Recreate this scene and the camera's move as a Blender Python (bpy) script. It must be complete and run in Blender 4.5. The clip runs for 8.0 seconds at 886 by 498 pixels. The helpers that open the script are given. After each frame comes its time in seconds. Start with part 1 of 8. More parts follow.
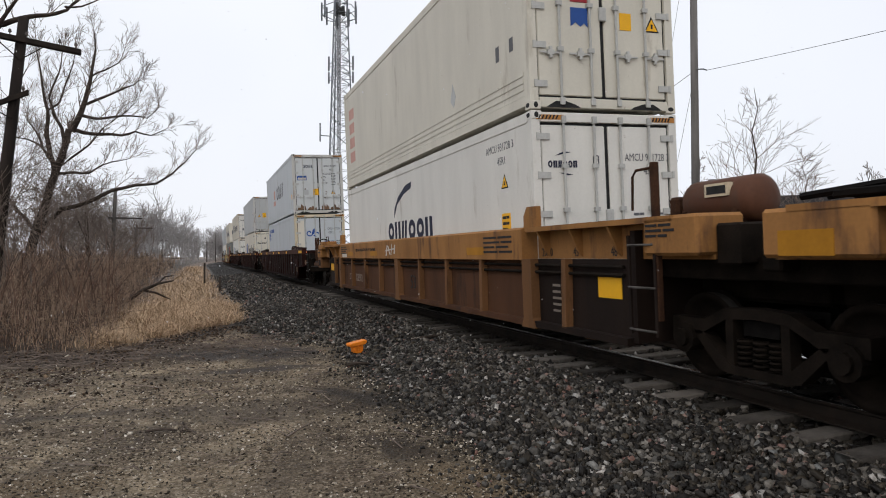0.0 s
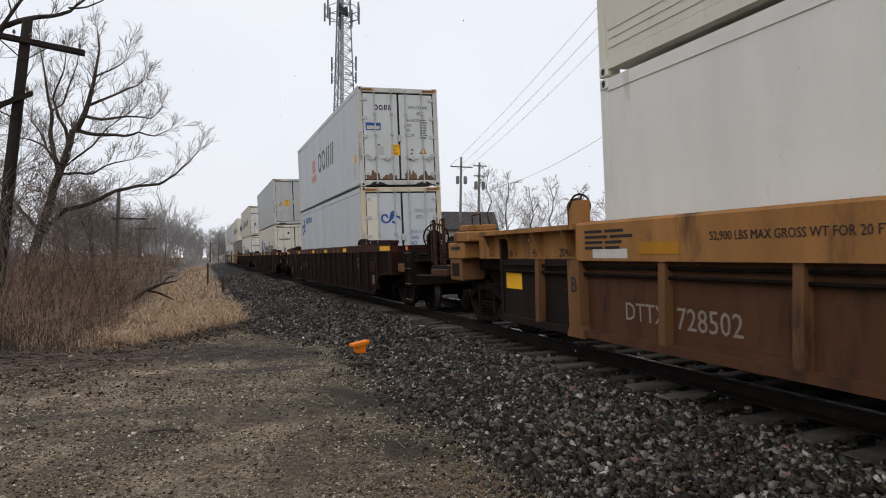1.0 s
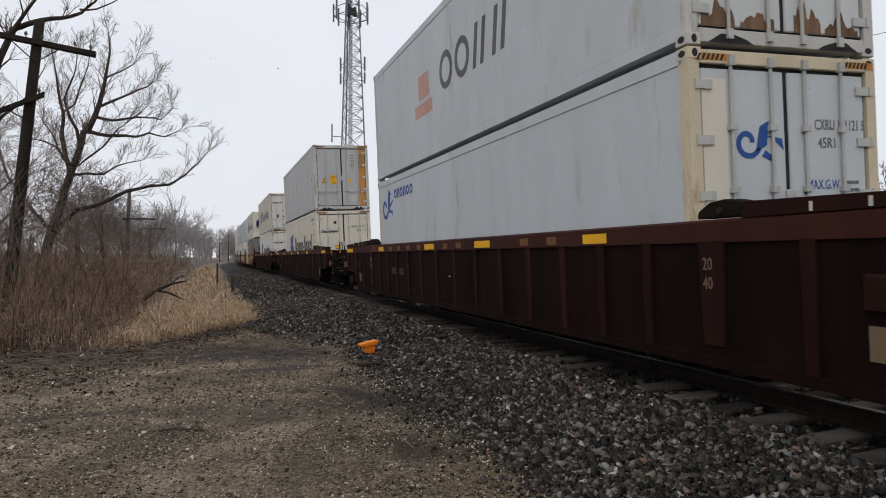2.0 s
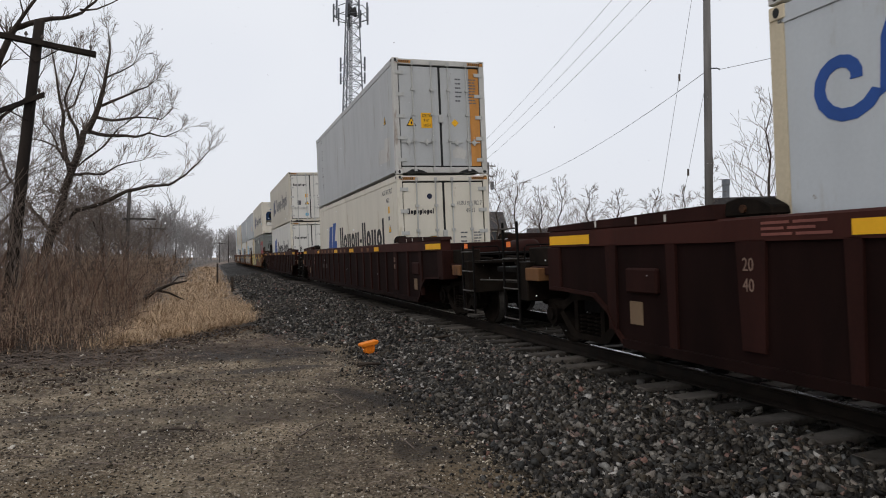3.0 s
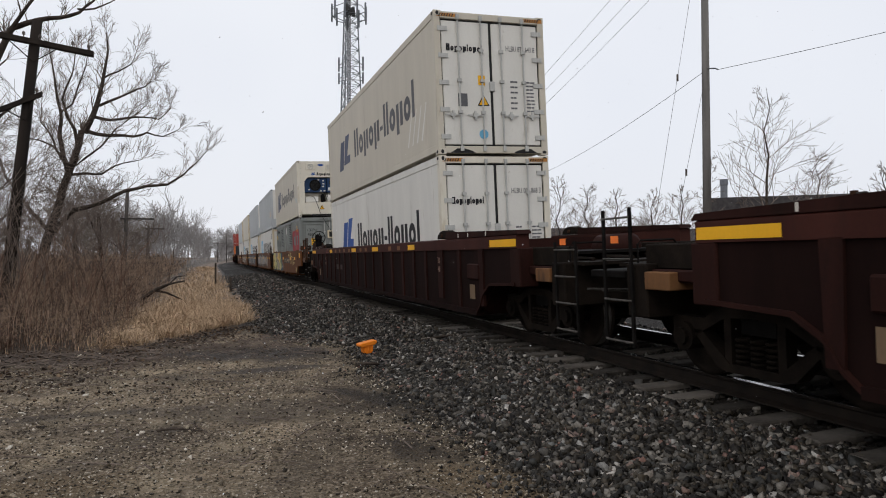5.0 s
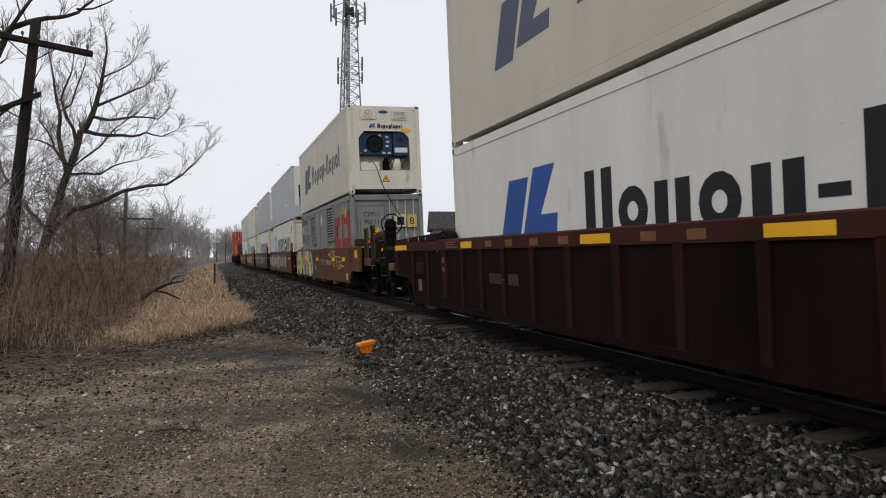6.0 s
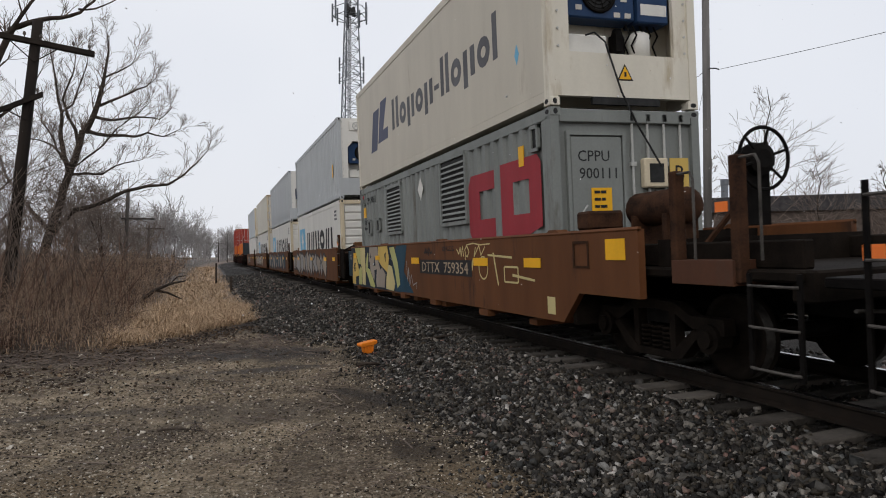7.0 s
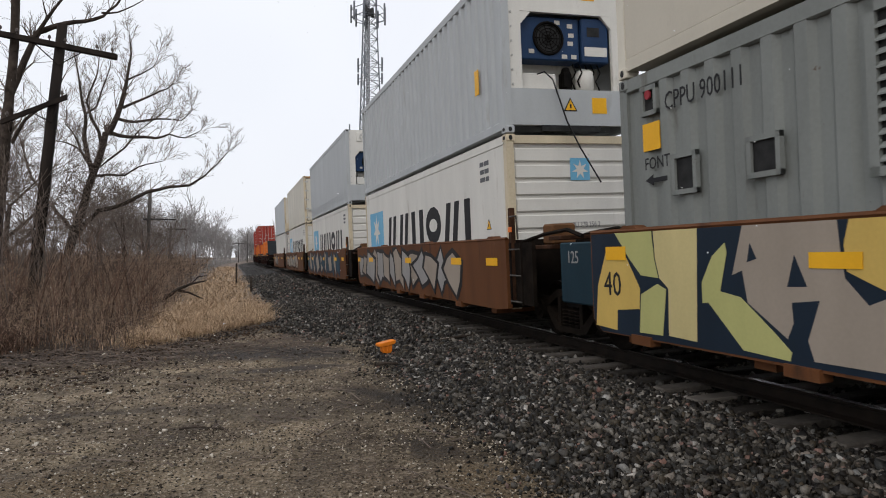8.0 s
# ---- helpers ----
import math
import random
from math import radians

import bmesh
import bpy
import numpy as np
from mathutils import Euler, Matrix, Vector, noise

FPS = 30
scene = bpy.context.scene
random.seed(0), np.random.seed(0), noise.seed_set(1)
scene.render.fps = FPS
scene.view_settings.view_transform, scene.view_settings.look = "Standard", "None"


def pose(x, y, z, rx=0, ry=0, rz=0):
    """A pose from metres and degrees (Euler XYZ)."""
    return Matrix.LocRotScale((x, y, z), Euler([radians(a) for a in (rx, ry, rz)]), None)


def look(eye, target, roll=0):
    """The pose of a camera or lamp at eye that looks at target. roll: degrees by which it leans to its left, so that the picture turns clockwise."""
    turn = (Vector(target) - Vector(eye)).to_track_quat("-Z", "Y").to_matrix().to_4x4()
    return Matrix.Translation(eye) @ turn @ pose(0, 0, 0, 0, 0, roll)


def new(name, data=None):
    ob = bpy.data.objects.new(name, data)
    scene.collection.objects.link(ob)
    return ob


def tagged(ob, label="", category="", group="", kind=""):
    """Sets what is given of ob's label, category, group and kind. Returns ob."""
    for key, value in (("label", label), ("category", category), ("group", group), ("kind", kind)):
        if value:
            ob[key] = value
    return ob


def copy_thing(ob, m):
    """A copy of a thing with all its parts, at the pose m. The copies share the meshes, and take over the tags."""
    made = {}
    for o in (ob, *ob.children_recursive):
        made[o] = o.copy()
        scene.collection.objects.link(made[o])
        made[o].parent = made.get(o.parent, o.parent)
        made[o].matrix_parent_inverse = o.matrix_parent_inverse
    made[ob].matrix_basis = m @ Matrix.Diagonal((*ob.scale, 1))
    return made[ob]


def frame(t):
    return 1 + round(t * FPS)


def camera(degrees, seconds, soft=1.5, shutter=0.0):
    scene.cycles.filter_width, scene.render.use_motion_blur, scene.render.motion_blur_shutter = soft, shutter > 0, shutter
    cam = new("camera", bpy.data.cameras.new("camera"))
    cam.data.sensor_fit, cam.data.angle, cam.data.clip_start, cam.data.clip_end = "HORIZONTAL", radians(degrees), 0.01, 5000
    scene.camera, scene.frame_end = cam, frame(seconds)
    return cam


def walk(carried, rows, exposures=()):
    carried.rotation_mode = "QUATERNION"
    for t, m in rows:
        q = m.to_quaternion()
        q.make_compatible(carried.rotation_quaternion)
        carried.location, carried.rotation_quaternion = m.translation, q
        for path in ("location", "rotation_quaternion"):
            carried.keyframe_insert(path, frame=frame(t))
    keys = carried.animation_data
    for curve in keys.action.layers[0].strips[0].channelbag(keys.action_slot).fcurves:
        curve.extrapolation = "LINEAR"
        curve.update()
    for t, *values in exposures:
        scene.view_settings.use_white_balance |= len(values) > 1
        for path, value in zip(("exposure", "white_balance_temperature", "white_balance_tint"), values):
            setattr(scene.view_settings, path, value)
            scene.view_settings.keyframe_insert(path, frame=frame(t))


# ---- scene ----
# ---------------------------------------------------------------- camera
EYE = 1.6
cam = camera(66.64, 8.0, soft=1.0, shutter=0.03)


def aim(yaw, tilt):
    """Camera pose from the compass angle (clockwise from the track's direction) and the tilt above level."""
    return pose(0, 0, EYE, 90 + tilt, 0, -yaw)


CAMERA_ROWS = [(0.0, 19.935, 0.66), (0.5, 20.01, 0.65), (1.0, 19.69, 0.69), (1.5, 18.93, 0.685), (1.7, 18.96, 0.69),
               (2.8, 18.95, 0.695), (3.5, 18.985, 0.69), (4.0, 19.02, 0.69), (4.5, 19.05, 0.69), (6.0, 19.17, 0.685),
               (6.5, 19.145, 0.685), (7.0, 19.05, 0.685), (7.5, 18.83, 0.69), (8.0, 17.49, 0.693)]
walk(cam, [(t, aim(a, b)) for t, a, b in CAMERA_ROWS],
     [(0.0, 0.10), (1.0, 0.01), (1.5, -0.08), (3.5, -0.10), (4.5, -0.04), (6.0, -0.06), (7.0, -0.10), (7.5, -0.01), (8.0, 0.08)])

# ---------------------------------------------------------------- light
world = bpy.data.worlds.new("overcast_sky")
scene.world = world
world.use_nodes = True
wn, wl = world.node_tree.nodes, world.node_tree.links
wn.clear()
sky = wn.new("ShaderNodeTexSky")
sky.sky_type, sky.sun_disc = "NISHITA", False
sky.sun_elevation, sky.sun_rotation = radians(38), radians(215)
sky.air_density, sky.dust_density = 1.0, 6.0
sky_level = wn.new("ShaderNodeMix")
sky_level.data_type, sky_level.blend_type = "RGBA", "MULTIPLY"
sky_level.inputs[0].default_value = 1.0
sky_level.inputs[7].default_value = (0.10, 0.10, 0.10, 1)
wl.new(sky.outputs[0], sky_level.inputs[6])
coord = wn.new("ShaderNodeTexCoord")
cloud = wn.new("ShaderNodeTexNoise")
cloud.inputs["Scale"].default_value, cloud.inputs["Detail"].default_value = 1.6, 3.0
wl.new(coord.outputs["Generated"], cloud.inputs["Vector"])
ramp = wn.new("ShaderNodeValToRGB")
ramp.color_ramp.elements[0].position, ramp.color_ramp.elements[0].color = 0.25, (0.85, 0.88, 0.965, 1)
ramp.color_ramp.elements[1].position, ramp.color_ramp.elements[1].color = 0.75, (0.99, 1.01, 1.06, 1)
wl.new(cloud.outputs["Fac"], ramp.inputs[0])
cover = wn.new("ShaderNodeMix")
cover.data_type = "RGBA"
cover.inputs[0].default_value = 0.88
wl.new(sky_level.outputs[2], cover.inputs[6])
wl.new(ramp.outputs[0], cover.inputs[7])
back = wn.new("ShaderNodeBackground")
back.inputs["Strength"].default_value = 1.0
wl.new(cover.outputs[2], back.inputs["Color"])
wl.new(back.outputs[0], wn.new("ShaderNodeOutputWorld").inputs["Surface"])

sun = new("sun", bpy.data.lights.new("sun", "SUN"))
sun.data.energy, sun.data.angle, sun.data.color = 0.6, radians(40), (1.0, 0.97, 0.93)
sun.matrix_world = look((-20, -28, 30), (0, 0, 0))


# ---------------------------------------------------------------- materials
def material(name, dark, light, scale=4.0, rough=0.8, bump=0.15, metal=0.0, fine=40.0, fine_amount=0.35, streak=1.0,
             stain=None, stain_at=0.62, stain_scale=1.5, island=0.0, objects=0.0, spec=0.16, specks=None, mid=None):
    """Two-scale noise between two colours, with stains of their own shape, fine relief and worn gloss."""
    m = bpy.data.materials.new(name)
    m.use_nodes = True
    n, l = m.node_tree.nodes, m.node_tree.links
    b = n["Principled BSDF"]
    b.inputs["Specular IOR Level"].default_value = spec
    c = n.new("ShaderNodeTexCoord")
    mp = n.new("ShaderNodeMapping")
    mp.inputs["Scale"].default_value = (1, 1, streak)
    l.new(c.outputs["Object"], mp.inputs["Vector"])
    big, small = n.new("ShaderNodeTexNoise"), n.new("ShaderNodeTexNoise")
    big.inputs["Scale"].default_value, big.inputs["Detail"].default_value = scale, 6.0
    small.inputs["Scale"].default_value, small.inputs["Detail"].default_value = fine, 4.0
    l.new(mp.outputs[0], big.inputs["Vector"])
    l.new(c.outputs["Object"], small.inputs["Vector"])
    mix = n.new("ShaderNodeMath")
    mix.operation = "MULTIPLY_ADD"
    mix.inputs[1].default_value = fine_amount
    l.new(small.outputs["Fac"], mix.inputs[0])
    sub = n.new("ShaderNodeMath")
    sub.operation = "SUBTRACT"
    sub.inputs[1].default_value = fine_amount / 2
    l.new(big.outputs["Fac"], sub.inputs[0])
    l.new(sub.outputs[0], mix.inputs[2])
    fac = mix.outputs[0]
    if island or objects:
        info = n.new("ShaderNodeNewGeometry" if island else "ShaderNodeObjectInfo")
        more = n.new("ShaderNodeMath")
        more.operation = "MULTIPLY_ADD"
        more.inputs[1].default_value = island or objects
        l.new(info.outputs["Random Per Island" if island else "Random"], more.inputs[0])
        less = n.new("ShaderNodeMath")
        less.operation = "SUBTRACT"
        less.inputs[1].default_value = (island or objects) / 2
        l.new(fac, less.inputs[0])
        l.new(less.outputs[0], more.inputs[2])
        fac = more.outputs[0]
    r = n.new("ShaderNodeValToRGB")
    r.color_ramp.elements[0].position, r.color_ramp.elements[0].color = 0.28, (*dark, 1)
    r.color_ramp.elements[1].position, r.color_ramp.elements[1].color = 0.72, (*light, 1)
    if mid:
        e = r.color_ramp.elements.new(mid[0])
        e.color = (*mid[1], 1)
    l.new(fac, r.inputs[0])
    out = r.outputs[0]
    if specks:
        sp = n.new("ShaderNodeTexNoise")
        sp.inputs["Scale"].default_value, sp.inputs["Detail"].default_value, sp.inputs["Roughness"].default_value = 5.0, 10.0, 0.75
        l.new(c.outputs["Object"], sp.inputs["Vector"])
        sk = n.new("ShaderNodeMapRange")
        sk.inputs["From Min"].default_value, sk.inputs["From Max"].default_value = 0.66, 0.70
        l.new(sp.outputs["Fac"], sk.inputs["Value"])
        sx = n.new("ShaderNodeMix")
        sx.data_type = "RGBA"
        sx.inputs[7].default_value = (*specks, 1)
        l.new(sk.outputs[0], sx.inputs[0])
        l.new(out, sx.inputs[6])
        out = sx.outputs[2]
    if stain:
        s = n.new("ShaderNodeTexNoise")
        s.inputs["Scale"].default_value, s.inputs["Detail"].default_value, s.inputs["Roughness"].default_value = stain_scale, 8.0, 0.65
        l.new(mp.outputs[0], s.inputs["Vector"])
        k = n.new("ShaderNodeMapRange")
        k.inputs["From Min"].default_value, k.inputs["From Max"].default_value = stain_at, stain_at + 0.12
        l.new(s.outputs["Fac"], k.inputs["Value"])
        sm = n.new("ShaderNodeMix")
        sm.data_type = "RGBA"
        sm.inputs[7].default_value = (*stain, 1)
        l.new(k.outputs[0], sm.inputs[0])
        l.new(out, sm.inputs[6])
        out = sm.outputs[2]
    l.new(out, b.inputs["Base Color"])
    b.inputs["Metallic"].default_value = metal
    rr = n.new("ShaderNodeMapRange")
    rr.inputs["To Min"].default_value, rr.inputs["To Max"].default_value = max(rough - 0.12, 0.05), min(rough + 0.12, 1)
    l.new(small.outputs["Fac"], rr.inputs["Value"])
    l.new(rr.outputs[0], b.inputs["Roughness"])
    if bump:
        bp = n.new("ShaderNodeBump")
        bp.inputs["Strength"].default_value, bp.inputs["Distance"].default_value = bump, 0.02
        l.new(mix.outputs[0], bp.inputs["Height"])
        l.new(bp.outputs[0], b.inputs["Normal"])
    return m


def paint(name, rgb, wear=0.12, rough=0.55, bump=0.04, stain=None, stain_at=0.66, streak=0.25, scale=2.0, specks=None, spec=0.16):
    """Weathered paint: the colour with a little drift, dirt streaks running down."""
    d = tuple(v * (1 - wear) for v in rgb)
    u = tuple(min(v * (1 + wear * 0.6), 0.95) for v in rgb)
    return material(name, d, u, scale=scale, rough=rough, bump=bump, fine=30, streak=streak, stain=stain, stain_at=stain_at, stain_scale=2.2, specks=specks, spec=spec)


WHITE_PANEL = paint("white_reefer_panel", (0.66, 0.645, 0.60), 0.09, stain=(0.45, 0.42, 0.365), stain_at=0.59, specks=(0.30, 0.25, 0.2))
GREY_PANEL = paint("grey_reefer_panel", (0.44, 0.45, 0.45), 0.10, stain=(0.31, 0.29, 0.26), stain_at=0.57, specks=(0.2, 0.17, 0.14))
BLUEGREY_PANEL = paint("pale_bluegrey_panel", (0.50, 0.53, 0.55), 0.08, stain=(0.38, 0.37, 0.34), stain_at=0.58, specks=(0.24, 0.2, 0.16))
CREAM_PANEL = paint("cream_panel", (0.64, 0.60, 0.51), 0.08, stain=(0.45, 0.385, 0.28), stain_at=0.58, specks=(0.3, 0.2, 0.12))
LIGHT_STEEL = paint("light_frame_steel", (0.50, 0.49, 0.46), 0.2, stain=(0.18, 0.11, 0.07), stain_at=0.60)
CREAM_STEEL = paint("cream_frame_steel", (0.58, 0.50, 0.36), 0.2, stain=(0.22, 0.13, 0.07), stain_at=0.60)
GENSET_GREY = paint("genset_grey", (0.205, 0.217, 0.205), 0.18, stain=(0.115, 0.108, 0.09), stain_at=0.58, specks=(0.1, 0.07, 0.05))
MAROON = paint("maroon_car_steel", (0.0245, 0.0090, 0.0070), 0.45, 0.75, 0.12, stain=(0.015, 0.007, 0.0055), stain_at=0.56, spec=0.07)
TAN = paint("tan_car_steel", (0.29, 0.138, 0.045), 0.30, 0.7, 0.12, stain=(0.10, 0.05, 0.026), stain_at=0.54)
BROWN = paint("brown_car_steel", (0.12, 0.047, 0.018), 0.25, 0.7, 0.12, stain=(0.05, 0.024, 0.014), stain_at=0.56)
RUST = material("rusted_steel", (0.018, 0.010, 0.007), (0.07, 0.033, 0.018), 5, 0.85, 0.3, spec=0.08)
# Grimy steel, its colour lowered further to carry the darkness under the cars.
BLACK_STEEL = material("grimy_shaded_steel", (0.0035, 0.003, 0.0028), (0.010, 0.0088, 0.008), 6, 0.7, 0.25, spec=0.05)
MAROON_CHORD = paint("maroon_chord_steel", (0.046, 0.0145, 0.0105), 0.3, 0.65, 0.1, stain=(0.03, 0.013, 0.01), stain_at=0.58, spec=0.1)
RUNG = material("dull_rung_steel", (0.03, 0.027, 0.024), (0.10, 0.09, 0.08), 6, 0.6, 0.1)
TREAD = material("worn_wheel_steel", (0.02, 0.018, 0.016), (0.06, 0.055, 0.05), 12, 0.5, 0.05, metal=0.5)



# ---------------------------------------------------------------- mesh helpers
def box(bm, x0, x1, y0, y1, z0, z1):
    vs = [bm.verts.new((x, y, z)) for x in (x0, x1) for y in (y0, y1) for z in (z0, z1)]
    for f in ((0, 1, 3, 2), (4, 6, 7, 5), (0, 4, 5, 1), (2, 3, 7, 6), (0, 2, 6, 4), (1, 5, 7, 3)):
        bm.faces.new([vs[i] for i in f])
    return vs


def prism(bm, pts, axis, lo, hi):
    """A flat outline of (a, b) points pushed along an axis: x takes (y, z), y takes (x, z), z takes (x, y)."""
    def at(p, w):
        a, b = p
        return (w, a, b) if axis == "x" else (a, w, b) if axis == "y" else (a, b, w)
    lows, highs = [bm.verts.new(at(p, lo)) for p in pts], [bm.verts.new(at(p, hi)) for p in pts]
    bm.faces.new(lows)
    bm.faces.new(highs[::-1])
    for i in range(len(pts)):
        j = (i + 1) % len(pts)
        bm.faces.new((lows[i], highs[i], highs[j], lows[j]))


def tube(bm, pts, radii, sides=8, caps=True):
    """A tapered round bar along points."""
    rings = []
    for i, p in enumerate(pts):
        p = Vector(p)
        d = (Vector(pts[min(i + 1, len(pts) - 1)]) - Vector(pts[max(i - 1, 0)])).normalized()
        a = d.orthogonal().normalized() if abs(d.z) > 0.95 else d.cross(Vector((0, 0, 1))).normalized()
        b = d.cross(a)
        r = radii if isinstance(radii, (int, float)) else radii[i]
        rings.append([bm.verts.new(p + r * (math.cos(k * math.tau / sides) * a + math.sin(k * math.tau / sides) * b)) for k in range(sides)])
    for q, s in zip(rings, rings[1:]):
        for k in range(sides):
            bm.faces.new((q[k], q[(k + 1) % sides], s[(k + 1) % sides], s[k]))
    if caps:
        bm.faces.new(rings[0][::-1])
        bm.faces.new(rings[-1])


def torus(bm, centre, axis, big, small, n=20, m=6):
    c, ax = Vector(centre), Vector(axis).normalized()
    u = ax.orthogonal().normalized()
    w = ax.cross(u)
    rings = []
    for i in range(n):
        a = i * math.tau / n
        out = math.cos(a) * u + math.sin(a) * w
        rings.append([bm.verts.new(c + out * (big + small * math.cos(k * math.tau / m)) + ax * small * math.sin(k * math.tau / m)) for k in range(m)])
    for i in range(n):
        q, s = rings[i], rings[(i + 1) % n]
        for k in range(m):
            bm.faces.new((q[k], s[k], s[(k + 1) % m], q[(k + 1) % m]))


def bevelled(bm, width=0.01):
    bmesh.ops.bevel(bm, geom=bm.edges[:], offset=width, segments=1, affect="EDGES")
    return bm


def mesh_of(name, bm, mat, smooth=False):
    bmesh.ops.recalc_face_normals(bm, faces=bm.faces[:])
    me = bpy.data.meshes.new(name)
    bm.to_mesh(me)
    bm.free()
    for mt in (mat if isinstance(mat, (list, tuple)) else [mat]):
        me.materials.append(mt)
    if smooth:
        me.polygons.foreach_set("use_smooth", [True] * len(me.polygons))
    return me


def part(name, bm, mat, parent=None, label="", smooth=False):
    """One mesh object, under its thing or part where one is given."""
    me = bm if isinstance(bm, bpy.types.Mesh) else mesh_of(name, bm, mat, smooth)
    ob = new(name, me)
    if parent is not None:
        ob.parent = parent
    return tagged(ob, label)


def boxes(*rows):
    bm = bmesh.new()
    for r in rows:
        box(bm, *r)
    return bm


def raw_mesh(name, verts, faces, mat, smooth=False):
    me = bpy.data.meshes.new(name)
    me.from_pydata(verts, [], faces)
    for mt in (mat if isinstance(mat, (list, tuple)) else [mat]):
        me.materials.append(mt)
    if smooth:
        me.polygons.foreach_set("use_smooth", [True] * len(me.polygons))
    return me

YELLOW = paint("yellow_reflector", (0.80, 0.42, 0.02), 0.10, 0.45, 0.02)
ORANGE_TAG = paint("orange_tag", (0.85, 0.20, 0.04), 0.10, 0.5, 0.02)
DARK_INK = paint("dark_blue_ink", (0.022, 0.026, 0.05), 0.2, 0.6, 0.0)
GREY_INK = paint("faded_grey_ink", (0.13, 0.13, 0.14), 0.3, 0.7, 0.0)
BLUE_INK = paint("blue_ink", (0.03, 0.085, 0.30), 0.15, 0.55, 0.0, stain=(0.3, 0.32, 0.36), stain_at=0.70)
SKY_INK = paint("sky_blue_ink", (0.16, 0.42, 0.62), 0.1, 0.55, 0.0)
RED_INK = paint("dull_red_ink", (0.30, 0.035, 0.045), 0.15, 0.6, 0.0, stain=(0.22, 0.12, 0.11), stain_at=0.68)
PINK_INK = paint("faded_salmon_ink", (0.55, 0.32, 0.27), 0.2, 0.7, 0.0)
BLACK_INK = paint("black_ink", (0.02, 0.02, 0.022), 0.2, 0.6, 0.0)
WHITE_INK = paint("worn_white_stencil", (0.55, 0.52, 0.47), 0.3, 0.7, 0.0)
GREY_STENCIL = paint("dulled_stencil", (0.24, 0.20, 0.165), 0.3, 0.7, 0.0)
RUBBER = material("black_rubber_seal", (0.012, 0.012, 0.012), (0.03, 0.03, 0.03), 8, 0.6, 0.1)
GALV = paint("dull_galvanised_bar", (0.45, 0.45, 0.43), 0.25, 0.5, 0.05, stain=(0.16, 0.11, 0.08), stain_at=0.60)
NAVY = paint("navy_machine_panel", (0.018, 0.045, 0.11), 0.25, 0.45, 0.03)
ORANGE_RUST = paint("orange_rusty_post", (0.48, 0.22, 0.06), 0.25, 0.7, 0.1, stain=(0.28, 0.14, 0.07), stain_at=0.6)
RED_BOX = paint("red_container_steel", (0.34, 0.05, 0.035), 0.2, 0.6, 0.06, stain=(0.2, 0.07, 0.05), stain_at=0.66)
ORANGE_BOX = paint("orange_container_steel", (0.62, 0.16, 0.03), 0.15, 0.6, 0.06)
DARK_BOX = paint("dark_container_steel", (0.04, 0.045, 0.05), 0.2, 0.6, 0.06)
GRAF_CREAM = paint("cream_spray", (0.55, 0.46, 0.22), 0.12, 0.6, 0.03)
GRAF_YELLOW = paint("ochre_yellow_spray", (0.58, 0.40, 0.11), 0.12, 0.6, 0.03)
GRAF_TAUPE = paint("taupe_spray", (0.32, 0.27, 0.22), 0.12, 0.6, 0.03)
GRAF_NAVY = paint("navy_spray", (0.011, 0.020, 0.034), 0.25, 0.6, 0.03)
GRAF_TEAL = paint("teal_spray", (0.018, 0.055, 0.085), 0.25, 0.6, 0.03)
GRAF_SILVER = paint("silver_spray", (0.30, 0.29, 0.28), 0.2, 0.5, 0.03)
GRAF_GREEN = paint("pale_green_spray", (0.44, 0.43, 0.17), 0.12, 0.6, 0.03)

# ---------------------------------------------------------------- the train's frame
TRACK_X, RAIL_Z, CANT = 5.682, 0.435, -2.525


def travelled(t):
    return 13.863 * t - 0.02975 * t * t


def bend(y):
    """How far the line has curved aside at y: straight at first, then a wide curve."""
    return max(y - 115.0, 0.0) ** 2 / (2 * 1160.0)


def on_track(u, t, z=0.0):
    y = u - travelled(t)
    return pose(TRACK_X + bend(y), y, RAIL_Z, 0, CANT, -math.degrees(math.atan(max(y - 115.0, 0.0) / 1160.0))) @ Matrix.Translation((0, 0, z))


MOVING = []        # (thing, place along the train, height over the rails)
SPINNING = []      # (wheelset, its place in the car)


def ride(ob, u, z=0.0):
    ob.matrix_world = on_track(u, 0, z)
    MOVING.append((ob, u, z))
    return ob


# ---------------------------------------------------------------- flat marks, on side faces as (y, z), on end faces as (x, z)
def mark(name, outlines, face, plane, mat, parent, label="", thick=0.004):
    if name in ("wordmark", "emblem", "tag", "graffiti", "small_print", "faded_emblem") and len(outlines) > 1:
        return [mark(name, [o], face, plane, mat, parent, label, thick) for o in outlines]
    bm = bmesh.new()
    for pts in outlines:
        prism(bm, pts, "x" if face == "side" else "y", plane - thick, plane + 0.001)
    return part(name, bm, mat, parent, label)


def rect(a0, a1, b0, b1):
    return [(a0, b0), (a1, b0), (a1, b1), (a0, b1)]


def ring(a0, a1, b0, b1, w):
    """Four straight strokes and cut corners: a plain loop, as separate outlines."""
    c = w * 0.9
    s = 1 if a1 > a0 else -1
    w, c = w * s, c * s
    cb = abs(c)
    return [[(a0 + c, b0), (a1 - c, b0), (a1 - c, b0 + cb), (a0 + c, b0 + cb)], [(a0 + c, b1 - cb), (a1 - c, b1 - cb), (a1 - c, b1), (a0 + c, b1)],
            [(a0, b0 + cb * 0.6), (a0 + w, b0 + cb * 0.4), (a0 + w, b1 - cb * 0.4), (a0, b1 - cb * 0.6)],
            [(a1 - w, b0 + cb * 0.4), (a1, b0 + cb * 0.6), (a1, b1 - cb * 0.6), (a1 - w, b1 - cb * 0.4)]]


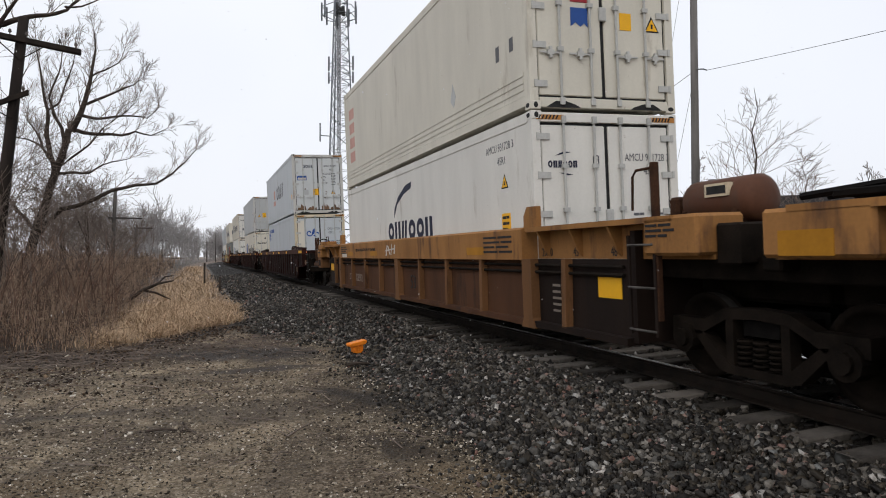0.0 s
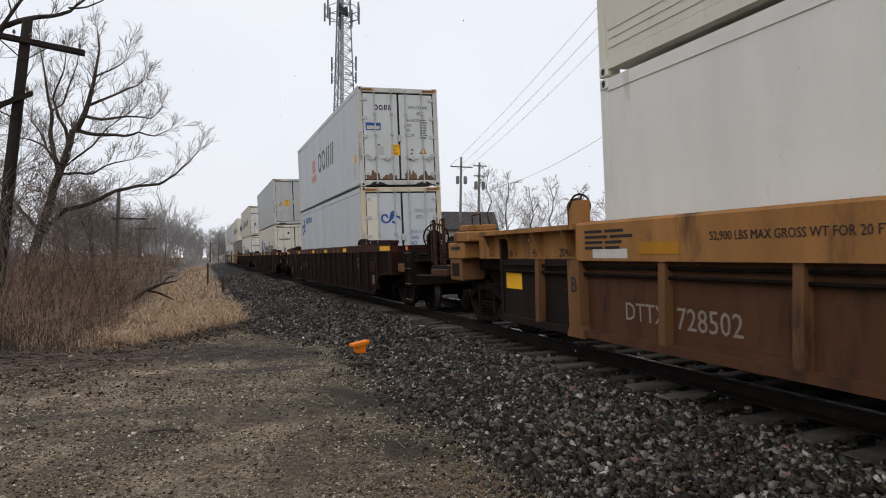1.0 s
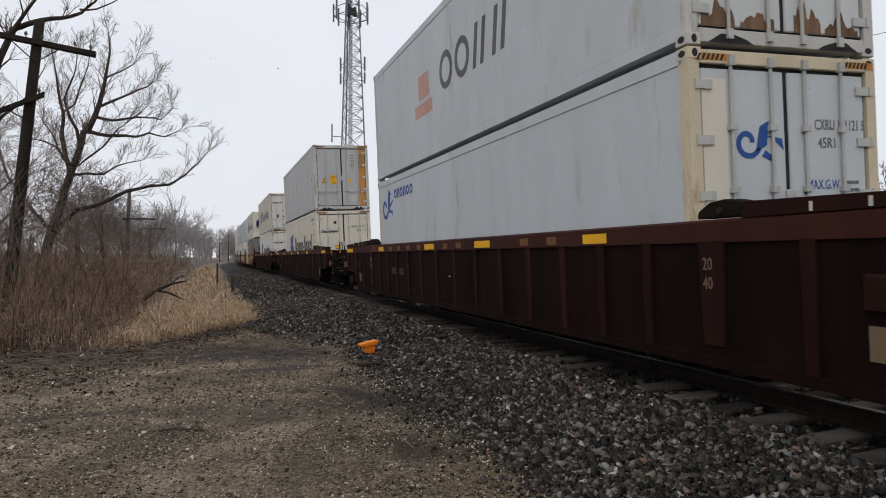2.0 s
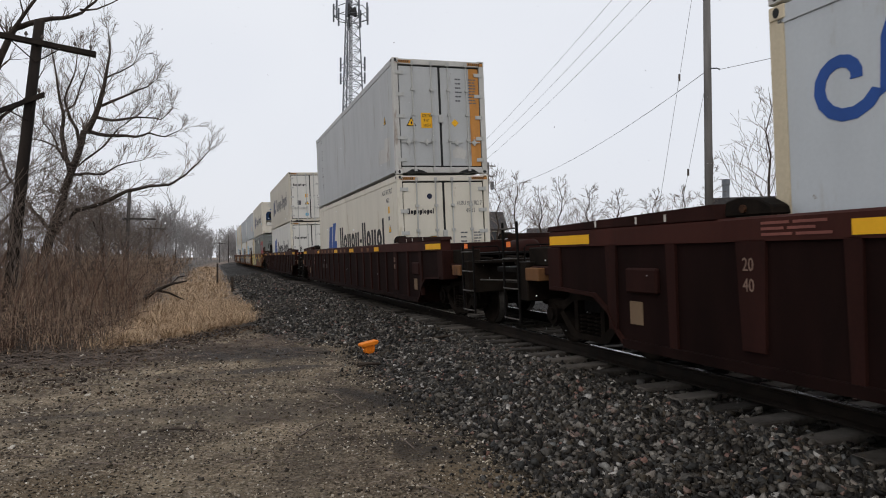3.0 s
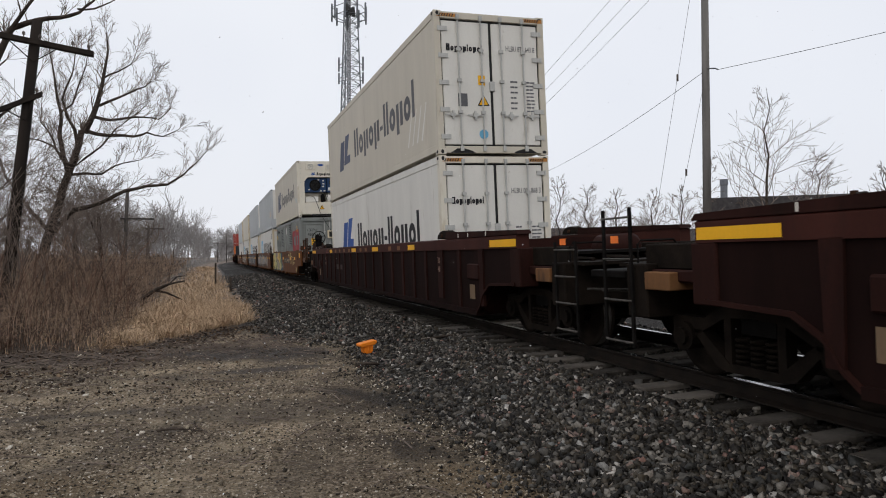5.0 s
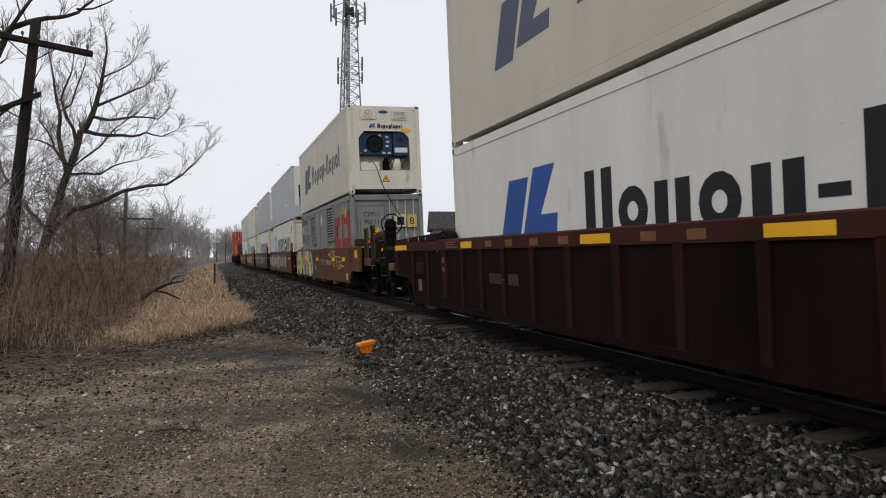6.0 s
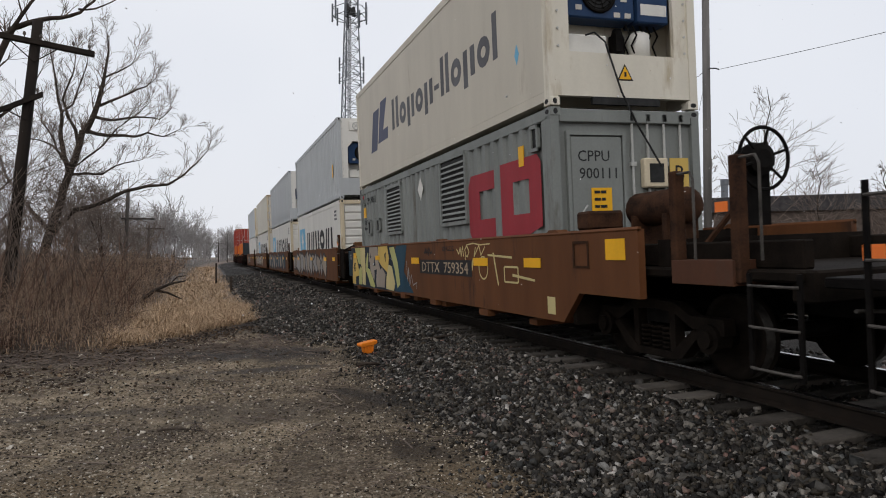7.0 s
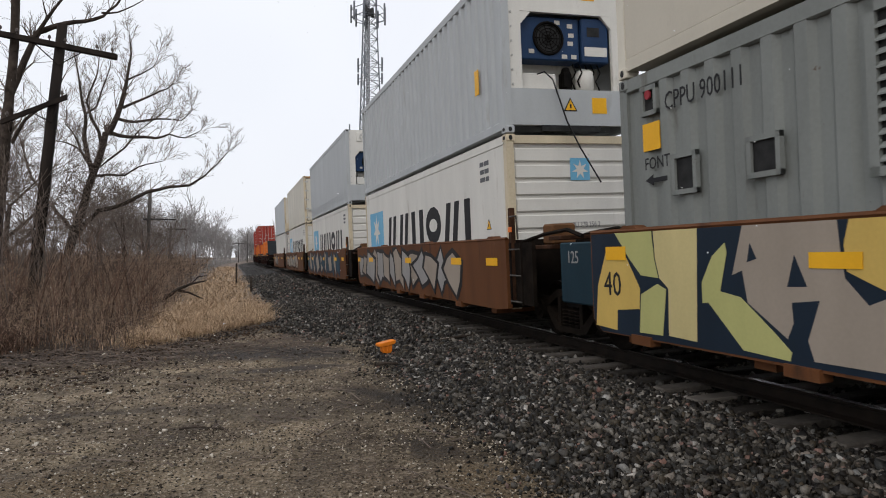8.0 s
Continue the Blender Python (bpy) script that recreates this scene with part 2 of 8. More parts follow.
def wordmark(shapes, a0, a1, b0, b1, stroke):
    """Plain bars in the rhythm of a company's wordmark, as outlines. o O p B: pairs of upright bars, I: one bar, V: a slanted pair, -: dash."""
    widths = {"I": 0.45, "-": 0.6, "o": 1, "O": 1.15, "p": 1, "V": 1.1, "B": 1.05, " ": 0.5}
    total = sum(widths[s] for s in shapes)
    k, a, out, h = (a1 - a0) / total, a0, [], b1 - b0
    sg = 1 if a1 > a0 else -1
    for s in shapes:
        w = widths[s] * k
        l, r = a + 0.09 * k, a + w - 0.09 * k
        if s == "I":
            out.append(rect(l, r, b0, b1))
        elif s == "-":
            out.append(rect(l, r, b0 + h * 0.27, b0 + h * 0.40))
        elif s in "oO":
            top = b0 + h * (1.0 if s == "O" else 0.68)
            ca, cb, ra, rb = (l + r) / 2, (b0 + top) / 2, abs(r - l) / 2, (top - b0) / 2
            turns = [j * math.tau / 14 for j in range(15)]
            out.append([(ca + sg * ra * math.cos(t), cb + rb * math.sin(t)) for t in turns[:-1]] + [(ca + sg * ra, cb - 0.001)]
                       + [(ca + sg * (ra - stroke), cb - 0.001)] + [(ca + sg * (ra - stroke) * math.cos(t), cb + (rb - stroke) * math.sin(t)) for t in turns[-2::-1]])
        elif s in "pB":
            top = b0 + h * (1.0 if s == "B" else 0.68)
            foot = b0 - h * 0.2 if s == "p" else b0
            out += [rect(l, l + sg * stroke * 1.25, foot, top), rect(r - sg * stroke * 1.25, r, b0, top)]
        elif s == "V":
            out += [[(l + q * (r - l), b0), (l + q * (r - l) + sg * stroke * 1.1, b0), (l + (q + 0.38) * (r - l) + sg * stroke * 0.3, b1), (l + (q + 0.38) * (r - l) - sg * stroke * 0.8, b1)] for q in (0.0, 0.48)]
        a += w
    return out


def writing(text, height, a, b, face, plane, mat, parent, name="lettering", stretch=1.0, label=""):
    """Raised stencil writing whose lower left corner lies at (a, b) of a face."""
    cu = bpy.data.curves.new("writing", "FONT")
    cu.body, cu.size, cu.extrude, cu.resolution_u = text, height / 0.70, 0.002, 2
    tmp = bpy.data.objects.new("writing", cu)
    scene.collection.objects.link(tmp)
    me = bpy.data.meshes.new_from_object(tmp.evaluated_get(bpy.context.evaluated_depsgraph_get()))
    bpy.data.objects.remove(tmp)
    if face == "side":
        m = Matrix(((0, 0, -1, plane), (-stretch, 0, 0, a), (0, 1, 0, b), (0, 0, 0, 1)))
    else:
        m = Matrix(((stretch, 0, 0, a), (0, 0, -1, plane), (0, 1, 0, b), (0, 0, 0, 1)))
    me.transform(m)
    me.materials.clear()
    me.materials.append(mat)
    return part(name, me, mat, parent, label)


def bars(a0, a1, b0, rows, pitch, h, rng):
    """Unreadable small print as plain bars."""
    out = []
    for i in range(rows):
        z = b0 - i * pitch
        e = a0 + (a1 - a0) * rng.uniform(0.7, 1.0)
        cut = a0 + (e - a0) * rng.uniform(0.4, 0.6)
        gap = (a1 - a0) * 0.06
        out += [rect(a0, cut, z, z + h), rect(cut + gap, e, z, z + h)]
    return out


def triangle_sign(a, b, w, face, plane, parent):
    p = mark("warning_sign", [[(a - w / 2, b), (a + w / 2, b), (a, b + w * 0.9)]], face, plane, BLACK_INK, parent, "black-bordered yellow warning triangle")
    mark("sign_face", [[(a - w * 0.38, b + w * 0.07), (a + w * 0.38, b + w * 0.07), (a, b + w * 0.76)]], face, plane - 0.004, YELLOW, p)
    mark("symbol", [rect(a - w * 0.06, a + w * 0.06, b + w * 0.2, b + w * 0.45)], face, plane - 0.008, BLACK_INK, p)


# ---------------------------------------------------------------- containers
LENGTH, WIDE, HIGH = 12.19, 2.438, 2.896
SHARED = {}


def shared(key, build, mats, smooth=False):
    if key not in SHARED:
        SHARED[key] = mesh_of(key[0], build(), mats, smooth)
    return SHARED[key]


def casting_mesh():
    bm = bmesh.new()
    box(bm, -0.081, 0.081, -0.089, 0.089, -0.059, 0.059)
    bevelled(bm, 0.008)
    plain = set(bm.faces)
    for axis, plane in (("x", -0.0815), ("y", -0.0895)):
        pts = [(0.05 * math.cos(k * math.tau / 10), 0.033 * math.sin(k * math.tau / 10)) for k in range(10)]
        if axis == "y":
            pts = [(0.033 * math.cos(k * math.tau / 10), 0.042 * math.sin(k * math.tau / 10)) for k in range(10)]
        prism(bm, pts, axis, plane - 0.003, plane + 0.01)
    for f in bm.faces:
        if f not in plain:
            f.material_index = 1
    return bm


def hinge_mesh():
    bm = boxes((-0.02, 0.16, -0.03, 0.0, -0.045, 0.045), (-0.05, -0.015, -0.045, 0.01, -0.05, 0.05))
    return bm


def bar_mesh(h):
    bm = bmesh.new()
    tube(bm, [(0, 0, 0), (0, 0, h)], 0.019, 8)
    for z in (0.02, h - 0.02):
        box(bm, -0.035, 0.035, -0.03, 0.03, z - 0.05, z + 0.05)
    for z in (h * 0.28, h * 0.52, h * 0.75):
        box(bm, -0.045, 0.045, -0.028, 0.02, z - 0.03, z + 0.03)
    return bm


def handle_mesh():
    bm = boxes((-0.17, 0.17, -0.03, -0.015, -0.012, 0.012), (-0.05, 0.05, -0.045, 0.0, -0.035, 0.035), (-0.02, 0.02, -0.05, -0.01, -0.08, 0.08))
    return bm


def hull(ob, side, frame_mat, corrugated=False, grooves=False, start=0.12):
    """The box of a container without its near end: panels, rails, posts and corner castings."""
    if corrugated:
        pts, y, k = [], 0.16, 0
        while y < LENGTH - 0.2:
            pts += [(-1.215, y), (-1.215, y + 0.12), (-1.168, y + 0.18), (-1.168, y + 0.30)]
            y += 0.36
        pts = [(-1.19, 0.1)] + pts + [(-1.19, LENGTH - 0.1)]
        for sgn in (1, -1):
            bm = bmesh.new()
            lo, hi = [bm.verts.new((sgn * a, b, 0.12)) for a, b in pts], [bm.verts.new((sgn * a, b, HIGH - 0.1)) for a, b in pts]
            for i in range(len(pts) - 1):
                bm.faces.new((lo[i], lo[i + 1], hi[i + 1], hi[i]))
            part("corrugated_side", bm, side, ob)
        part("body", boxes((-1.15, 1.15, start, LENGTH - 0.1, 0.12, HIGH - 0.05)), side, ob)
    else:
        part("body", boxes((-1.15, 1.15, start, LENGTH - 0.1, 0.10, HIGH - 0.16)), side, ob)
        for sgn in (-1, 1):
            part("side_panel", boxes((*sorted((sgn * 1.152, sgn * 1.207)), 0.12, LENGTH - 0.1, 0.215, HIGH - 0.15)), side, ob)
        if grooves:
            for z in (0.30, 0.40, 0.50):
                part("side_rib", boxes((-1.216, -1.206, 0.2, LENGTH - 0.2, z, z + 0.06)), side, ob)
    part("roof", boxes((-1.19, 1.19, 0.06, LENGTH - 0.06, HIGH - 0.05, HIGH - 0.02)), side, ob)
    for s in (-1, 1):
        rail = bmesh.new()
        prism(rail, [(s * 1.219, HIGH - 0.01), (s * 1.219, HIGH - 0.15), (s * 1.195, HIGH - 0.165), (s * 1.12, HIGH - 0.165), (s * 1.12, HIGH - 0.01)], "y", 0.09, LENGTH - 0.09)
        part("top_rail", rail, side, ob)
        rail = bmesh.new()
        prism(rail, [(s * 1.217, 0.07), (s * 1.217, 0.20), (s * 1.19, 0.225), (s * 1.1, 0.225), (s * 1.1, 0.07)], "y", 0.09, LENGTH - 0.09)
        part("bottom_rail", rail, side if not corrugated else frame_mat, ob)
        for y in (0.075, LENGTH - 0.075):
            part("corner_post", boxes((s * 1.219 - (0.13 if s > 0 else 0), s * 1.219 + (0.13 if s < 0 else 0), y - 0.07, y + 0.07, 0.11, HIGH - 0.11)), frame_mat, ob)
            for z in (0.059, HIGH - 0.059):
                c = part("corner_casting", shared(("corner_casting", frame_mat.name), casting_mesh, [frame_mat, RUBBER]), None, ob)
                c.matrix_basis = pose(s * 1.140, y + (0.011 if y < 1 else -0.011), z, 0, 0, 0 if (s < 0 and y < 1) else 90 if y < 1 else 180 if s > 0 else 270)


def door_end(ob, door_mat, frame_mat, hazard=True):
    """The pair of doors in the end that leads the train."""
    part("gasket", boxes((-1.10, 1.10, 0.05, 0.11, 0.16, HIGH - 0.16)), RUBBER, ob)
    part("sill", bevelled(boxes((-1.08, 1.08, 0.0, 0.13, 0.03, 0.17)), 0.008), frame_mat, ob)
    part("header", bevelled(boxes((-1.08, 1.08, 0.0, 0.13, HIGH - 0.155, HIGH - 0.02)), 0.008), frame_mat, ob)
    for s in (-1, 1):
        mark("sill_recess", [[(s * 0.98, 0.03), (s * 0.42, 0.03), (s * 0.5, 0.075), (s * 0.66, 0.12), (s * 0.82, 0.12)]], "end", -0.002, RUBBER, ob)
    for s in (-1, 1):
        bm = bmesh.new()
        a, b = sorted((s * 0.03, s * 1.062))
        box(bm, a, b, 0.025, 0.10, 0.205, HIGH - 0.195)
        door = part("door", bevelled(bm, 0.012), door_mat, ob)
        for x in (0.22, 0.72):
            o = part("locking_bar", shared(("locking_bar",), lambda: bar_mesh(HIGH - 0.2), [GALV]), None, door, "galvanised locking bar")
            o.location = (s * x, -0.004, 0.10)
        for x in (0.40, 0.88):
            o = part("door_handle", shared(("door_handle",), handle_mesh, [GALV]), None, door)
            o.location = (s * x, 0.018, 0.80)
        for k in range(5):
            o = part("hinge", shared(("hinge", frame_mat.name), hinge_mesh, [GALV]), None, door)
            o.matrix_basis = pose(s * 1.10, 0.03, 0.36 + k * (HIGH - 0.72) / 4) @ Matrix.Diagonal((-s, 1, 1, 1))
    part("latch_plate", bevelled(boxes((-0.06, 0.06, -0.012, 0.03, 1.3, 1.5)), 0.01), GALV, ob)
    if hazard:
        for s in (-1, 1):
            mark("hazard_ground", [rect(s * 0.95 - 0.2, s * 0.95 + 0.24, HIGH - 0.125, HIGH - 0.055)], "end", 0.0, ORANGE_RUST, ob, thick=0.0025)
            mark("hazard_stripe", [[(s * 0.95 - 0.17 + i * 0.055, HIGH - 0.12), (s * 0.95 - 0.145 + i * 0.055, HIGH - 0.12), (s * 0.95 - 0.115 + i * 0.055, HIGH - 0.06), (s * 0.95 - 0.14 + i * 0.055, HIGH - 0.06)] for i in range(6)], "end", -0.003, BLACK_INK, ob)


def door_print(ob, rng, z=1.9):
    mark("small_print", bars(0.42, 0.60, z - 0.5, 6, 0.11, 0.035, rng), "end", 0.022, GREY_INK, ob)
    mark("small_print", bars(0.78, 1.00, z - 0.5, 9, 0.075, 0.03, rng), "end", 0.022, GREY_INK, ob)


def closed_end(ob, door_mat, frame_mat):
    """A shut front of flat horizontal pressings."""
    part("end_panel", boxes((-1.09, 1.09, 0.07, 0.12, 0.14, HIGH - 0.14)), door_mat, ob)
    for k in range(9):
        part("pressing", bevelled(boxes((-1.07, 1.07, 0.03, 0.08, 0.2 + k * 0.28, 0.43 + k * 0.28)), 0.02), door_mat, ob)
    part("header", boxes((-1.08, 1.08, 0.0, 0.13, HIGH - 0.15, HIGH - 0.02)), frame_mat, ob)
    part("sill", boxes((-1.08, 1.08, 0.0, 0.13, 0.03, 0.16)), frame_mat, ob)


def octagon(cx, cz, w, h, cut):
    return [(cx - w + cut, cz - h), (cx + w - cut, cz - h), (cx + w, cz - h), (cx + w, cz + h - cut), (cx + w - cut, cz + h), (cx - w + cut, cz + h), (cx - w, cz + h - cut), (cx - w, cz - h)]


def reefer_end(ob, panel, frame_mat, wire=True):
    """The machinery end of a refrigerated container: vents above, the navy unit in its recess, white housings below it."""
    z0 = 0.75
    part("header_panel", boxes((-1.09, 1.09, 0.04, 0.11, 2.05, HIGH - 0.03)), panel, ob)
    part("lower_panel", boxes((-1.09, 1.09, 0.02, 0.11, 0.14, z0)), frame_mat, ob)
    for s in (-1, 1):
        a, b = sorted((s * 0.86, s * 1.09))
        part("side_panel", boxes((a, b, 0.04, 0.11, z0, 2.05)), panel, ob)
        g = bmesh.new()
        prism(g, [(s * 0.86, 2.05), (s * 0.86, 1.83), (s * 0.66, 2.05)], "y", 0.045, 0.11)
        part("gusset", g, panel, ob)
    part("recess", boxes((-0.86, 0.86, 0.55, 0.57, z0, 2.05), (-0.86, 0.86, 0.11, 0.56, z0 - 0.01, z0 + 0.01)), panel, ob)
    unit = part("cooling_unit", bevelled(boxes((-0.84, 0.30, 0.16, 0.5, 1.28, 2.02)), 0.02), NAVY, ob, "navy blue cooling unit housing")
    part("control_box", bevelled(boxes((0.32, 0.84, 0.10, 0.5, 1.25, 2.02)), 0.02), NAVY, unit)
    fan = bmesh.new()
    torus(fan, (-0.30, 0.145, 1.65), (0, 1, 0), 0.27, 0.025, 24, 6)
    for k in range(4):
        torus(fan, (-0.30, 0.145, 1.65), (0, 1, 0), 0.06 + 0.055 * k, 0.006, 20, 4)
    for k in range(10):
        a = k * math.tau / 10
        tube(fan, [(-0.30, 0.14, 1.65), (-0.30 + 0.27 * math.cos(a), 0.14, 1.65 + 0.27 * math.sin(a))], 0.006, 4)
    part("fan_guard", fan, BLACK_STEEL, unit)
    hole = bmesh.new()
    tube(hole, [(-0.30, 0.155, 1.65), (-0.30, 0.162, 1.65)], 0.27, 24)
    part("fan_opening", hole, RUBBER, unit)
    part("data_plate", boxes((0.36, 0.80, 0.094, 0.102, 1.36, 1.52)), WHITE_PANEL, unit)
    part("display", boxes((0.42, 0.66, 0.094, 0.102, 1.70, 1.86)), RUBBER, unit)
    for x, z in ((0.12, 1.88), (0.14, 1.72), (0.12, 1.58), (0.0, 1.35), (0.18, 1.35), (-0.12, 1.93), (-0.62, 1.42)):
        part("label_plate", boxes((x - 0.05, x + 0.05, 0.152, 0.161, z - 0.035, z + 0.035)), WHITE_INK, unit)
    part("evaporator_box", bevelled(boxes((-0.82, -0.15, 0.2, 0.5, 0.78, 1.06)), 0.02), WHITE_PANEL, ob)
    tank = bmesh.new()
    tube(tank, [(0.46, 0.33, 0.77), (0.46, 0.33, 1.12), (0.46, 0.33, 1.18)], [0.17, 0.17, 0.09], 14)
    part("receiver_tank", tank, WHITE_PANEL, ob, smooth=True)
    pump = bmesh.new()
    tube(pump, [(0.10, 0.33, 0.77), (0.10, 0.33, 1.05), (0.10, 0.33, 1.2)], [0.11, 0.11, 0.06], 12)
    box(pump, 0.0, 0.08, 0.2, 0.4, 0.85, 1.1)
    for k in range(5):
        x = 0.2 + 0.12 * k
        tube(pump, [(x, 0.25, 1.25), (x + 0.03, 0.2, 1.1), (x - 0.05, 0.22, 0.95), (x + 0.04, 0.25, 0.8)], 0.014, 5)
    part("compressor", pump, BLACK_STEEL, ob)
    for cx in (-0.52, 0.52):
        v = part("vent_cover", bevelled(boxes((cx - 0.27, cx + 0.27, 0.005, 0.04, 2.42, 2.78)), 0.02), panel, ob)
        t = bmesh.new()
        if cx < 0:
            torus(t, (cx, 0.0, 2.60), (0, 1, 0), 0.13, 0.018, 18, 5)
            for k in range(5):
                a = k * math.tau / 5
                tube(t, [(cx, 0.0, 2.6), (cx + 0.13 * math.cos(a), 0.0, 2.6 + 0.13 * math.sin(a))], 0.012, 4)
            part("vent_wheel", t, GALV, v)
        else:
            for k in range(6):
                box(t, cx - 0.2, cx + 0.2, -0.006, 0.006, 2.48 + k * 0.04, 2.495 + k * 0.04)
            part("vent_slats", t, GALV, v)
    for s in (-1, 1):
        for k in range(9):
            b = bmesh.new()
            tube(b, [(s * 1.04, 0.035, 0.82 + k * 0.24), (s * 1.04, 0.022, 0.82 + k * 0.24)], 0.018, 6)
            part("bolt", b, GALV, ob)
    mark("maker_badge", [[(0.16 * math.cos(k * math.tau / 16), 2.68 + 0.055 * math.sin(k * math.tau / 16)) for k in range(16)]], "end", 0.038, BLUE_INK, ob, "oval blue maker's badge")
    triangle_sign(0.0, 0.38, 0.26, "end", 0.018, ob)
    part("fork_gap", boxes((-0.55, 0.55, -0.002, 0.06, 0.03, 0.13)), RUBBER, ob)
    if wire:
        w = bmesh.new()
        tube(w, [(-0.55, 0.12, 1.02), (-0.42, 0.1, 1.06), (-0.33, -0.02, 0.9), (-0.12, -0.06, 0.2), (0.1, -0.08, -0.25), (0.45, -0.12, -0.85)], 0.014, 6)
        part("power_cable", w, RUBBER, ob)


def container(u, level, side, frame_mat, label, end="door", corrugated=False, grooves=False, door_mat=None):
    ob = tagged(new("shipping_container"), label, "container", "containers on the train")
    hull(ob, side, frame_mat, corrugated, grooves, 0.58 if end == "reefer" else 0.12)
    if end == "door":
        door_end(ob, door_mat or side, frame_mat)
    elif end == "reefer":
        reefer_end(ob, door_mat or frame_mat, frame_mat)
    else:
        closed_end(ob, door_mat or side, frame_mat)
    return ride(ob, u, 0.36 + level * (HIGH + 0.02))


SIDE = -1.2075
rng = random.Random(5)


def folded_flag(a0, a1, b0, b1):
    """Two leaning blades joined at the foot, drawn left to right."""
    w = (a1 - a0)
    h = b1 - b0
    return [[(a0, b0), (a0 + w * 0.36, b0), (a0 + w * 0.55, b1 - h * 0.1), (a0 + w * 0.2, b1 - h * 0.1)],
            [(a0 + w * 0.44, b0 + h * 0.12), (a0 + w * 0.98, b0 + h * 0.12), (a0 + w, b0 + h * 0.36), (a0 + w * 0.74, b0 + h * 0.36), (a0 + w * 0.98, b1), (a0 + w * 0.64, b1)]]


def caution_plate(ob, a, b, w, h, face, plane, text=True):
    p = mark("caution_plate", [rect(a, a + w, b, b + h)] if face == "end" else [rect(a, a - w, b, b + h)], face, plane, YELLOW, ob, "yellow height caution plate")
    if text and face == "end":
        for i, line in enumerate(("CAUTION", "9'-6\"", "HIGH")):
            hh = h * 0.2
            writing(line, hh, a + w * (0.08 if i == 0 else 0.2), b + h * (0.72 - 0.32 * i), face, plane - 0.005, BLACK_INK, p, stretch=0.62 if i == 0 else 0.7)
    elif text:
        mark("print", bars(a - w * 0.1, a - w * 0.9, b + h * 0.72, 3, h * 0.3, h * 0.14, rng), face, plane - 0.004, BLACK_INK, p)


# white pair on the tan car
OFFWHITE = paint("yellowed_white_panel", (0.60, 0.57, 0.49), 0.10, stain=(0.40, 0.36, 0.29), stain_at=0.60, specks=(0.27, 0.2, 0.14))
c = container(8.34, 0, WHITE_PANEL, WHITE_PANEL, "clean white container with navy wordmark in a tan well car")
mark("wordmark", wordmark("OBVOOB", 7.74, 4.35, 1.24, 1.68, 0.13), "side", SIDE, DARK_INK, c, "navy wordmark shapes")
mark("emblem", [[(7.15, 1.78), (7.08, 2.0), (6.75, 2.25), (6.15, 2.46), (5.7, 2.50), (5.75, 2.36), (6.3, 2.28), (6.85, 2.08)]], "side", SIDE, DARK_INK, c, "navy swoosh")
mark("slogan", bars(7.9, 4.6, 1.13, 1, 0.1, 0.05, rng), "side", SIDE, DARK_INK, c)
caution_plate(c, 1.1, 1.22, 0.30, 0.30, "side", SIDE)
triangle_sign(0.96, 1.9, 0.24, "side", SIDE, c)
writing("AMCU 931728 3", 0.12, 1.62, 2.48, "side", SIDE, GREY_INK, c, stretch=0.85)
writing("45R1", 0.12, 1.2, 2.27, "side", SIDE, GREY_INK, c, stretch=0.85)
mark("wordmark", wordmark("OBVOOB", -0.98, -0.50, 2.10, 2.2, 0.022), "end", 0.022, DARK_INK, c)
mark("emblem", [[(-0.86, 2.27), (-0.72, 2.33), (-0.6, 2.32), (-0.74, 2.29)], [(-0.8, 2.03), (-0.66, 1.99), (-0.58, 2.0), (-0.68, 2.02)]], "end", 0.022, DARK_INK, c)
mark("ring_mark", ring(-0.24, -0.14, 2.12, 2.28, 0.02), "end", 0.022, GREY_INK, c)
mark("tag", [rect(-0.17, -0.03, 1.18, 1.28)], "end", 0.022, paint("green_tag", (0.1, 0.25, 0.14)), c, "small green tag")
writing("AMCU 931728 3", 0.11, 0.30, 2.2, "end", 0.022, GREY_INK, c, stretch=0.72)
writing("45R1", 0.11, 0.62, 2.0, "end", 0.022, GREY_INK, c, stretch=0.8)
door_print(c, rng)

c = container(8.34, 1, OFFWHITE, OFFWHITE, "yellowed white container with ribbed lower side, scuffed and dented", grooves=True)
mark("faded_wordmark", [rect(11.62, 11.0, 0.75 + i * 0.42, 1.05 + i * 0.42) for i in range(4)], "side", SIDE, PINK_INK, c, "faded red wordmark")
mark("scuff", [[(3.1, 0.75), (2.95, 0.62), (2.84, 0.8), (2.97, 1.05)]], "side", SIDE, GREY_PANEL, c)
mark("sticker", [rect(-0.52, -0.24, 1.55, 2.3)], "end", 0.022, RED_INK, c, "red and white door sticker")
mark("sticker_letter", [rect(-0.47, -0.39, 1.7, 2.15), rect(-0.39, -0.29, 1.7, 1.8)], "end", 0.017, WHITE_PANEL, c)
mark("sticker_foot", [[(-0.52, 1.2), (-0.44, 1.26), (-0.36, 1.2), (-0.3, 1.25), (-0.24, 1.2), (-0.24, 1.47), (-0.52, 1.47)]], "end", 0.022, BLUE_INK, c)
mark("tag", [rect(0.3, 0.5, 1.2, 1.45)], "end", 0.022, YELLOW, c)
triangle_sign(0.86, 1.2, 0.26, "end", 0.022, c)
mark("plate", [rect(-0.95, -0.76, 1.62, 1.95)], "end", 0.022, SKY_INK, c)
door_print(c, rng, 2.9)
mark("tag", [rect(0.62, 0.50, 0.95, 1.15), rect(1.1, 0.98, 0.92, 1.15)], "side", SIDE, GREY_INK, c)

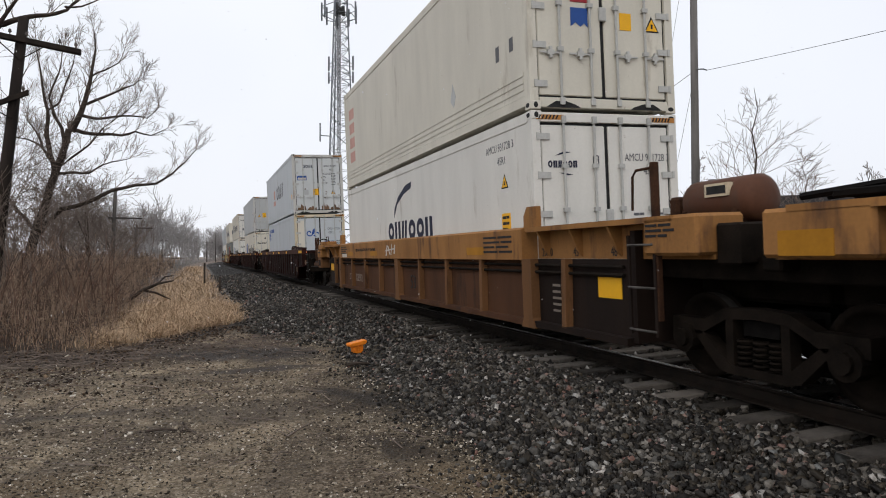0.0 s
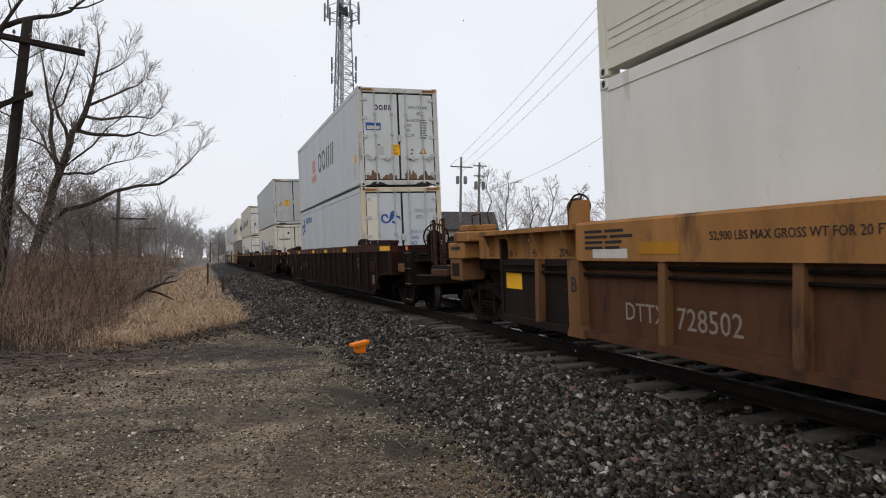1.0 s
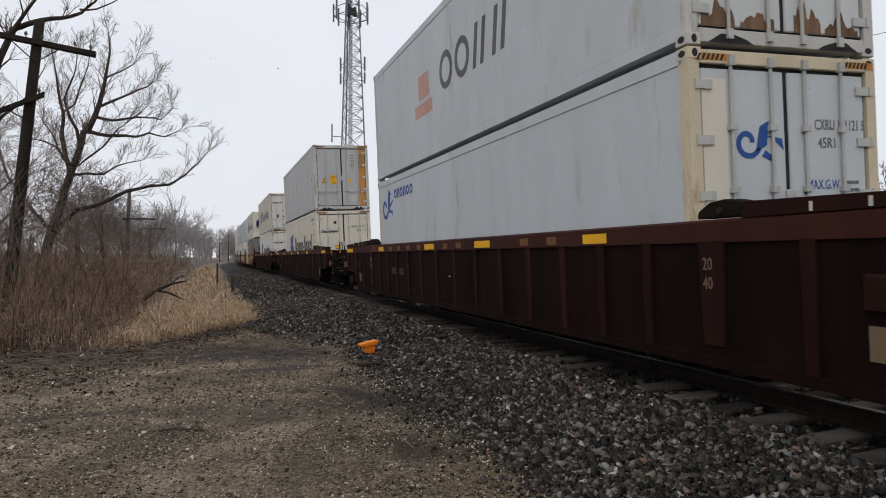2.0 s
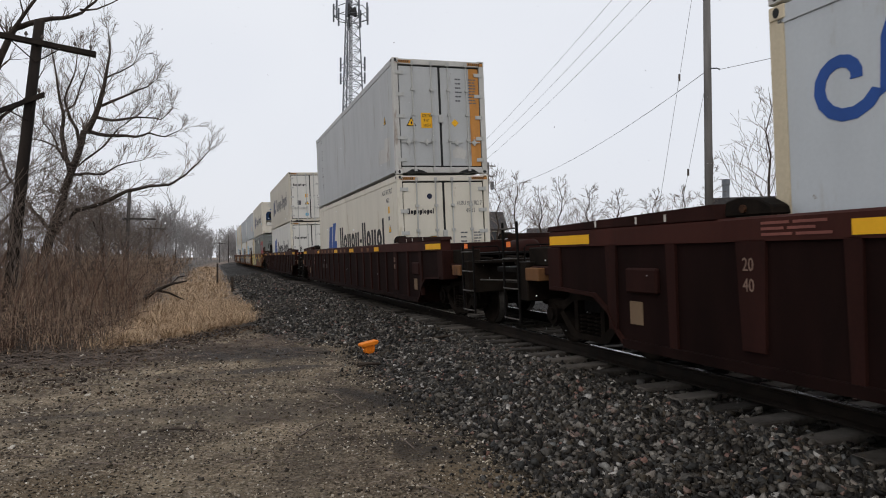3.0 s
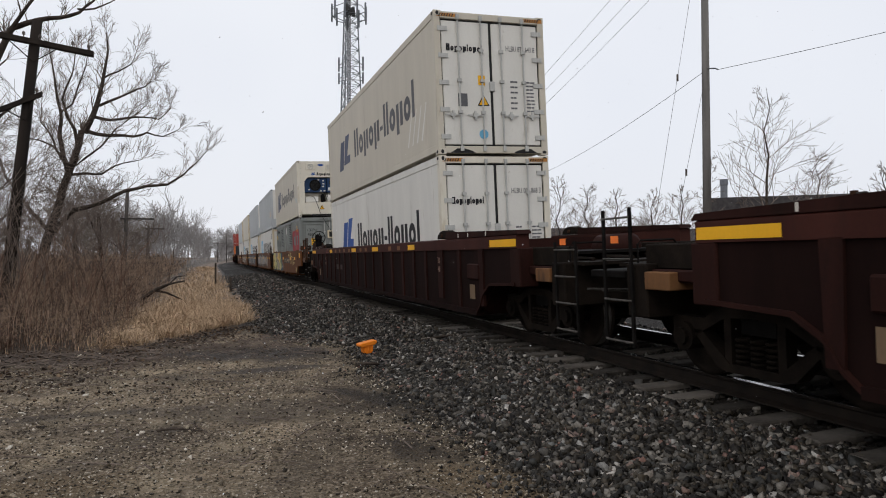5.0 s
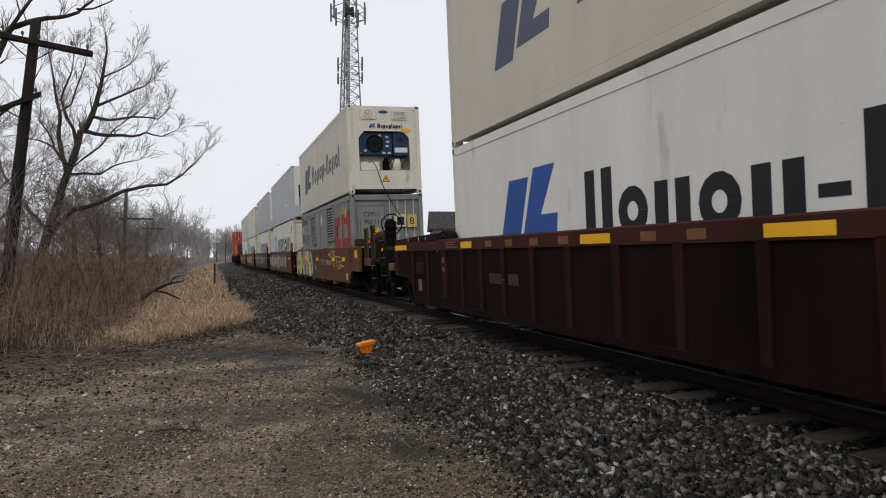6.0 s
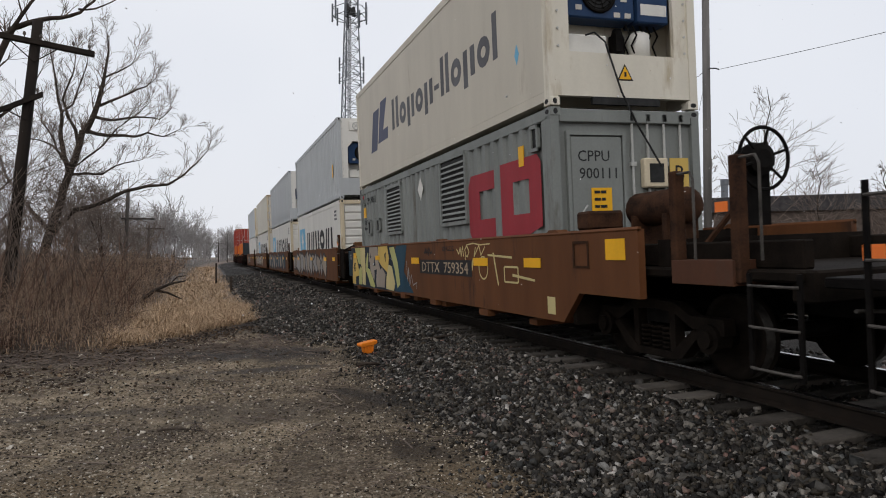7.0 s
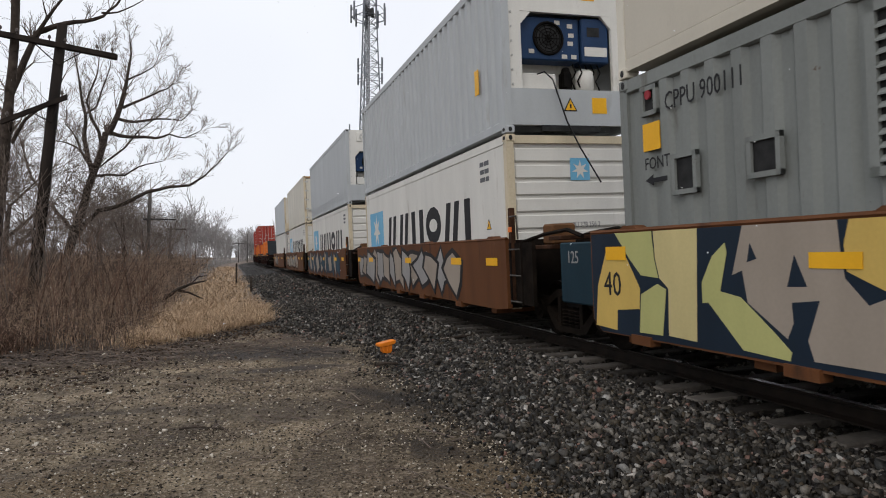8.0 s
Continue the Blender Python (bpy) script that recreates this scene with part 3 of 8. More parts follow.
# pale pair
CREAM_EDGE = CREAM_STEEL
LENGTH = 12.72    # the three longer stacks
c = container(32.95, 0, BLUEGREY_PANEL, CREAM_EDGE, "pale blue-grey container with a blue sea-creature emblem, cream corner posts")
mark("wordmark", wordmark("OBOBOO", 11.15, 9.46, 2.33, 2.57, 0.06), "side", SIDE, BLUE_INK, c, "blue wordmark shapes")


def swirl(a, b, r, sgn):
    out = []
    for k in range(14):
        t0, t1 = k * 0.42, (k + 1) * 0.42
        def p(t, w):
            q = r * (0.35 + 0.65 * t / 5.9) + w * r * 0.17
            return (a + sgn * q * math.cos(t), b + q * math.sin(t))
        out.append([p(t0, -1), p(t1, -1), p(t1, 1), p(t0, 1)])
    return out


def shrunk(outlines):
    return [[(11.68 + (a - 10.6) * 0.7, 2.25 + (b - 2.0) * 0.68) for a, b in o] for o in outlines]


mark("emblem", shrunk(swirl(11.15, 1.85, 0.42, -1) + [[(10.75, 1.6), (10.45, 1.75), (10.4, 2.3), (10.6, 2.5), (10.72, 2.2)], [(10.5, 2.5), (10.2, 2.3), (10.5, 2.3)],
     [(10.45, 1.95), (10.0, 2.12), (10.0, 2.06), (10.4, 1.85)], [(10.5, 1.75), (10.1, 1.7), (10.12, 1.5), (10.2, 1.62), (10.5, 1.65)]]), "side", SIDE, BLUE_INK, c, "blue emblem")
mark("emblem", swirl(-0.52, 1.98, 0.16, 1) + [[(-0.42, 1.88), (-0.28, 1.95), (-0.24, 2.2), (-0.36, 2.14)], [(-0.28, 2.05), (-0.08, 2.02), (-0.06, 1.9), (-0.13, 1.97)], [(-0.3, 1.9), (-0.18, 1.82), (-0.2, 1.78), (-0.34, 1.84)]], "end", 0.022, BLUE_INK, c)
writing("CXRU 111121 5", 0.11, 0.36, 2.12, "end", 0.022, GREY_INK, c, stretch=0.66)
writing("45R1", 0.11, 0.40, 1.93, "end", 0.022, GREY_INK, c, stretch=0.8)
for i, s in enumerate(("MAX.G.W", "TARE", "NET", "CU.CAP")):
    writing(s, 0.10, 0.24, 1.5 - 0.17 * i, "end", 0.022, BLUE_INK, c, stretch=0.7)
mark("small_print", bars(0.78, 1.0, 1.55, 8, 0.08, 0.035, rng), "end", 0.022, GREY_INK, c)
mark("patch", [rect(-1.06, -0.76, 0.25, 2.6)], "end", 0.0225, CREAM_PANEL, c, thick=0.001)

WORN_DOOR = paint("chipped_pale_door", (0.54, 0.56, 0.56), 0.1, stain=(0.20, 0.13, 0.08), stain_at=0.64)
c = container(32.95, 1, BLUEGREY_PANEL, LIGHT_STEEL, "pale grey container with rust-chipped doors and faded wordmark", door_mat=WORN_DOOR)
mark("wordmark", wordmark("OOVV", 7.35, 3.9, 1.2, 1.95, 0.13), "side", SIDE, GREY_INK, c, "faded dark wordmark shapes")
mark("faded_emblem", [rect(9.0, 7.8, 0.98, 1.25), rect(8.7, 8.0, 1.35, 1.85)], "side", SIDE, PINK_INK, c)
mark("wordmark", wordmark("OOVV", -0.74, -0.18, 2.22, 2.38, 0.03), "end", 0.022, DARK_INK, c)
mark("sticker", [rect(-1.0, -0.55, 1.63, 1.85)], "end", 0.022, BLUE_INK, c, "blue and white sticker")
mark("sticker_face", [rect(-0.97, -0.58, 1.66, 1.76)], "end", 0.017, WHITE_INK, c)
mark("tag", [rect(-0.72, -0.48, 0.92, 1.16)], "end", 0.022, GREY_PANEL, c)
caution_plate(c, -0.26, 0.9, 0.26, 0.32, "end", 0.022)
triangle_sign(0.72, 0.95, 0.22, "end", 0.022, c)
writing("BMOU 920646", 0.10, 0.30, 2.28, "end", 0.022, GREY_INK, c, stretch=0.7)
writing("45R1", 0.10, 0.56, 2.1, "end", 0.022, GREY_INK, c, stretch=0.8)
for i, s in enumerate(("MAX.GROSS", "TARE", "NET", "CU.CAP")):
    writing(s, 0.09, 0.2, 1.9 - 0.15 * i, "end", 0.022, GREY_INK, c, stretch=0.62)
mark("small_print", bars(0.66, 0.9, 1.93, 8, 0.075, 0.035, rng), "end", 0.022, GREY_INK, c)
mark("tag", [rect(0.75, 0.5, 0.75, 1.0)], "side", SIDE, YELLOW, c)
def jagged(a0, a1, z0, h, seed):
    """A chipped patch with an uneven upper edge."""
    rnd = random.Random(seed)
    n = 12
    return [(a0, z0), (a1, z0)] + [(a1 + (a0 - a1) * k / n, z0 + h * rnd.uniform(0.35, 1.0) * (1 - 0.5 * abs(2 * k / n - 1))) for k in range(n + 1)]


CHIPPED = paint("chipped_brown_primer", (0.17, 0.105, 0.065), 0.45, 0.85, 0.2, stain=(0.07, 0.04, 0.025), stain_at=0.56, scale=7)
for a0, a1, h, sd in ((-1.03, -0.62, 0.34, 1), (-0.55, -0.12, 0.22, 2), (0.14, 0.5, 0.42, 3), (0.56, 1.02, 0.28, 4)):
    mark("rust_patch", [jagged(a0, a1, 0.2, h, sd)], "end", 0.0225, CHIPPED, c, "chipped brown primer", thick=0.0015)
for k, (a, z) in enumerate(((0.3, 0.78), (0.36, 0.95), (0.22, 0.88), (0.4, 1.06), (-0.62, 1.2), (0.18, 1.75))):
    mark("rust_patch", [[(a + (0.05 - 0.02 * (m % 3)) * math.cos(m * 0.9 + k), z + (0.06 - 0.022 * ((m + k) % 3)) * math.sin(m * 0.9 + k)) for m in range(7)]], "end", 0.0225, CHIPPED, c, thick=0.0015)


def liner_side(c, level_mat, z, big=True):
    """Blue folded-blade emblem and dark wordmark shapes of a shipping line."""
    mark("emblem", folded_flag(10.65, 8.8, z - 0.05, z + 1.0), "side", SIDE, BLUE_INK if level_mat is None else level_mat, c, "blue folded emblem")
    mark("wordmark", wordmark("BopopII-" .replace("II", "") + "IIopoI", 8.15, 1.5, z - 0.04 if level_mat is None else z + 0.12, z + 0.78 if level_mat is None else z + 0.95, 0.17), "side", SIDE, BLACK_INK if level_mat is None else GREY_INK, c, "dark wordmark shapes")


c = container(57.43, 0, CREAM_PANEL, CREAM_PANEL, "cream container with blue emblem in a maroon well car")
liner_side(c, None, 1.13)
triangle_sign(0.9, 1.5, 0.24, "side", SIDE, c)
writing("HLBU 912 702 7", 0.13, 1.62, 2.5, "side", SIDE, GREY_INK, c, stretch=0.85)
writing("45R1", 0.13, 1.2, 2.28, "side", SIDE, GREY_INK, c, stretch=0.85)
mark("tag", [rect(1.02, 0.88, 2.0, 2.18)], "side", SIDE, YELLOW, c)
mark("tag", [rect(1.02, 0.88, 1.82, 1.92)], "side", SIDE, GREY_INK, c)
mark("wordmark", wordmark("BopopIopoI", -0.98, -0.28, 1.92, 2.06, 0.03), "end", 0.022, BLACK_INK, c)
mark("badge", [[(-0.38 + 0.07 * math.cos(k * math.tau / 12), 2.36 + 0.07 * math.sin(k * math.tau / 12)) for k in range(12)]], "end", 0.022, DARK_INK, c)
mark("tag", [rect(-0.4, -0.18, 1.2, 1.36)], "end", 0.022, BLACK_INK, c)
mark("tag_face", [rect(-0.38, -0.2, 1.22, 1.34)], "end", 0.017, YELLOW, c)
writing("HLBU 912 702 7", 0.11, 0.34, 2.12, "end", 0.022, GREY_INK, c, stretch=0.64)
writing("45R1", 0.11, 0.58, 1.93, "end", 0.022, GREY_INK, c, stretch=0.8)
door_print(c, rng)

c = container(57.43, 1, GREY_PANEL, LIGHT_STEEL, "grey container with patched sides and an orange strip down one door")
mark("strip", [rect(0.80, 1.06, 0.2, HIGH - 0.2)], "end", 0.0225, ORANGE_RUST, c, "rusty orange strip")
triangle_sign(-0.78, 1.2, 0.26, "end", 0.022, c)
caution_plate(c, -0.52, 1.16, 0.30, 0.38, "end", 0.022)
mark("diamond", [[(0.28, 1.3), (0.38, 1.2), (0.48, 1.3), (0.38, 1.4)]], "end", 0.022, YELLOW, c)
triangle_sign(1.0, 1.4, 0.24, "side", SIDE, c)
mark("patch", [[(1.75, 0.45), (0.55, 0.42), (0.55, 1.0), (1.1, 1.05), (1.15, 0.8), (1.75, 0.82)]], "side", SIDE, LIGHT_STEEL, c, thick=0.002)
door_print(c, rng, 2.9)
mark("patch", [[(0.3, 0.42), (0.62, 0.38), (0.66, 0.6), (0.42, 0.72), (0.3, 0.6)]], "end", 0.0225, LIGHT_STEEL, c, thick=0.0015)
mark("faded_wordmark", [ring(11.45, 11.25, 0.75 + 0.34 * k, 0.97 + 0.34 * k, 0.035)[k % 2] for k in range(6)] + [rect(11.45, 11.25, 0.85 + 0.34 * k, 0.88 + 0.34 * k) for k in range(6)], "side", SIDE, GREY_INK, c, "faded column of grey shapes")

# white and cream pair
c = container(81.29, 0, WHITE_PANEL, CREAM_PANEL, "white container with blue emblem and dark wordmark")
liner_side(c, None, 1.13)
mark("wordmark", wordmark("BopopIopoI", -0.98, -0.28, 1.92, 2.06, 0.03), "end", 0.022, BLACK_INK, c)
mark("tag", [rect(-0.42, -0.2, 1.05, 1.2)], "end", 0.022, YELLOW, c)
writing("HLBU 006 868 3", 0.11, 0.34, 2.12, "end", 0.022, GREY_INK, c, stretch=0.64)
door_print(c, rng)
TAN_WHITE = paint("sallow_white_panel", (0.53, 0.49, 0.41), 0.08, stain=(0.40, 0.35, 0.28), stain_at=0.62, specks=(0.3, 0.25, 0.2))
c = container(81.29, 1, TAN_WHITE, TAN_WHITE, "sallow white container with faded wordmark and scratched side", door_mat=WHITE_PANEL)
FADED_NAVY = paint("faded_navy_ink", (0.10, 0.11, 0.16), 0.2, 0.7, 0.0)
liner_side(c, FADED_NAVY, 0.95)
mark("scratch", [[(2.2 - i * 0.35, 0.45), (2.1 - i * 0.35, 0.45), (1.75 - i * 0.35, 1.2), (1.8 - i * 0.35, 1.2)] for i in range(4)], "side", SIDE, WHITE_PANEL, c, thick=0.002)
mark("wordmark", wordmark("BopopIopoI", -0.98, -0.18, 2.1, 2.24, 0.03), "end", 0.022, BLACK_INK, c)
triangle_sign(-0.2, 1.0, 0.26, "end", 0.022, c)
mark("tag", [rect(-0.3, -0.15, 1.42, 1.62)], "end", 0.022, YELLOW, c)
mark("tag", [rect(-0.75, -0.55, 0.98, 1.24)], "end", 0.022, GREY_INK, c)
mark("round_sticker", [[(-0.22 + 0.1 * math.cos(k * math.tau / 14), 0.42 + 0.1 * math.sin(k * math.tau / 14)) for k in range(14)]], "end", 0.022, SKY_INK, c)
writing("HLBU 871 643 8", 0.11, 0.34, 2.15, "end", 0.022, GREY_INK, c, stretch=0.62)
door_print(c, rng, 2.0)


# ---------------------------------------------------------------- generator container
def generator_container(u):
    ob = tagged(new("generator_container"), "dull grey corrugated generator container with louvred vents and red emblem", "container", "containers on the train")
    hull(ob, GENSET_GREY, GENSET_GREY, True)
    part("end_panel", boxes((-1.09, 1.09, 0.07, 0.12, 0.12, HIGH - 0.12)), GENSET_GREY, ob)
    part("header", bevelled(boxes((-1.08, 1.08, 0.0, 0.13, HIGH - 0.2, HIGH - 0.02)), 0.01), GENSET_GREY, ob)
    door = part("door", bevelled(boxes((-0.92, -0.10, 0.02, 0.075, 0.3, 2.5)), 0.015), GENSET_GREY, ob)
    part("door_frame", boxes((-0.98, -0.93, 0.01, 0.08, 0.25, 2.57), (-0.09, -0.04, 0.01, 0.08, 0.25, 2.57), (-0.93, -0.09, 0.01, 0.08, 2.52, 2.57)), GENSET_GREY, door)
    h = bmesh.new()
    tube(h, [(-0.80, 0.0, 1.4), (-0.80, -0.04, 1.45), (-0.72, -0.04, 1.55)], 0.012, 6)
    part("door_handle", h, GALV, door)
    writing("CPPU", 0.15, -0.82, 2.16, "end", 0.018, BLACK_INK, ob)
    writing("900111", 0.15, -0.80, 1.92, "end", 0.018, BLACK_INK, ob)
    plate = part("caution_plate", boxes((-0.62, -0.30, 0.008, 0.019, 1.45, 1.79), (-0.5, -0.38, 0.008, 0.019, 1.2, 1.45)), YELLOW, ob, "yellow caution plate")
    mark("print", bars(-0.58, -0.34, 1.71, 3, 0.1, 0.04, rng), "end", 0.006, BLACK_INK, plate)
    for x in (0.08, 0.34, 0.62, 0.9):
        o = part("locking_bar", shared(("locking_bar",), lambda: bar_mesh(HIGH - 0.2), [GALV]), None, ob)
        o.location = (x, 0.03, 0.1)
    box_ = part("outlet_box", bevelled(boxes((0.22, 0.62, -0.05, 0.07, 1.78, 2.2)), 0.02), CREAM_STEEL, ob, "open cream outlet box")
    part("outlet", boxes((0.30, 0.54, -0.056, -0.045, 1.85, 2.12)), RUBBER, box_)
    part("sign_plate", boxes((0.66, 0.98, -0.03, -0.02, 1.78, 2.2)), GRAF_YELLOW, ob)
    writing("B", 0.22, 0.73, 1.88, "end", -0.032, BLACK_INK, ob)
    for a0, a1, z0, z1 in ((3.16, 4.63, 1.46, 2.78), (7.48, 8.98, 1.43, 2.66)):
        l = part("louvre", boxes((-1.26, -1.19, a0, a0 + 0.08, z0, z1), (-1.26, -1.19, a1 - 0.08, a1, z0, z1), (-1.26, -1.19, a0, a1, z0, z0 + 0.07), (-1.26, -1.19, a0, a1, z1 - 0.07, z1)), GENSET_GREY, ob)
        part("vent_opening", boxes((-1.224, -1.218, a0 + 0.08, a1 - 0.08, z0 + 0.07, z1 - 0.07)), RUBBER, l)
        n = 11
        for k in range(n):
            z = z0 + 0.1 + k * (z1 - z0 - 0.2) / n
            s = bmesh.new()
            prism(s, [(-1.258, z), (-1.258, z + 0.014), (-1.226, z + 0.05), (-1.226, z + 0.036)], "y", a0 + 0.08, a1 - 0.08)
            part("slat", s, GENSET_GREY, l)
    for a0, a1, z0, z1 in ((10.86, 11.24, 1.50, 1.92), (9.80, 10.18, 1.55, 1.92), (11.46, 11.74, 2.40, 2.72), (0.35, 0.6, 2.35, 2.72)):
        f = part("window_frame", boxes((-1.25, -1.2, a0, a0 + 0.05, z0, z1), (-1.25, -1.2, a1 - 0.05, a1, z0, z1), (-1.25, -1.2, a0, a1, z0, z0 + 0.05), (-1.25, -1.2, a0, a1, z1 - 0.05, z1)), GENSET_GREY, ob)
        part("opening", boxes((-1.222, -1.217, a0 + 0.05, a1 - 0.05, z0 + 0.05, z1 - 0.05)), RUBBER, f)
    lamp = bmesh.new()
    tube(lamp, [(-1.24, 11.6, 2.62), (-1.26, 11.6, 2.62)], 0.05, 10)
    part("red_lens", lamp, RED_INK, ob)
    part("name_plate", boxes((-1.226, -1.216, 11.45, 11.75, 2.02, 2.32)), YELLOW, ob)
    part("name_plate", boxes((-1.226, -1.216, 0.85, 1.02, 2.2, 2.5)), YELLOW, ob)
    g = -1.2165
    mark("emblem", [[(3.12, 1.3), (2.98, 1.12), (2.62, 1.12), (2.62, 2.28), (2.98, 2.28), (3.12, 2.1)], [(2.62, 1.12), (1.98, 1.12), (1.98, 1.5), (2.62, 1.5)], [(2.62, 1.98), (1.98, 1.98), (1.98, 2.28), (2.62, 2.28)],
         [(1.72, 1.12), (1.28, 1.12), (1.28, 2.32), (1.72, 2.32)], [(1.28, 2.0), (0.72, 2.0), (0.72, 2.32), (1.28, 2.32)],
         [(0.72, 1.2), (0.34, 1.3), (0.34, 2.2), (0.45, 2.32), (0.72, 2.32)], [(1.28, 1.12), (0.72, 1.12), (0.72, 1.5), (1.28, 1.5)]], "side", g, RED_INK, ob, "large dull red emblem")
    writing("CPPU 900111", 0.19, 11.36, 2.40, "side", g, BLACK_INK, ob, stretch=0.75)
    writing("FONT", 0.13, 11.75, 1.82, "side", g, BLACK_INK, ob, stretch=0.9)
    mark("arrow", [[(11.74, 1.70), (11.6, 1.76), (11.6, 1.72), (11.36, 1.72), (11.36, 1.67), (11.6, 1.67), (11.6, 1.64)]], "side", g, BLACK_INK, ob)
    mark("diamond_plate", [[(6.2, 2.35), (6.0, 2.1), (5.8, 2.35), (6.0, 2.6)]], "side", g, WHITE_PANEL, ob)
    return ride(ob, u, 0.36)


LENGTH = 12.19
generator_container(103.68)
c = container(103.68, 1, TAN_WHITE, CREAM_PANEL, "cream refrigerated container with navy cooling unit and dark wordmark", end="reefer")
mark("emblem", folded_flag(10.5, 8.6, 0.86, 2.05), "side", SIDE, FADED_NAVY, c, "navy folded emblem")
mark("wordmark", wordmark("Bopop-IIopoI", 8.2, 1.6, 1.1, 1.85, 0.16), "side", SIDE, GREY_INK, c, "dark wordmark shapes")
mark("drip", [[(1.05, 0.95), (0.98, 0.8), (0.9, 0.95), (0.97, 1.1)]], "side", SIDE, SKY_INK, c)
mark("emblem", folded_flag(-0.5, -0.28, 2.15, 2.3), "end", 0.038, BLUE_INK, c)
mark("wordmark", wordmark("BopopIopoI", -0.22, 0.62, 2.15, 2.3, 0.03), "end", 0.038, BLACK_INK, c)
mark("tag", [rect(0.6, 0.9, 2.02, 2.14)], "end", 0.038, YELLOW, c)

# rear units of the five-unit car
GREY_RIB = paint("silver_grey_panel", (0.42, 0.44, 0.45), 0.08, stain=(0.34, 0.34, 0.33), stain_at=0.62)


def star(a, b, r, sgn=1):
    return [[(a, b)] + [(a + sgn * r * q * math.cos(math.pi / 2 + (k + d) * math.tau / 7), b + r * q * math.sin(math.pi / 2 + (k + d) * math.tau / 7)) for d, q in ((-0.5, 0.42), (0, 1), (0.5, 0.42))] for k in range(7)]


def star_line(c, z=1.1):
    mark("emblem", [rect(11.5, 9.6, z, z + 1.15)], "side", SIDE, SKY_INK, c, "sky blue square with white star")
    mark("star", star(10.55, z + 0.58, 0.5, -1), "side", SIDE - 0.004, WHITE_PANEL, c)
    mark("wordmark", wordmark("VVBOVI", 9.1, 1.8, z + 0.06, z + 0.9, 0.27), "side", SIDE, BLACK_INK, c, "black wordmark shapes")
    mark("number_bars", bars(1.3, 0.8, 2.5, 3, 0.14, 0.08, rng), "side", SIDE, GREY_INK, c)
    triangle_sign(0.95, 1.35, 0.22, "side", SIDE, c)


c = container(119.26, 0, WHITE_PANEL, CREAM_STEEL, "white container with blue star emblem and black wordmark, shut pressed front", end="closed")
star_line(c)
mark("emblem", [rect(-0.05, 0.32, 2.12, 2.5)], "end", 0.028, SKY_INK, c)
mark("star", star(0.135, 2.3, 0.16), "end", 0.023, WHITE_PANEL, c)
writing("MNBU 378 356 2", 0.09, -0.2, 1.32, "end", 0.028, GREY_INK, c, stretch=0.75)
c = container(119.26, 1, GREY_RIB, GREY_RIB, "silver-grey corrugated refrigerated container with navy cooling unit", end="reefer", corrugated=True, door_mat=WHITE_PANEL)
mark("tag", [rect(0.3, 0.55, 2.3, 2.5)], "end", 0.038, YELLOW, c)
mark("tag", [rect(1.35, 1.15, 0.9, 1.35)], "side", -1.2165, YELLOW, c)
mark("tag", [rect(0.42, 0.70, 0.35, 0.62)], "end", 0.018, YELLOW, c)
c = container(134.9, 0, WHITE_PANEL, CREAM_STEEL, "white container with blue star emblem, stained corners", end="closed")
star_line(c)
container(134.9, 1, GREY_RIB, GREY_RIB, "silver-grey refrigerated container above a white one", end="reefer", grooves=True, door_mat=WHITE_PANEL)
c = container(150.6, 0, WHITE_PANEL, CREAM_STEEL, "white container with half-hidden wordmark", end="closed")
star_line(c)
container(150.6, 1, OFFWHITE, CREAM_STEEL, "cream-edged off-white container on an upper tier", end="door")
container(166.2, 0, WHITE_PANEL, LIGHT_STEEL, "plain white container near the rear of the unit train", end="door")
container(166.2, 1, BLUEGREY_PANEL, CREAM_STEEL, "pale container with cream posts on an upper tier", end="reefer", door_mat=OFFWHITE)
container(195.0, 0, ORANGE_BOX, DARK_BOX, "orange-sided container with dark end, single tier", end="closed", corrugated=True, door_mat=DARK_BOX)
for u in (219.3, 243.7, 268.1, 292.5):
    container(u, 0, ORANGE_BOX, RED_BOX, "orange container far down the train", end="closed", corrugated=True)
    container(u, 1, RED_BOX, RED_BOX, "dull red container stacked far down the train", end="door", corrugated=True)


# ---------------------------------------------------------------- trucks and wheels
def wheel_mesh():
    bm = bmesh.new()
    prof = [(-0.07, 0.10), (-0.06, 0.12), (-0.015, 0.20), (-0.02, 0.345), (-0.07, 0.36), (-0.07, 0.425), (0.045, 0.415), (0.05, 0.44), (0.08, 0.44), (0.08, 0.36), (0.02, 0.345), (0.025, 0.20), (0.08, 0.12), (0.08, 0.10)]
    n = 28
    rings = [[bm.verts.new((x, r * math.cos(k * math.tau / n), r * math.sin(k * math.tau / n))) for k in range(n)] for x, r in prof]
    for i in range(len(rings) - 1):
        for k in range(n):
            f = bm.faces.new((rings[i][k], rings[i][(k + 1) % n], rings[i + 1][(k + 1) % n], rings[i + 1][k]))
            f.material_index = 1 if i == 5 else 0
    bm.faces.new(rings[0])
    bm.faces.new(rings[-1][::-1])
    for k in range(3):
        a = k * math.tau / 3
        box(bm, -0.085, -0.06, 0.07 * math.cos(a) - 0.015, 0.07 * math.cos(a) + 0.015, 0.07 * math.sin(a) - 0.015, 0.07 * math.sin(a) + 0.015)
    return bm


def axle_mesh():
    bm = bmesh.new()
    tube(bm, [(-1.05, 0, 0), (-0.9, 0, 0), (-0.8, 0, 0), (0, 0, 0), (0.8, 0, 0), (0.9, 0, 0), (1.05, 0, 0)], [0.075, 0.08, 0.1, 0.085, 0.1, 0.08, 0.075], 12)
    return bm


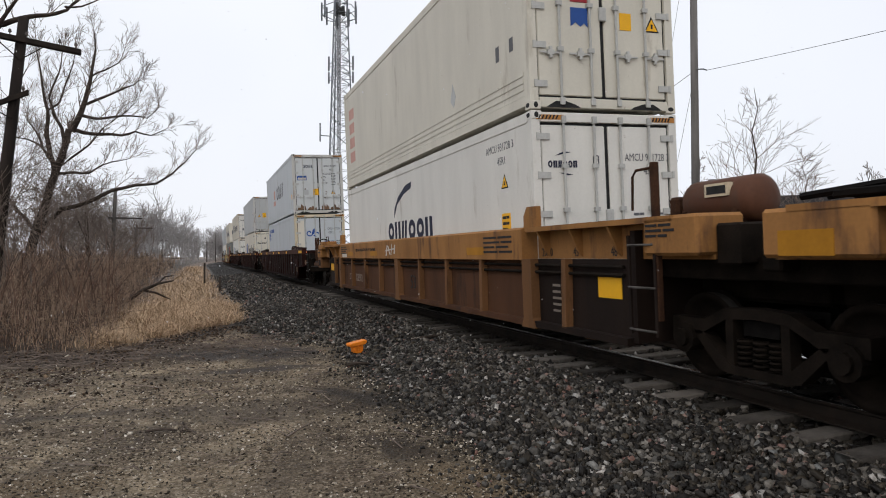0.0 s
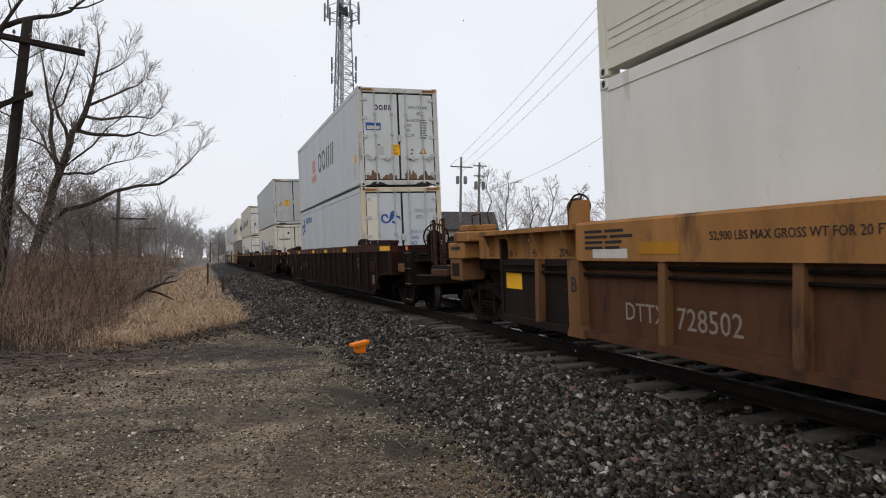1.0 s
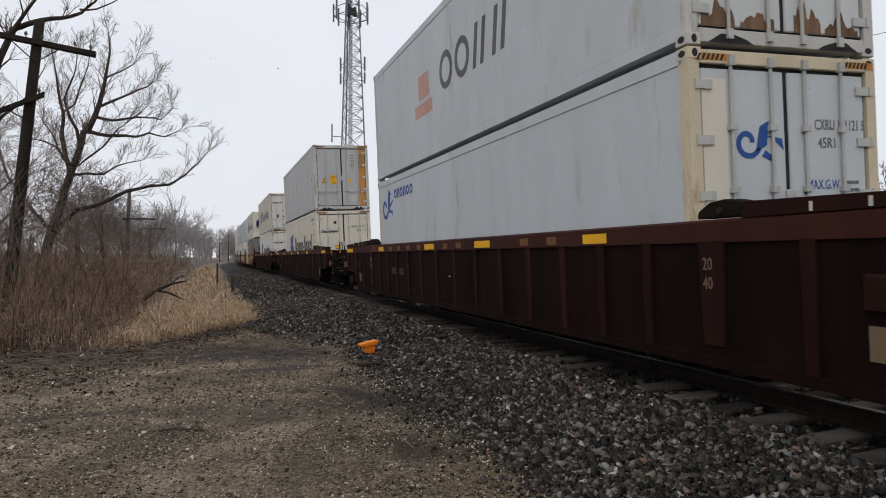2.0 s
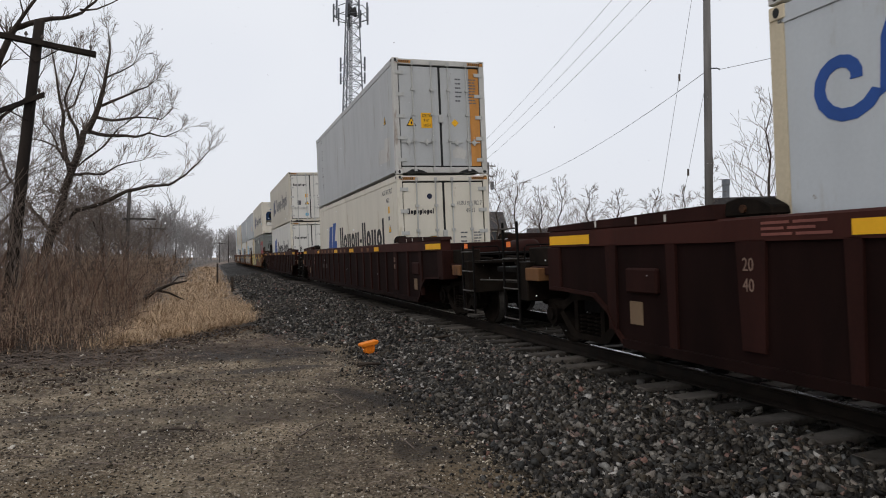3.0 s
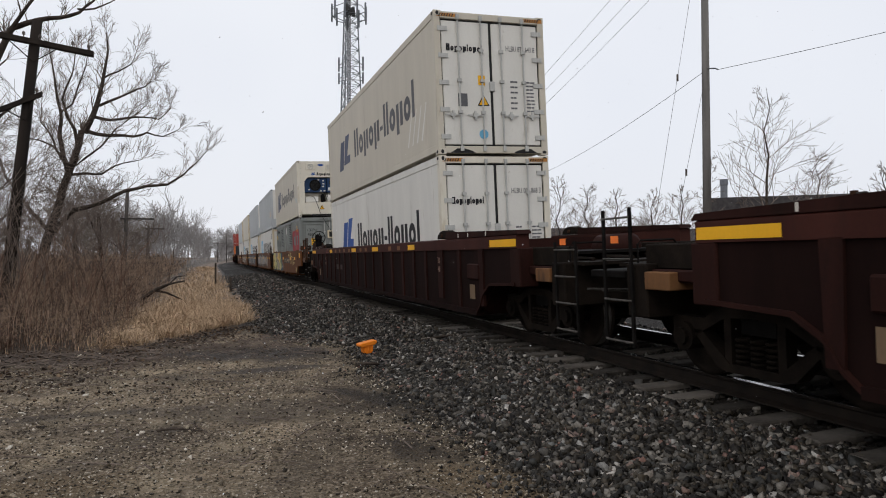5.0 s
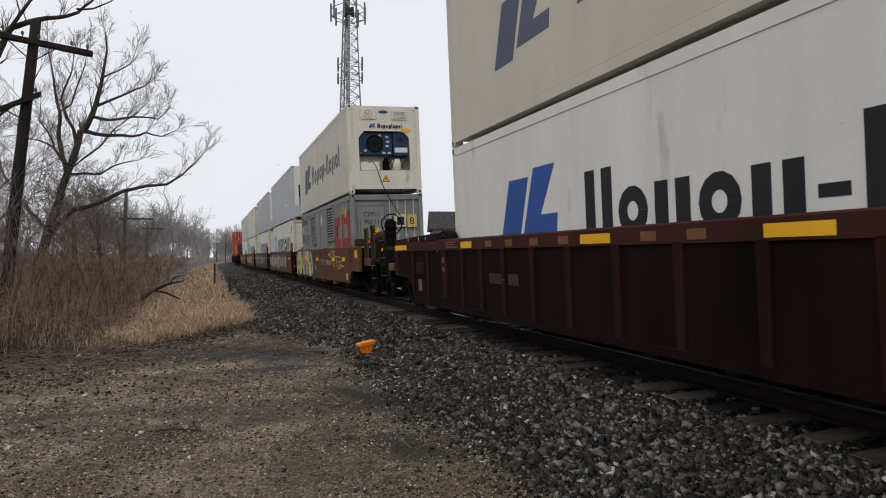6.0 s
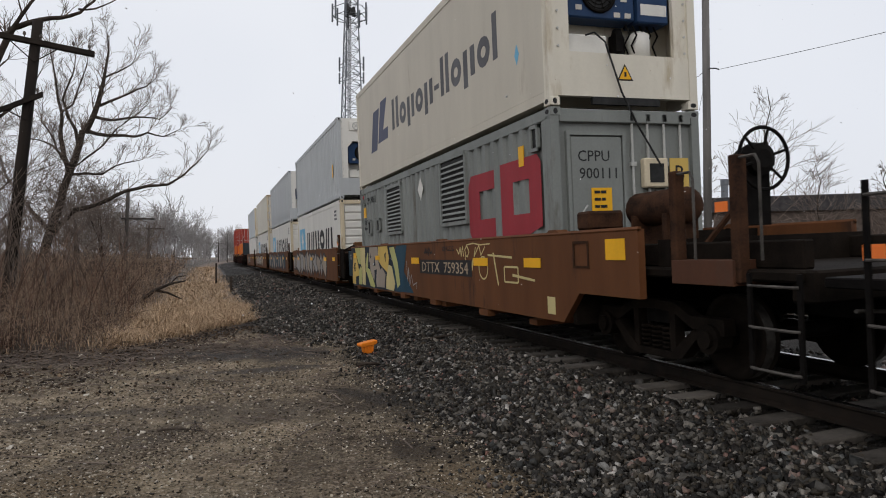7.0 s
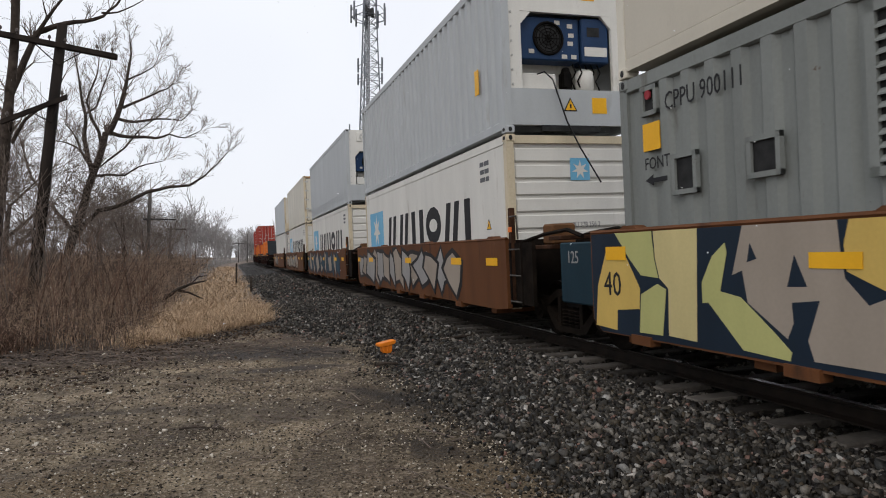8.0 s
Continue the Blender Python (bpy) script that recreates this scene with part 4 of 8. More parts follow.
def side_frame_mesh():
    """Cast bow-tie frame between two axles, open on both sides of the spring nest."""
    bm = bmesh.new()
    for s in (-1, 1):
        prism(bm, [(s * 1.08, 0.62), (s * 0.62, 0.62), (s * 0.36, 0.74), (0, 0.76), (0, 0.66), (s * 0.34, 0.64), (s * 0.58, 0.52), (s * 0.70, 0.46), (s * 1.08, 0.46)], "x", -0.07, 0.07)
        prism(bm, [(s * 0.66, 0.50), (s * 0.80, 0.50), (s * 0.46, 0.17), (s * 0.34, 0.14), (0, 0.14), (0, 0.22), (s * 0.30, 0.22)], "x", -0.07, 0.07)
        prism(bm, [(s * 0.27, 0.20), (s * 0.36, 0.20), (s * 0.36, 0.66), (s * 0.27, 0.66)], "x", -0.06, 0.06)
        prism(bm, [(s * 0.89 + 0.15 * math.cos(k * math.tau / 12), 0.42 + 0.15 * math.sin(k * math.tau / 12)) for k in range(12)], "x", -0.11, 0.07)
        prism(bm, [(s * 0.89 + 0.09 * math.cos(k * math.tau / 10), 0.42 + 0.09 * math.sin(k * math.tau / 10)) for k in range(10)], "x", -0.15, -0.1)
    return bm


def coil_mesh():
    bm = bmesh.new()
    for k in range(5):
        torus(bm, (0, 0, 0.25 + 0.05 * k), (0, 0, 1), 0.062, 0.016, 12, 5)
    return bm


def bolster_mesh():
    bm = boxes((-1.02, 1.02, -0.20, 0.20, 0.50, 0.64), (-0.5, 0.5, -0.26, 0.26, 0.5, 0.70))
    tube(bm, [(0, 0, 0.6), (0, 0, 0.82)], 0.2, 14)
    for s in (-1, 1):
        box(bm, -0.75, 0.75, s * 0.45 - 0.06, s * 0.45 + 0.06, 0.30, 0.44)
        for e in (-1, 1):
            box(bm, e * 0.72 - 0.05, e * 0.72 + 0.05, s * 0.46 - 0.02, s * 0.46 + 0.04, 0.25, 0.58)
    return bm


def add_truck(ob, y, spin=True):
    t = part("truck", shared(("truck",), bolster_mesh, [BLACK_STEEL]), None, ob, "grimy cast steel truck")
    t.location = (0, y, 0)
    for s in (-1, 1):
        f = part("side_frame", shared(("side_frame",), side_frame_mesh, [SHADED_GRIME]), None, t)
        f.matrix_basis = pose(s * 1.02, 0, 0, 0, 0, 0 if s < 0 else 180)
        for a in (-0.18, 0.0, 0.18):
            c_ = part("spring", shared(("spring",), coil_mesh, [SHADED_GRIME]), None, t)
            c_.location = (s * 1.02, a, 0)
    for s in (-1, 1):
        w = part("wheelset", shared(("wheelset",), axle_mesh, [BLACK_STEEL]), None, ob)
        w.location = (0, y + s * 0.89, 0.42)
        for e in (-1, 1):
            wh = part("wheel", shared(("wheel",), wheel_mesh, [SHADED_GRIME, TREAD], True), None, w)
            wh.matrix_basis = pose(e * 0.745, 0, 0, 0, 0, 0 if e < 0 else 180)
        if spin:
            SPINNING.append((w.name, y + s * 0.89))


TANK_BROWN = paint("scuffed_brown_tank", (0.085, 0.036, 0.02), 0.3, 0.6, 0.1, stain=(0.07, 0.04, 0.028), stain_at=0.55)
# Brown grime with the shade of underframe and recesses put into its colour.
SHADED_GRIME = material("shaded_grime_steel", (0.006, 0.0048, 0.0038), (0.017, 0.0125, 0.0095), 5, 0.8, 0.3, spec=0.05)



# ---------------------------------------------------------------- shared car fittings
def coupler(ob, y0, y1, mat=None):
    """Draft sill and knuckle from y0 outwards to the face y1."""
    s = 1 if y1 > y0 else -1
    part("draft_sill", bevelled(boxes((-0.22, 0.22, *sorted((y0, y1 - s * 0.55)), 0.62, 0.98)), 0.02), mat or BLACK_STEEL, ob)
    bm = boxes((-0.07, 0.07, *sorted((y1 - s * 0.6, y1 - s * 0.15)), 0.74, 0.92))
    prism(bm, [(-0.14, y1 - s * 0.2), (0.16, y1 - s * 0.22), (0.17, y1 + s * 0.0), (0.04, y1 + s * 0.04), (0.03, y1 - s * 0.08), (-0.12, y1 - s * 0.04)], "z", 0.70, 0.96)
    part("coupler", bm, SHADED_GRIME, ob)
    h = bmesh.new()
    tube(h, [(0.1, y1 - s * 0.4, 0.7), (0.14, y1 - s * 0.2, 0.45), (0.16, y1, 0.36), (0.14, y1 + s * 0.12, 0.45)], 0.022, 6)
    part("air_hose", h, RUBBER, ob)


def ladder(ob, x, y, z0, z1, width, rungs, mat):
    """A side ladder: two uprights along y and rungs between them."""
    bm = boxes((x - 0.02, x + 0.005, y - 0.02, y + 0.02, z0, z1), (x - 0.02, x + 0.005, y + width - 0.02, y + width + 0.02, z0, z1))
    l = part("ladder", bm, mat, ob)
    for k in range(rungs):
        z = z0 + 0.05 + k * (z1 - z0 - 0.15) / max(rungs - 1, 1)
        r = bmesh.new()
        tube(r, [(x - 0.02, y, z), (x - 0.04, y + 0.06, z), (x - 0.04, y + width - 0.06, z), (x - 0.02, y + width, z)], 0.013, 6)
        part("rung", r, RUNG, l)


def hand_brake(ob, x, y, z, mat, r=0.29):
    """A spoked brake wheel on its gear housing."""
    hs = bmesh.new()
    tube(hs, [(x, y + 0.02, z), (x, y + 0.1, z), (x, y + 0.24, z - 0.02)], [0.1, 0.17, 0.15], 14)
    box(hs, x - 0.14, x + 0.14, y + 0.08, y + 0.24, z - 0.62, z)
    b = part("brake_housing", hs, mat, ob)
    bm = bmesh.new()
    torus(bm, (x, y, z), (0, 1, 0), r, 0.018, 28, 6)
    for k in range(6):
        a = k * math.tau / 6 + 0.3
        tube(bm, [(x, y + 0.03, z), (x + r * math.cos(a), y, z + r * math.sin(a))], 0.014, 5)
    tube(bm, [(x, y + 0.05, z), (x, y + 0.015, z), (x, y - 0.01, z)], [r * 0.35, r * 0.52, r * 0.3], 16)
    part("brake_wheel", bm, BLACK_STEEL, b, "spoked hand-brake wheel")


def grab_loop(ob, x, y, z0, z1, w, mat):
    bm = bmesh.new()
    tube(bm, [(x, y, z0), (x, y, z1 - 0.04), (x + 0.04, y, z1), (x + w - 0.04, y, z1), (x + w, y, z1 - 0.04), (x + w, y, z0)], 0.013, 6)
    part("grab_rail", bm, mat, ob)


def reflectors(ob, spans, z0, z1, x, mat=None):
    for a, b in spans:
        part("reflector", boxes((x - 0.004, x + 0.002, *sorted((a, b)), z0, z1)), mat or YELLOW, ob)


# Darker maroon for the side sheets and bottom sills than for ribs and chord.
MAROON_SHEET = paint("dark_maroon_sheet", (0.0120, 0.0051, 0.0042), 0.5, 0.8, 0.15, stain=(0.010, 0.0045, 0.0037), stain_at=0.54, spec=0.06)


# ---------------------------------------------------------------- maroon single well car
def maroon_car():
    """A single 53-foot-class well car, its middle at the origin."""
    ob = tagged(new("well_car"), "maroon ribbed well car with yellow reflectors and grimy trucks", "rail car", "well cars of the train")
    half = 10.05
    for s in (-1, 1):
        X = s * 1.5
        def span(d0, d1):
            return sorted((X - s * d0, X - s * d1))
        sheet = bmesh.new()
        low = [(-8.45, 0.30), (8.45, 0.30), (8.60, 0.42), (8.74, 0.62), (9.02, 0.78), (9.95, 0.82), (9.95, 1.36), (-9.95, 1.36), (-9.95, 0.82), (-9.02, 0.78), (-8.74, 0.62), (-8.60, 0.42)]
        prism(sheet, low, "x", *span(0.03, 0.09))
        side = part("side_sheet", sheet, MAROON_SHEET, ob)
        for e in (-1, 1):
            arch = bmesh.new()
            for p, q in zip(((8.45, 0.30), (8.60, 0.42), (8.74, 0.62), (9.02, 0.78)), ((8.60, 0.42), (8.74, 0.62), (9.02, 0.78), (9.95, 0.82))):
                prism(arch, [(e * p[0], p[1]), (e * q[0], q[1]), (e * q[0], q[1] + 0.04), (e * p[0], p[1] + 0.04)], "x", *span(-0.02, 0.12))
            part("wheel_arch", arch, MAROON, side)
        chord = bmesh.new()
        prism(chord, [(X, 1.36), (X, 1.54), (X - s * 0.03, 1.56), (X - s * 0.2, 1.56), (X - s * 0.2, 1.36)], "y", -half, half)
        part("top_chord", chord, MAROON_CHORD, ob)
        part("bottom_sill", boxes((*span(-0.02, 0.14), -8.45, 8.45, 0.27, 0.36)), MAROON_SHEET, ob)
        for k in range(-9, 10):
            y = math.copysign((0, 1.02, 2.05, 3.02, 3.98, 4.85, 5.7, 6.63, 7.64, 8.66)[abs(k)], k)
            foot, wide = (0.46, 0.32) if abs(k) == 7 else (0.44, 0.2) if abs(k) == 9 else (0.33, 0.14)
            rib = bmesh.new()
            prism(rib, [(y - wide * 0.38, foot), (y + wide * 0.38, foot), (y + wide / 2, 1.37), (y - wide / 2, 1.37)], "x", *span(0.0, 0.05))
            part("rib", rib, MAROON, side)
        for e in (-1, 1):
            g = bmesh.new()
            prism(g, [(e * 7.0, 1.56), (e * 10.1, 1.56), (e * 10.05, 1.62), (e * 7.05, 1.69)], "x", *span(0.0, 0.22))
            gd = part("guide_rail", g, MAROON, ob)
            for yy in (7.69, 8.16, 8.93):
                part("guide_mark", boxes((*sorted((X - s * -0.004, X - s * 0.01)), e * yy - 0.015, e * yy + 0.015, 1.57, 1.64)), WHITE_INK, gd)
            jaw = bmesh.new()
            prism(jaw, [(e * 6.95, 1.57), (e * 6.93, 1.70), (e * 6.78, 1.73), (e * 6.58, 1.71), (e * 6.44, 1.64), (e * 6.42, 1.57)], "x", *span(0.04, 0.24))
            guide = part("container_guide", bevelled(jaw, 0.012), SHADED_GRIME, ob)
            pin = bmesh.new()
            tube(pin, [(X - s * 0.02, e * 6.72, 1.63), (X - s * 0.27, e * 6.72, 1.63)], 0.035, 8)
            part("hinge_pin", pin, RUST, guide)
            part("end_post", bevelled(boxes((*span(0.0, 0.3), *sorted((e * 9.8, e * 10.12)), 0.80, 1.36)), 0.015), MAROON, ob)
    for e in (-1, 1):
        bm = boxes((-1.38, 1.38, *sorted((e * 8.3, e * 8.4)), 0.32, 1.5))
        part("bulkhead", bm, MAROON, ob)
        part("end_deck", bevelled(boxes((-1.35, 1.35, *sorted((e * 8.4, e * 11.0)), 0.98, 1.10)), 0.015), MAROON, ob)
        for x in (-1.28, 1.12):
            part("deck_beam", bevelled(boxes((x, x + 0.16, *sorted((e * 8.4, e * 11.1)), 1.10, 1.36)), 0.015), SHADED_GRIME, ob)
        part("deck_plate", boxes((-1.1, 1.1, *sorted((e * 8.45, e * 10.4)), 1.24, 1.28)), BLACK_STEEL, ob)
        part("end_sill", bevelled(boxes((-1.42, 1.42, *sorted((e * 10.9, e * 11.25)), 0.60, 1.16)), 0.015), SHADED_GRIME, ob)
        part("deck_step", bevelled(boxes((-1.45, -0.9, *sorted((e * 10.5, e * 10.9)), 0.9, 1.08)), 0.01), TAN_POST, ob)
        ladder(ob, -1.45, min(e * 11.1, e * 11.6), 0.28, 1.75 if e > 0 else 1.42, 0.5, 4, BLACK_STEEL)
        ladder(ob, 1.47, min(e * 11.1, e * 11.6), 0.28, 1.4, 0.5, 4, BLACK_STEEL)
        part("tag", boxes((-1.49, -1.483, *sorted((e * 11.28, e * 11.42)), 1.38, 1.46)), ORANGE_TAG, ob, "orange tag")
        for x in (-0.9, -0.3, 0.4):
            p = bmesh.new()
            tube(p, [(x, e * 8.5, 1.16), (x + 0.05, e * 9.5, 1.2), (x, e * 11.1, 1.18)], 0.03, 6)
            part("brake_pipe", p, SHADED_GRIME, ob)
        part("walkway", boxes((-1.3, 1.3, *sorted((e * 11.2, e * 11.55)), 1.12, 1.16)), SHADED_GRIME, ob)
        grab_loop(ob, -1.3, e * 11.2, 1.12, 1.4, 0.5, BLACK_STEEL)
        if e > 0:
            for y in (9.9, 10.7):
                p_ = part("stanchion", boxes((1.2, 1.26, y - 0.03, y + 0.03, 1.1, 1.86)), RUST, ob)
                loop = bmesh.new()
                tube(loop, [(1.23, y, 1.83), (1.23, y - 0.16, 1.83), (1.23, y - 0.18, 1.76), (1.23, y - 0.18, 1.2)], 0.012, 6)
                part("grab_rail", loop, RUNG, p_)
            part("handrail", boxes((0.9, 0.95, 8.6, 11.2, 1.42, 1.5)), SHADED_GRIME, ob)
            part("side_step", bevelled(boxes((-1.4, -0.5, 11.3, 12.0, 1.0, 1.08)), 0.01), BLACK_STEEL, ob)
        rod = bmesh.new()
        tube(rod, [(-1.4, e * 11.75, 0.85), (-0.7, e * 11.75, 0.8), (-0.2, e * 11.75, 0.95)], 0.016, 6)
        part("uncoupling_rod", rod, RUNG, ob)
        coupler(ob, e * 8.4, e * 12.2)
        cyl = bmesh.new()
        tube(cyl, [(0.5, e * 9.0, 1.32), (0.5, e * 9.1, 1.32), (0.5, e * 9.9, 1.32), (0.5, e * 10.0, 1.32)], [0.12, 0.2, 0.2, 0.12], 14)
        part("air_reservoir", cyl, MAROON, ob, smooth=True)
        add_truck(ob, e * 9.85)
    for k in range(-4, 5):
        part("floor_beam", boxes((-1.42, 1.42, k * 2.0 - 0.12, k * 2.0 + 0.12, 0.24, 0.34)), MAROON, ob)
    reflectors(ob, [(-10.03, -9.08), (9.08, 10.03), (5.19, 5.70), (-5.0, -4.5), (1.1, 1.72), (-1.7, -1.05)], 1.385, 1.495, -1.5)
    FADE = paint_faded
    reflectors(ob, [(4.35, 4.6), (3.6, 3.85), (2.8, 3.05), (-2.8, -3.05), (-3.6, -3.85), (0.3, 0.55), (-0.4, -0.15), (2.0, 2.25)], 1.39, 1.49, -1.5, FADE)
    reflectors(ob, [(3.35, 3.8), (-3.8, -3.35)], 1.14, 1.22, -1.412, FADE)
    for y in (6.72, -6.52):
        writing("20", 0.11, y, 1.12, "side", -1.502, DULL_STENCIL, ob, stretch=0.8)
        writing("40", 0.11, y, 0.95, "side", -1.502, DULL_STENCIL, ob, stretch=0.8)
    mark("number_bars", bars(4.55, 3.2, 0.82, 1, 0.2, 0.16, rng), "side", -1.472, paint_faded_number, ob)
    for y in (8.25, -8.2):
        part("placard", boxes((-1.477, -1.468, y - 0.11, y + 0.11, 0.53, 0.77)), CARD, ob, "faded brown card in its holder")
        part("valve_box", bevelled(boxes((-1.52, -1.41, y - 0.4, y + 0.12, 0.86, 1.12)), 0.02), MAROON, ob)
    mark("small_print", bars(6.5, 5.85, 1.49, 3, 0.045, 0.022, rng), "side", -1.502, PINK_STENCIL, ob)
    return ob


DULL_STENCIL = paint("dull_stencil", (0.20, 0.13, 0.10), 0.3, 0.7, 0.0)
CARD = paint("faded_brown_card", (0.17, 0.115, 0.07), 0.2, 0.7, 0.0)
PINK_STENCIL = paint("dusky_pink_stencil", (0.20, 0.075, 0.06), 0.3, 0.7, 0.0)
paint_faded_number = paint("ghosted_number", (0.045, 0.028, 0.024), 0.3, 0.7, 0.0)
paint_faded = paint("faded_reflector", (0.16, 0.075, 0.03), 0.2, 0.6, 0.02)


# ---------------------------------------------------------------- tan well car
def tan_side(ob, X, s, near, far, fittings=True):
    """One side: heavy box chord, recessed lower sheet between posts, stepped ends."""
    def span(d0, d1):
        return sorted((X - s * d0, X - s * d1))
    chord = bmesh.new()
    prism(chord, [(X, 1.19), (X, 1.60), (X - s * 0.04, 1.63), (X - s * 0.24, 1.63), (X - s * 0.24, 1.19)], "y", near + 0.1, far - 0.1)
    part("top_chord", chord, TAN, ob)
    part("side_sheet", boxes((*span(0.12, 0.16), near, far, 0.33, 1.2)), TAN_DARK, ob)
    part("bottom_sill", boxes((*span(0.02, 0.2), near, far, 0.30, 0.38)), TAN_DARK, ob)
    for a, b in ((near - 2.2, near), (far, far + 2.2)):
        part("end_sheet", boxes((*span(0.12, 0.16), a, b, 0.33, 1.2)), END_DARK, ob)
        part("end_sill_rail", boxes((*span(0.02, 0.2), a, b, 0.30, 0.38)), END_DARK, ob)
    for z in (1.12, 1.03):
        pipe = bmesh.new()
        tube(pipe, [(X - s * 0.08, near - 2.1, z), (X - s * 0.08, far + 2.1, z)], 0.022, 6)
        part("side_pipe", pipe, SHADED_GRIME, ob)
    mid = (near + far) / 2
    for y, w in ((near, 0.26), (mid, 0.26), (far, 0.26)):
        post = bmesh.new()
        prism(post, [(y - w / 2, 1.2), (y + w / 2, 1.2), (y + w / 2, 0.42), (y + w / 2 + 0.06, 0.28), (y - w / 2 - 0.06, 0.28), (y - w / 2, 0.42)], "x", *span(0.0, 0.13))
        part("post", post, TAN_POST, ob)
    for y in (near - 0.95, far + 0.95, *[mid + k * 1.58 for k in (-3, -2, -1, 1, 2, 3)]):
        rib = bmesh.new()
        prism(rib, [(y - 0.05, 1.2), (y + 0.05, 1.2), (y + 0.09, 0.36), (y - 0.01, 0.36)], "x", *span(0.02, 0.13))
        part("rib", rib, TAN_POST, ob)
    for y, e in ((near, -1), (far, 1)):
        sh = part("stepped_shelf", boxes((*span(0.0, 0.36), *sorted((y, y + e * 3.0)), 1.56, 1.62)), TAN, ob)
        part("shelf_web", boxes((*span(0.2, 0.26), *sorted((y, y + e * 3.3)), 1.2, 1.56)), TAN, sh)
        for k in range(4):
            yy = y + e * (0.3 + k * 0.8)
            g = bmesh.new()
            prism(g, [(X - s * 0.02, 1.56), (X - s * 0.22, 1.56), (X - s * 0.22, 1.2), (X - s * 0.14, 1.3)], "y", yy - 0.02, yy + 0.02)
            part("gusset", g, TAN, sh)
        tab = bmesh.new()
        prism(tab, [(y - 0.14, 1.6), (y + 0.14, 1.6), (y + 0.14, 1.78), (y + 0.04, 1.9), (y - 0.14, 1.9)], "x", *span(0.06, 0.18))
        part("guide_tab", tab, TAN, ob)


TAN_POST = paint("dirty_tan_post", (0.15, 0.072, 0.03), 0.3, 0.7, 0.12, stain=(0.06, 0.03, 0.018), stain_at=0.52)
# Near-black brown for the end sheets, bulkheads and rear deck.
END_DARK = paint("near_black_brown_sheet", (0.014, 0.0078, 0.0054), 0.4, 0.8, 0.15, stain=(0.008, 0.005, 0.004), stain_at=0.54)
OCHRE = paint("worn_ochre_patch", (0.36, 0.16, 0.013), 0.25, 0.6, 0.04, stain=(0.2, 0.1, 0.03), stain_at=0.6)
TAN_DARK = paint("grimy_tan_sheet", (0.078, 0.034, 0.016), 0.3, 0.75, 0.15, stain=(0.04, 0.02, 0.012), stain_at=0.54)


def lead_rear(ob):
    """The rear of the leading tan unit, carried by the shared truck."""
    for s in (-1, 1):
        part("end_box", bevelled(boxes((*sorted((s * 1.5, s * 0.95)), 8.7, 9.65, 1.22, 1.60)), 0.03), TAN, ob)
    part("reflector", boxes((-1.506, -1.498, 9.0, 9.48, 1.24, 1.43)), OCHRE, ob, "worn ochre patch")
    part("walkway", bevelled(boxes((-1.15, 1.15, 8.2, 9.3, 1.66, 1.72)), 0.01), BLACK_STEEL, ob)
    for k in range(3):
        pipe = bmesh.new()
        tube(pipe, [(-1.0 + 0.35 * k, 7.2, 1.68 + 0.05 * k), (-0.95 + 0.35 * k, 8.4, 1.78), (-1.0 + 0.3 * k, 9.7, 1.70)], 0.035, 6)
        part("brake_pipe", pipe, BLACK_STEEL, ob)
    part("articulation", bevelled(boxes((-0.55, 0.55, 8.4, 9.9, 0.75, 1.2)), 0.04), SHADED_GRIME, ob)
    part("cross_beam", bevelled(boxes((-1.3, 1.3, 9.65, 9.85, 1.1, 1.4)), 0.02), SHADED_GRIME, ob)


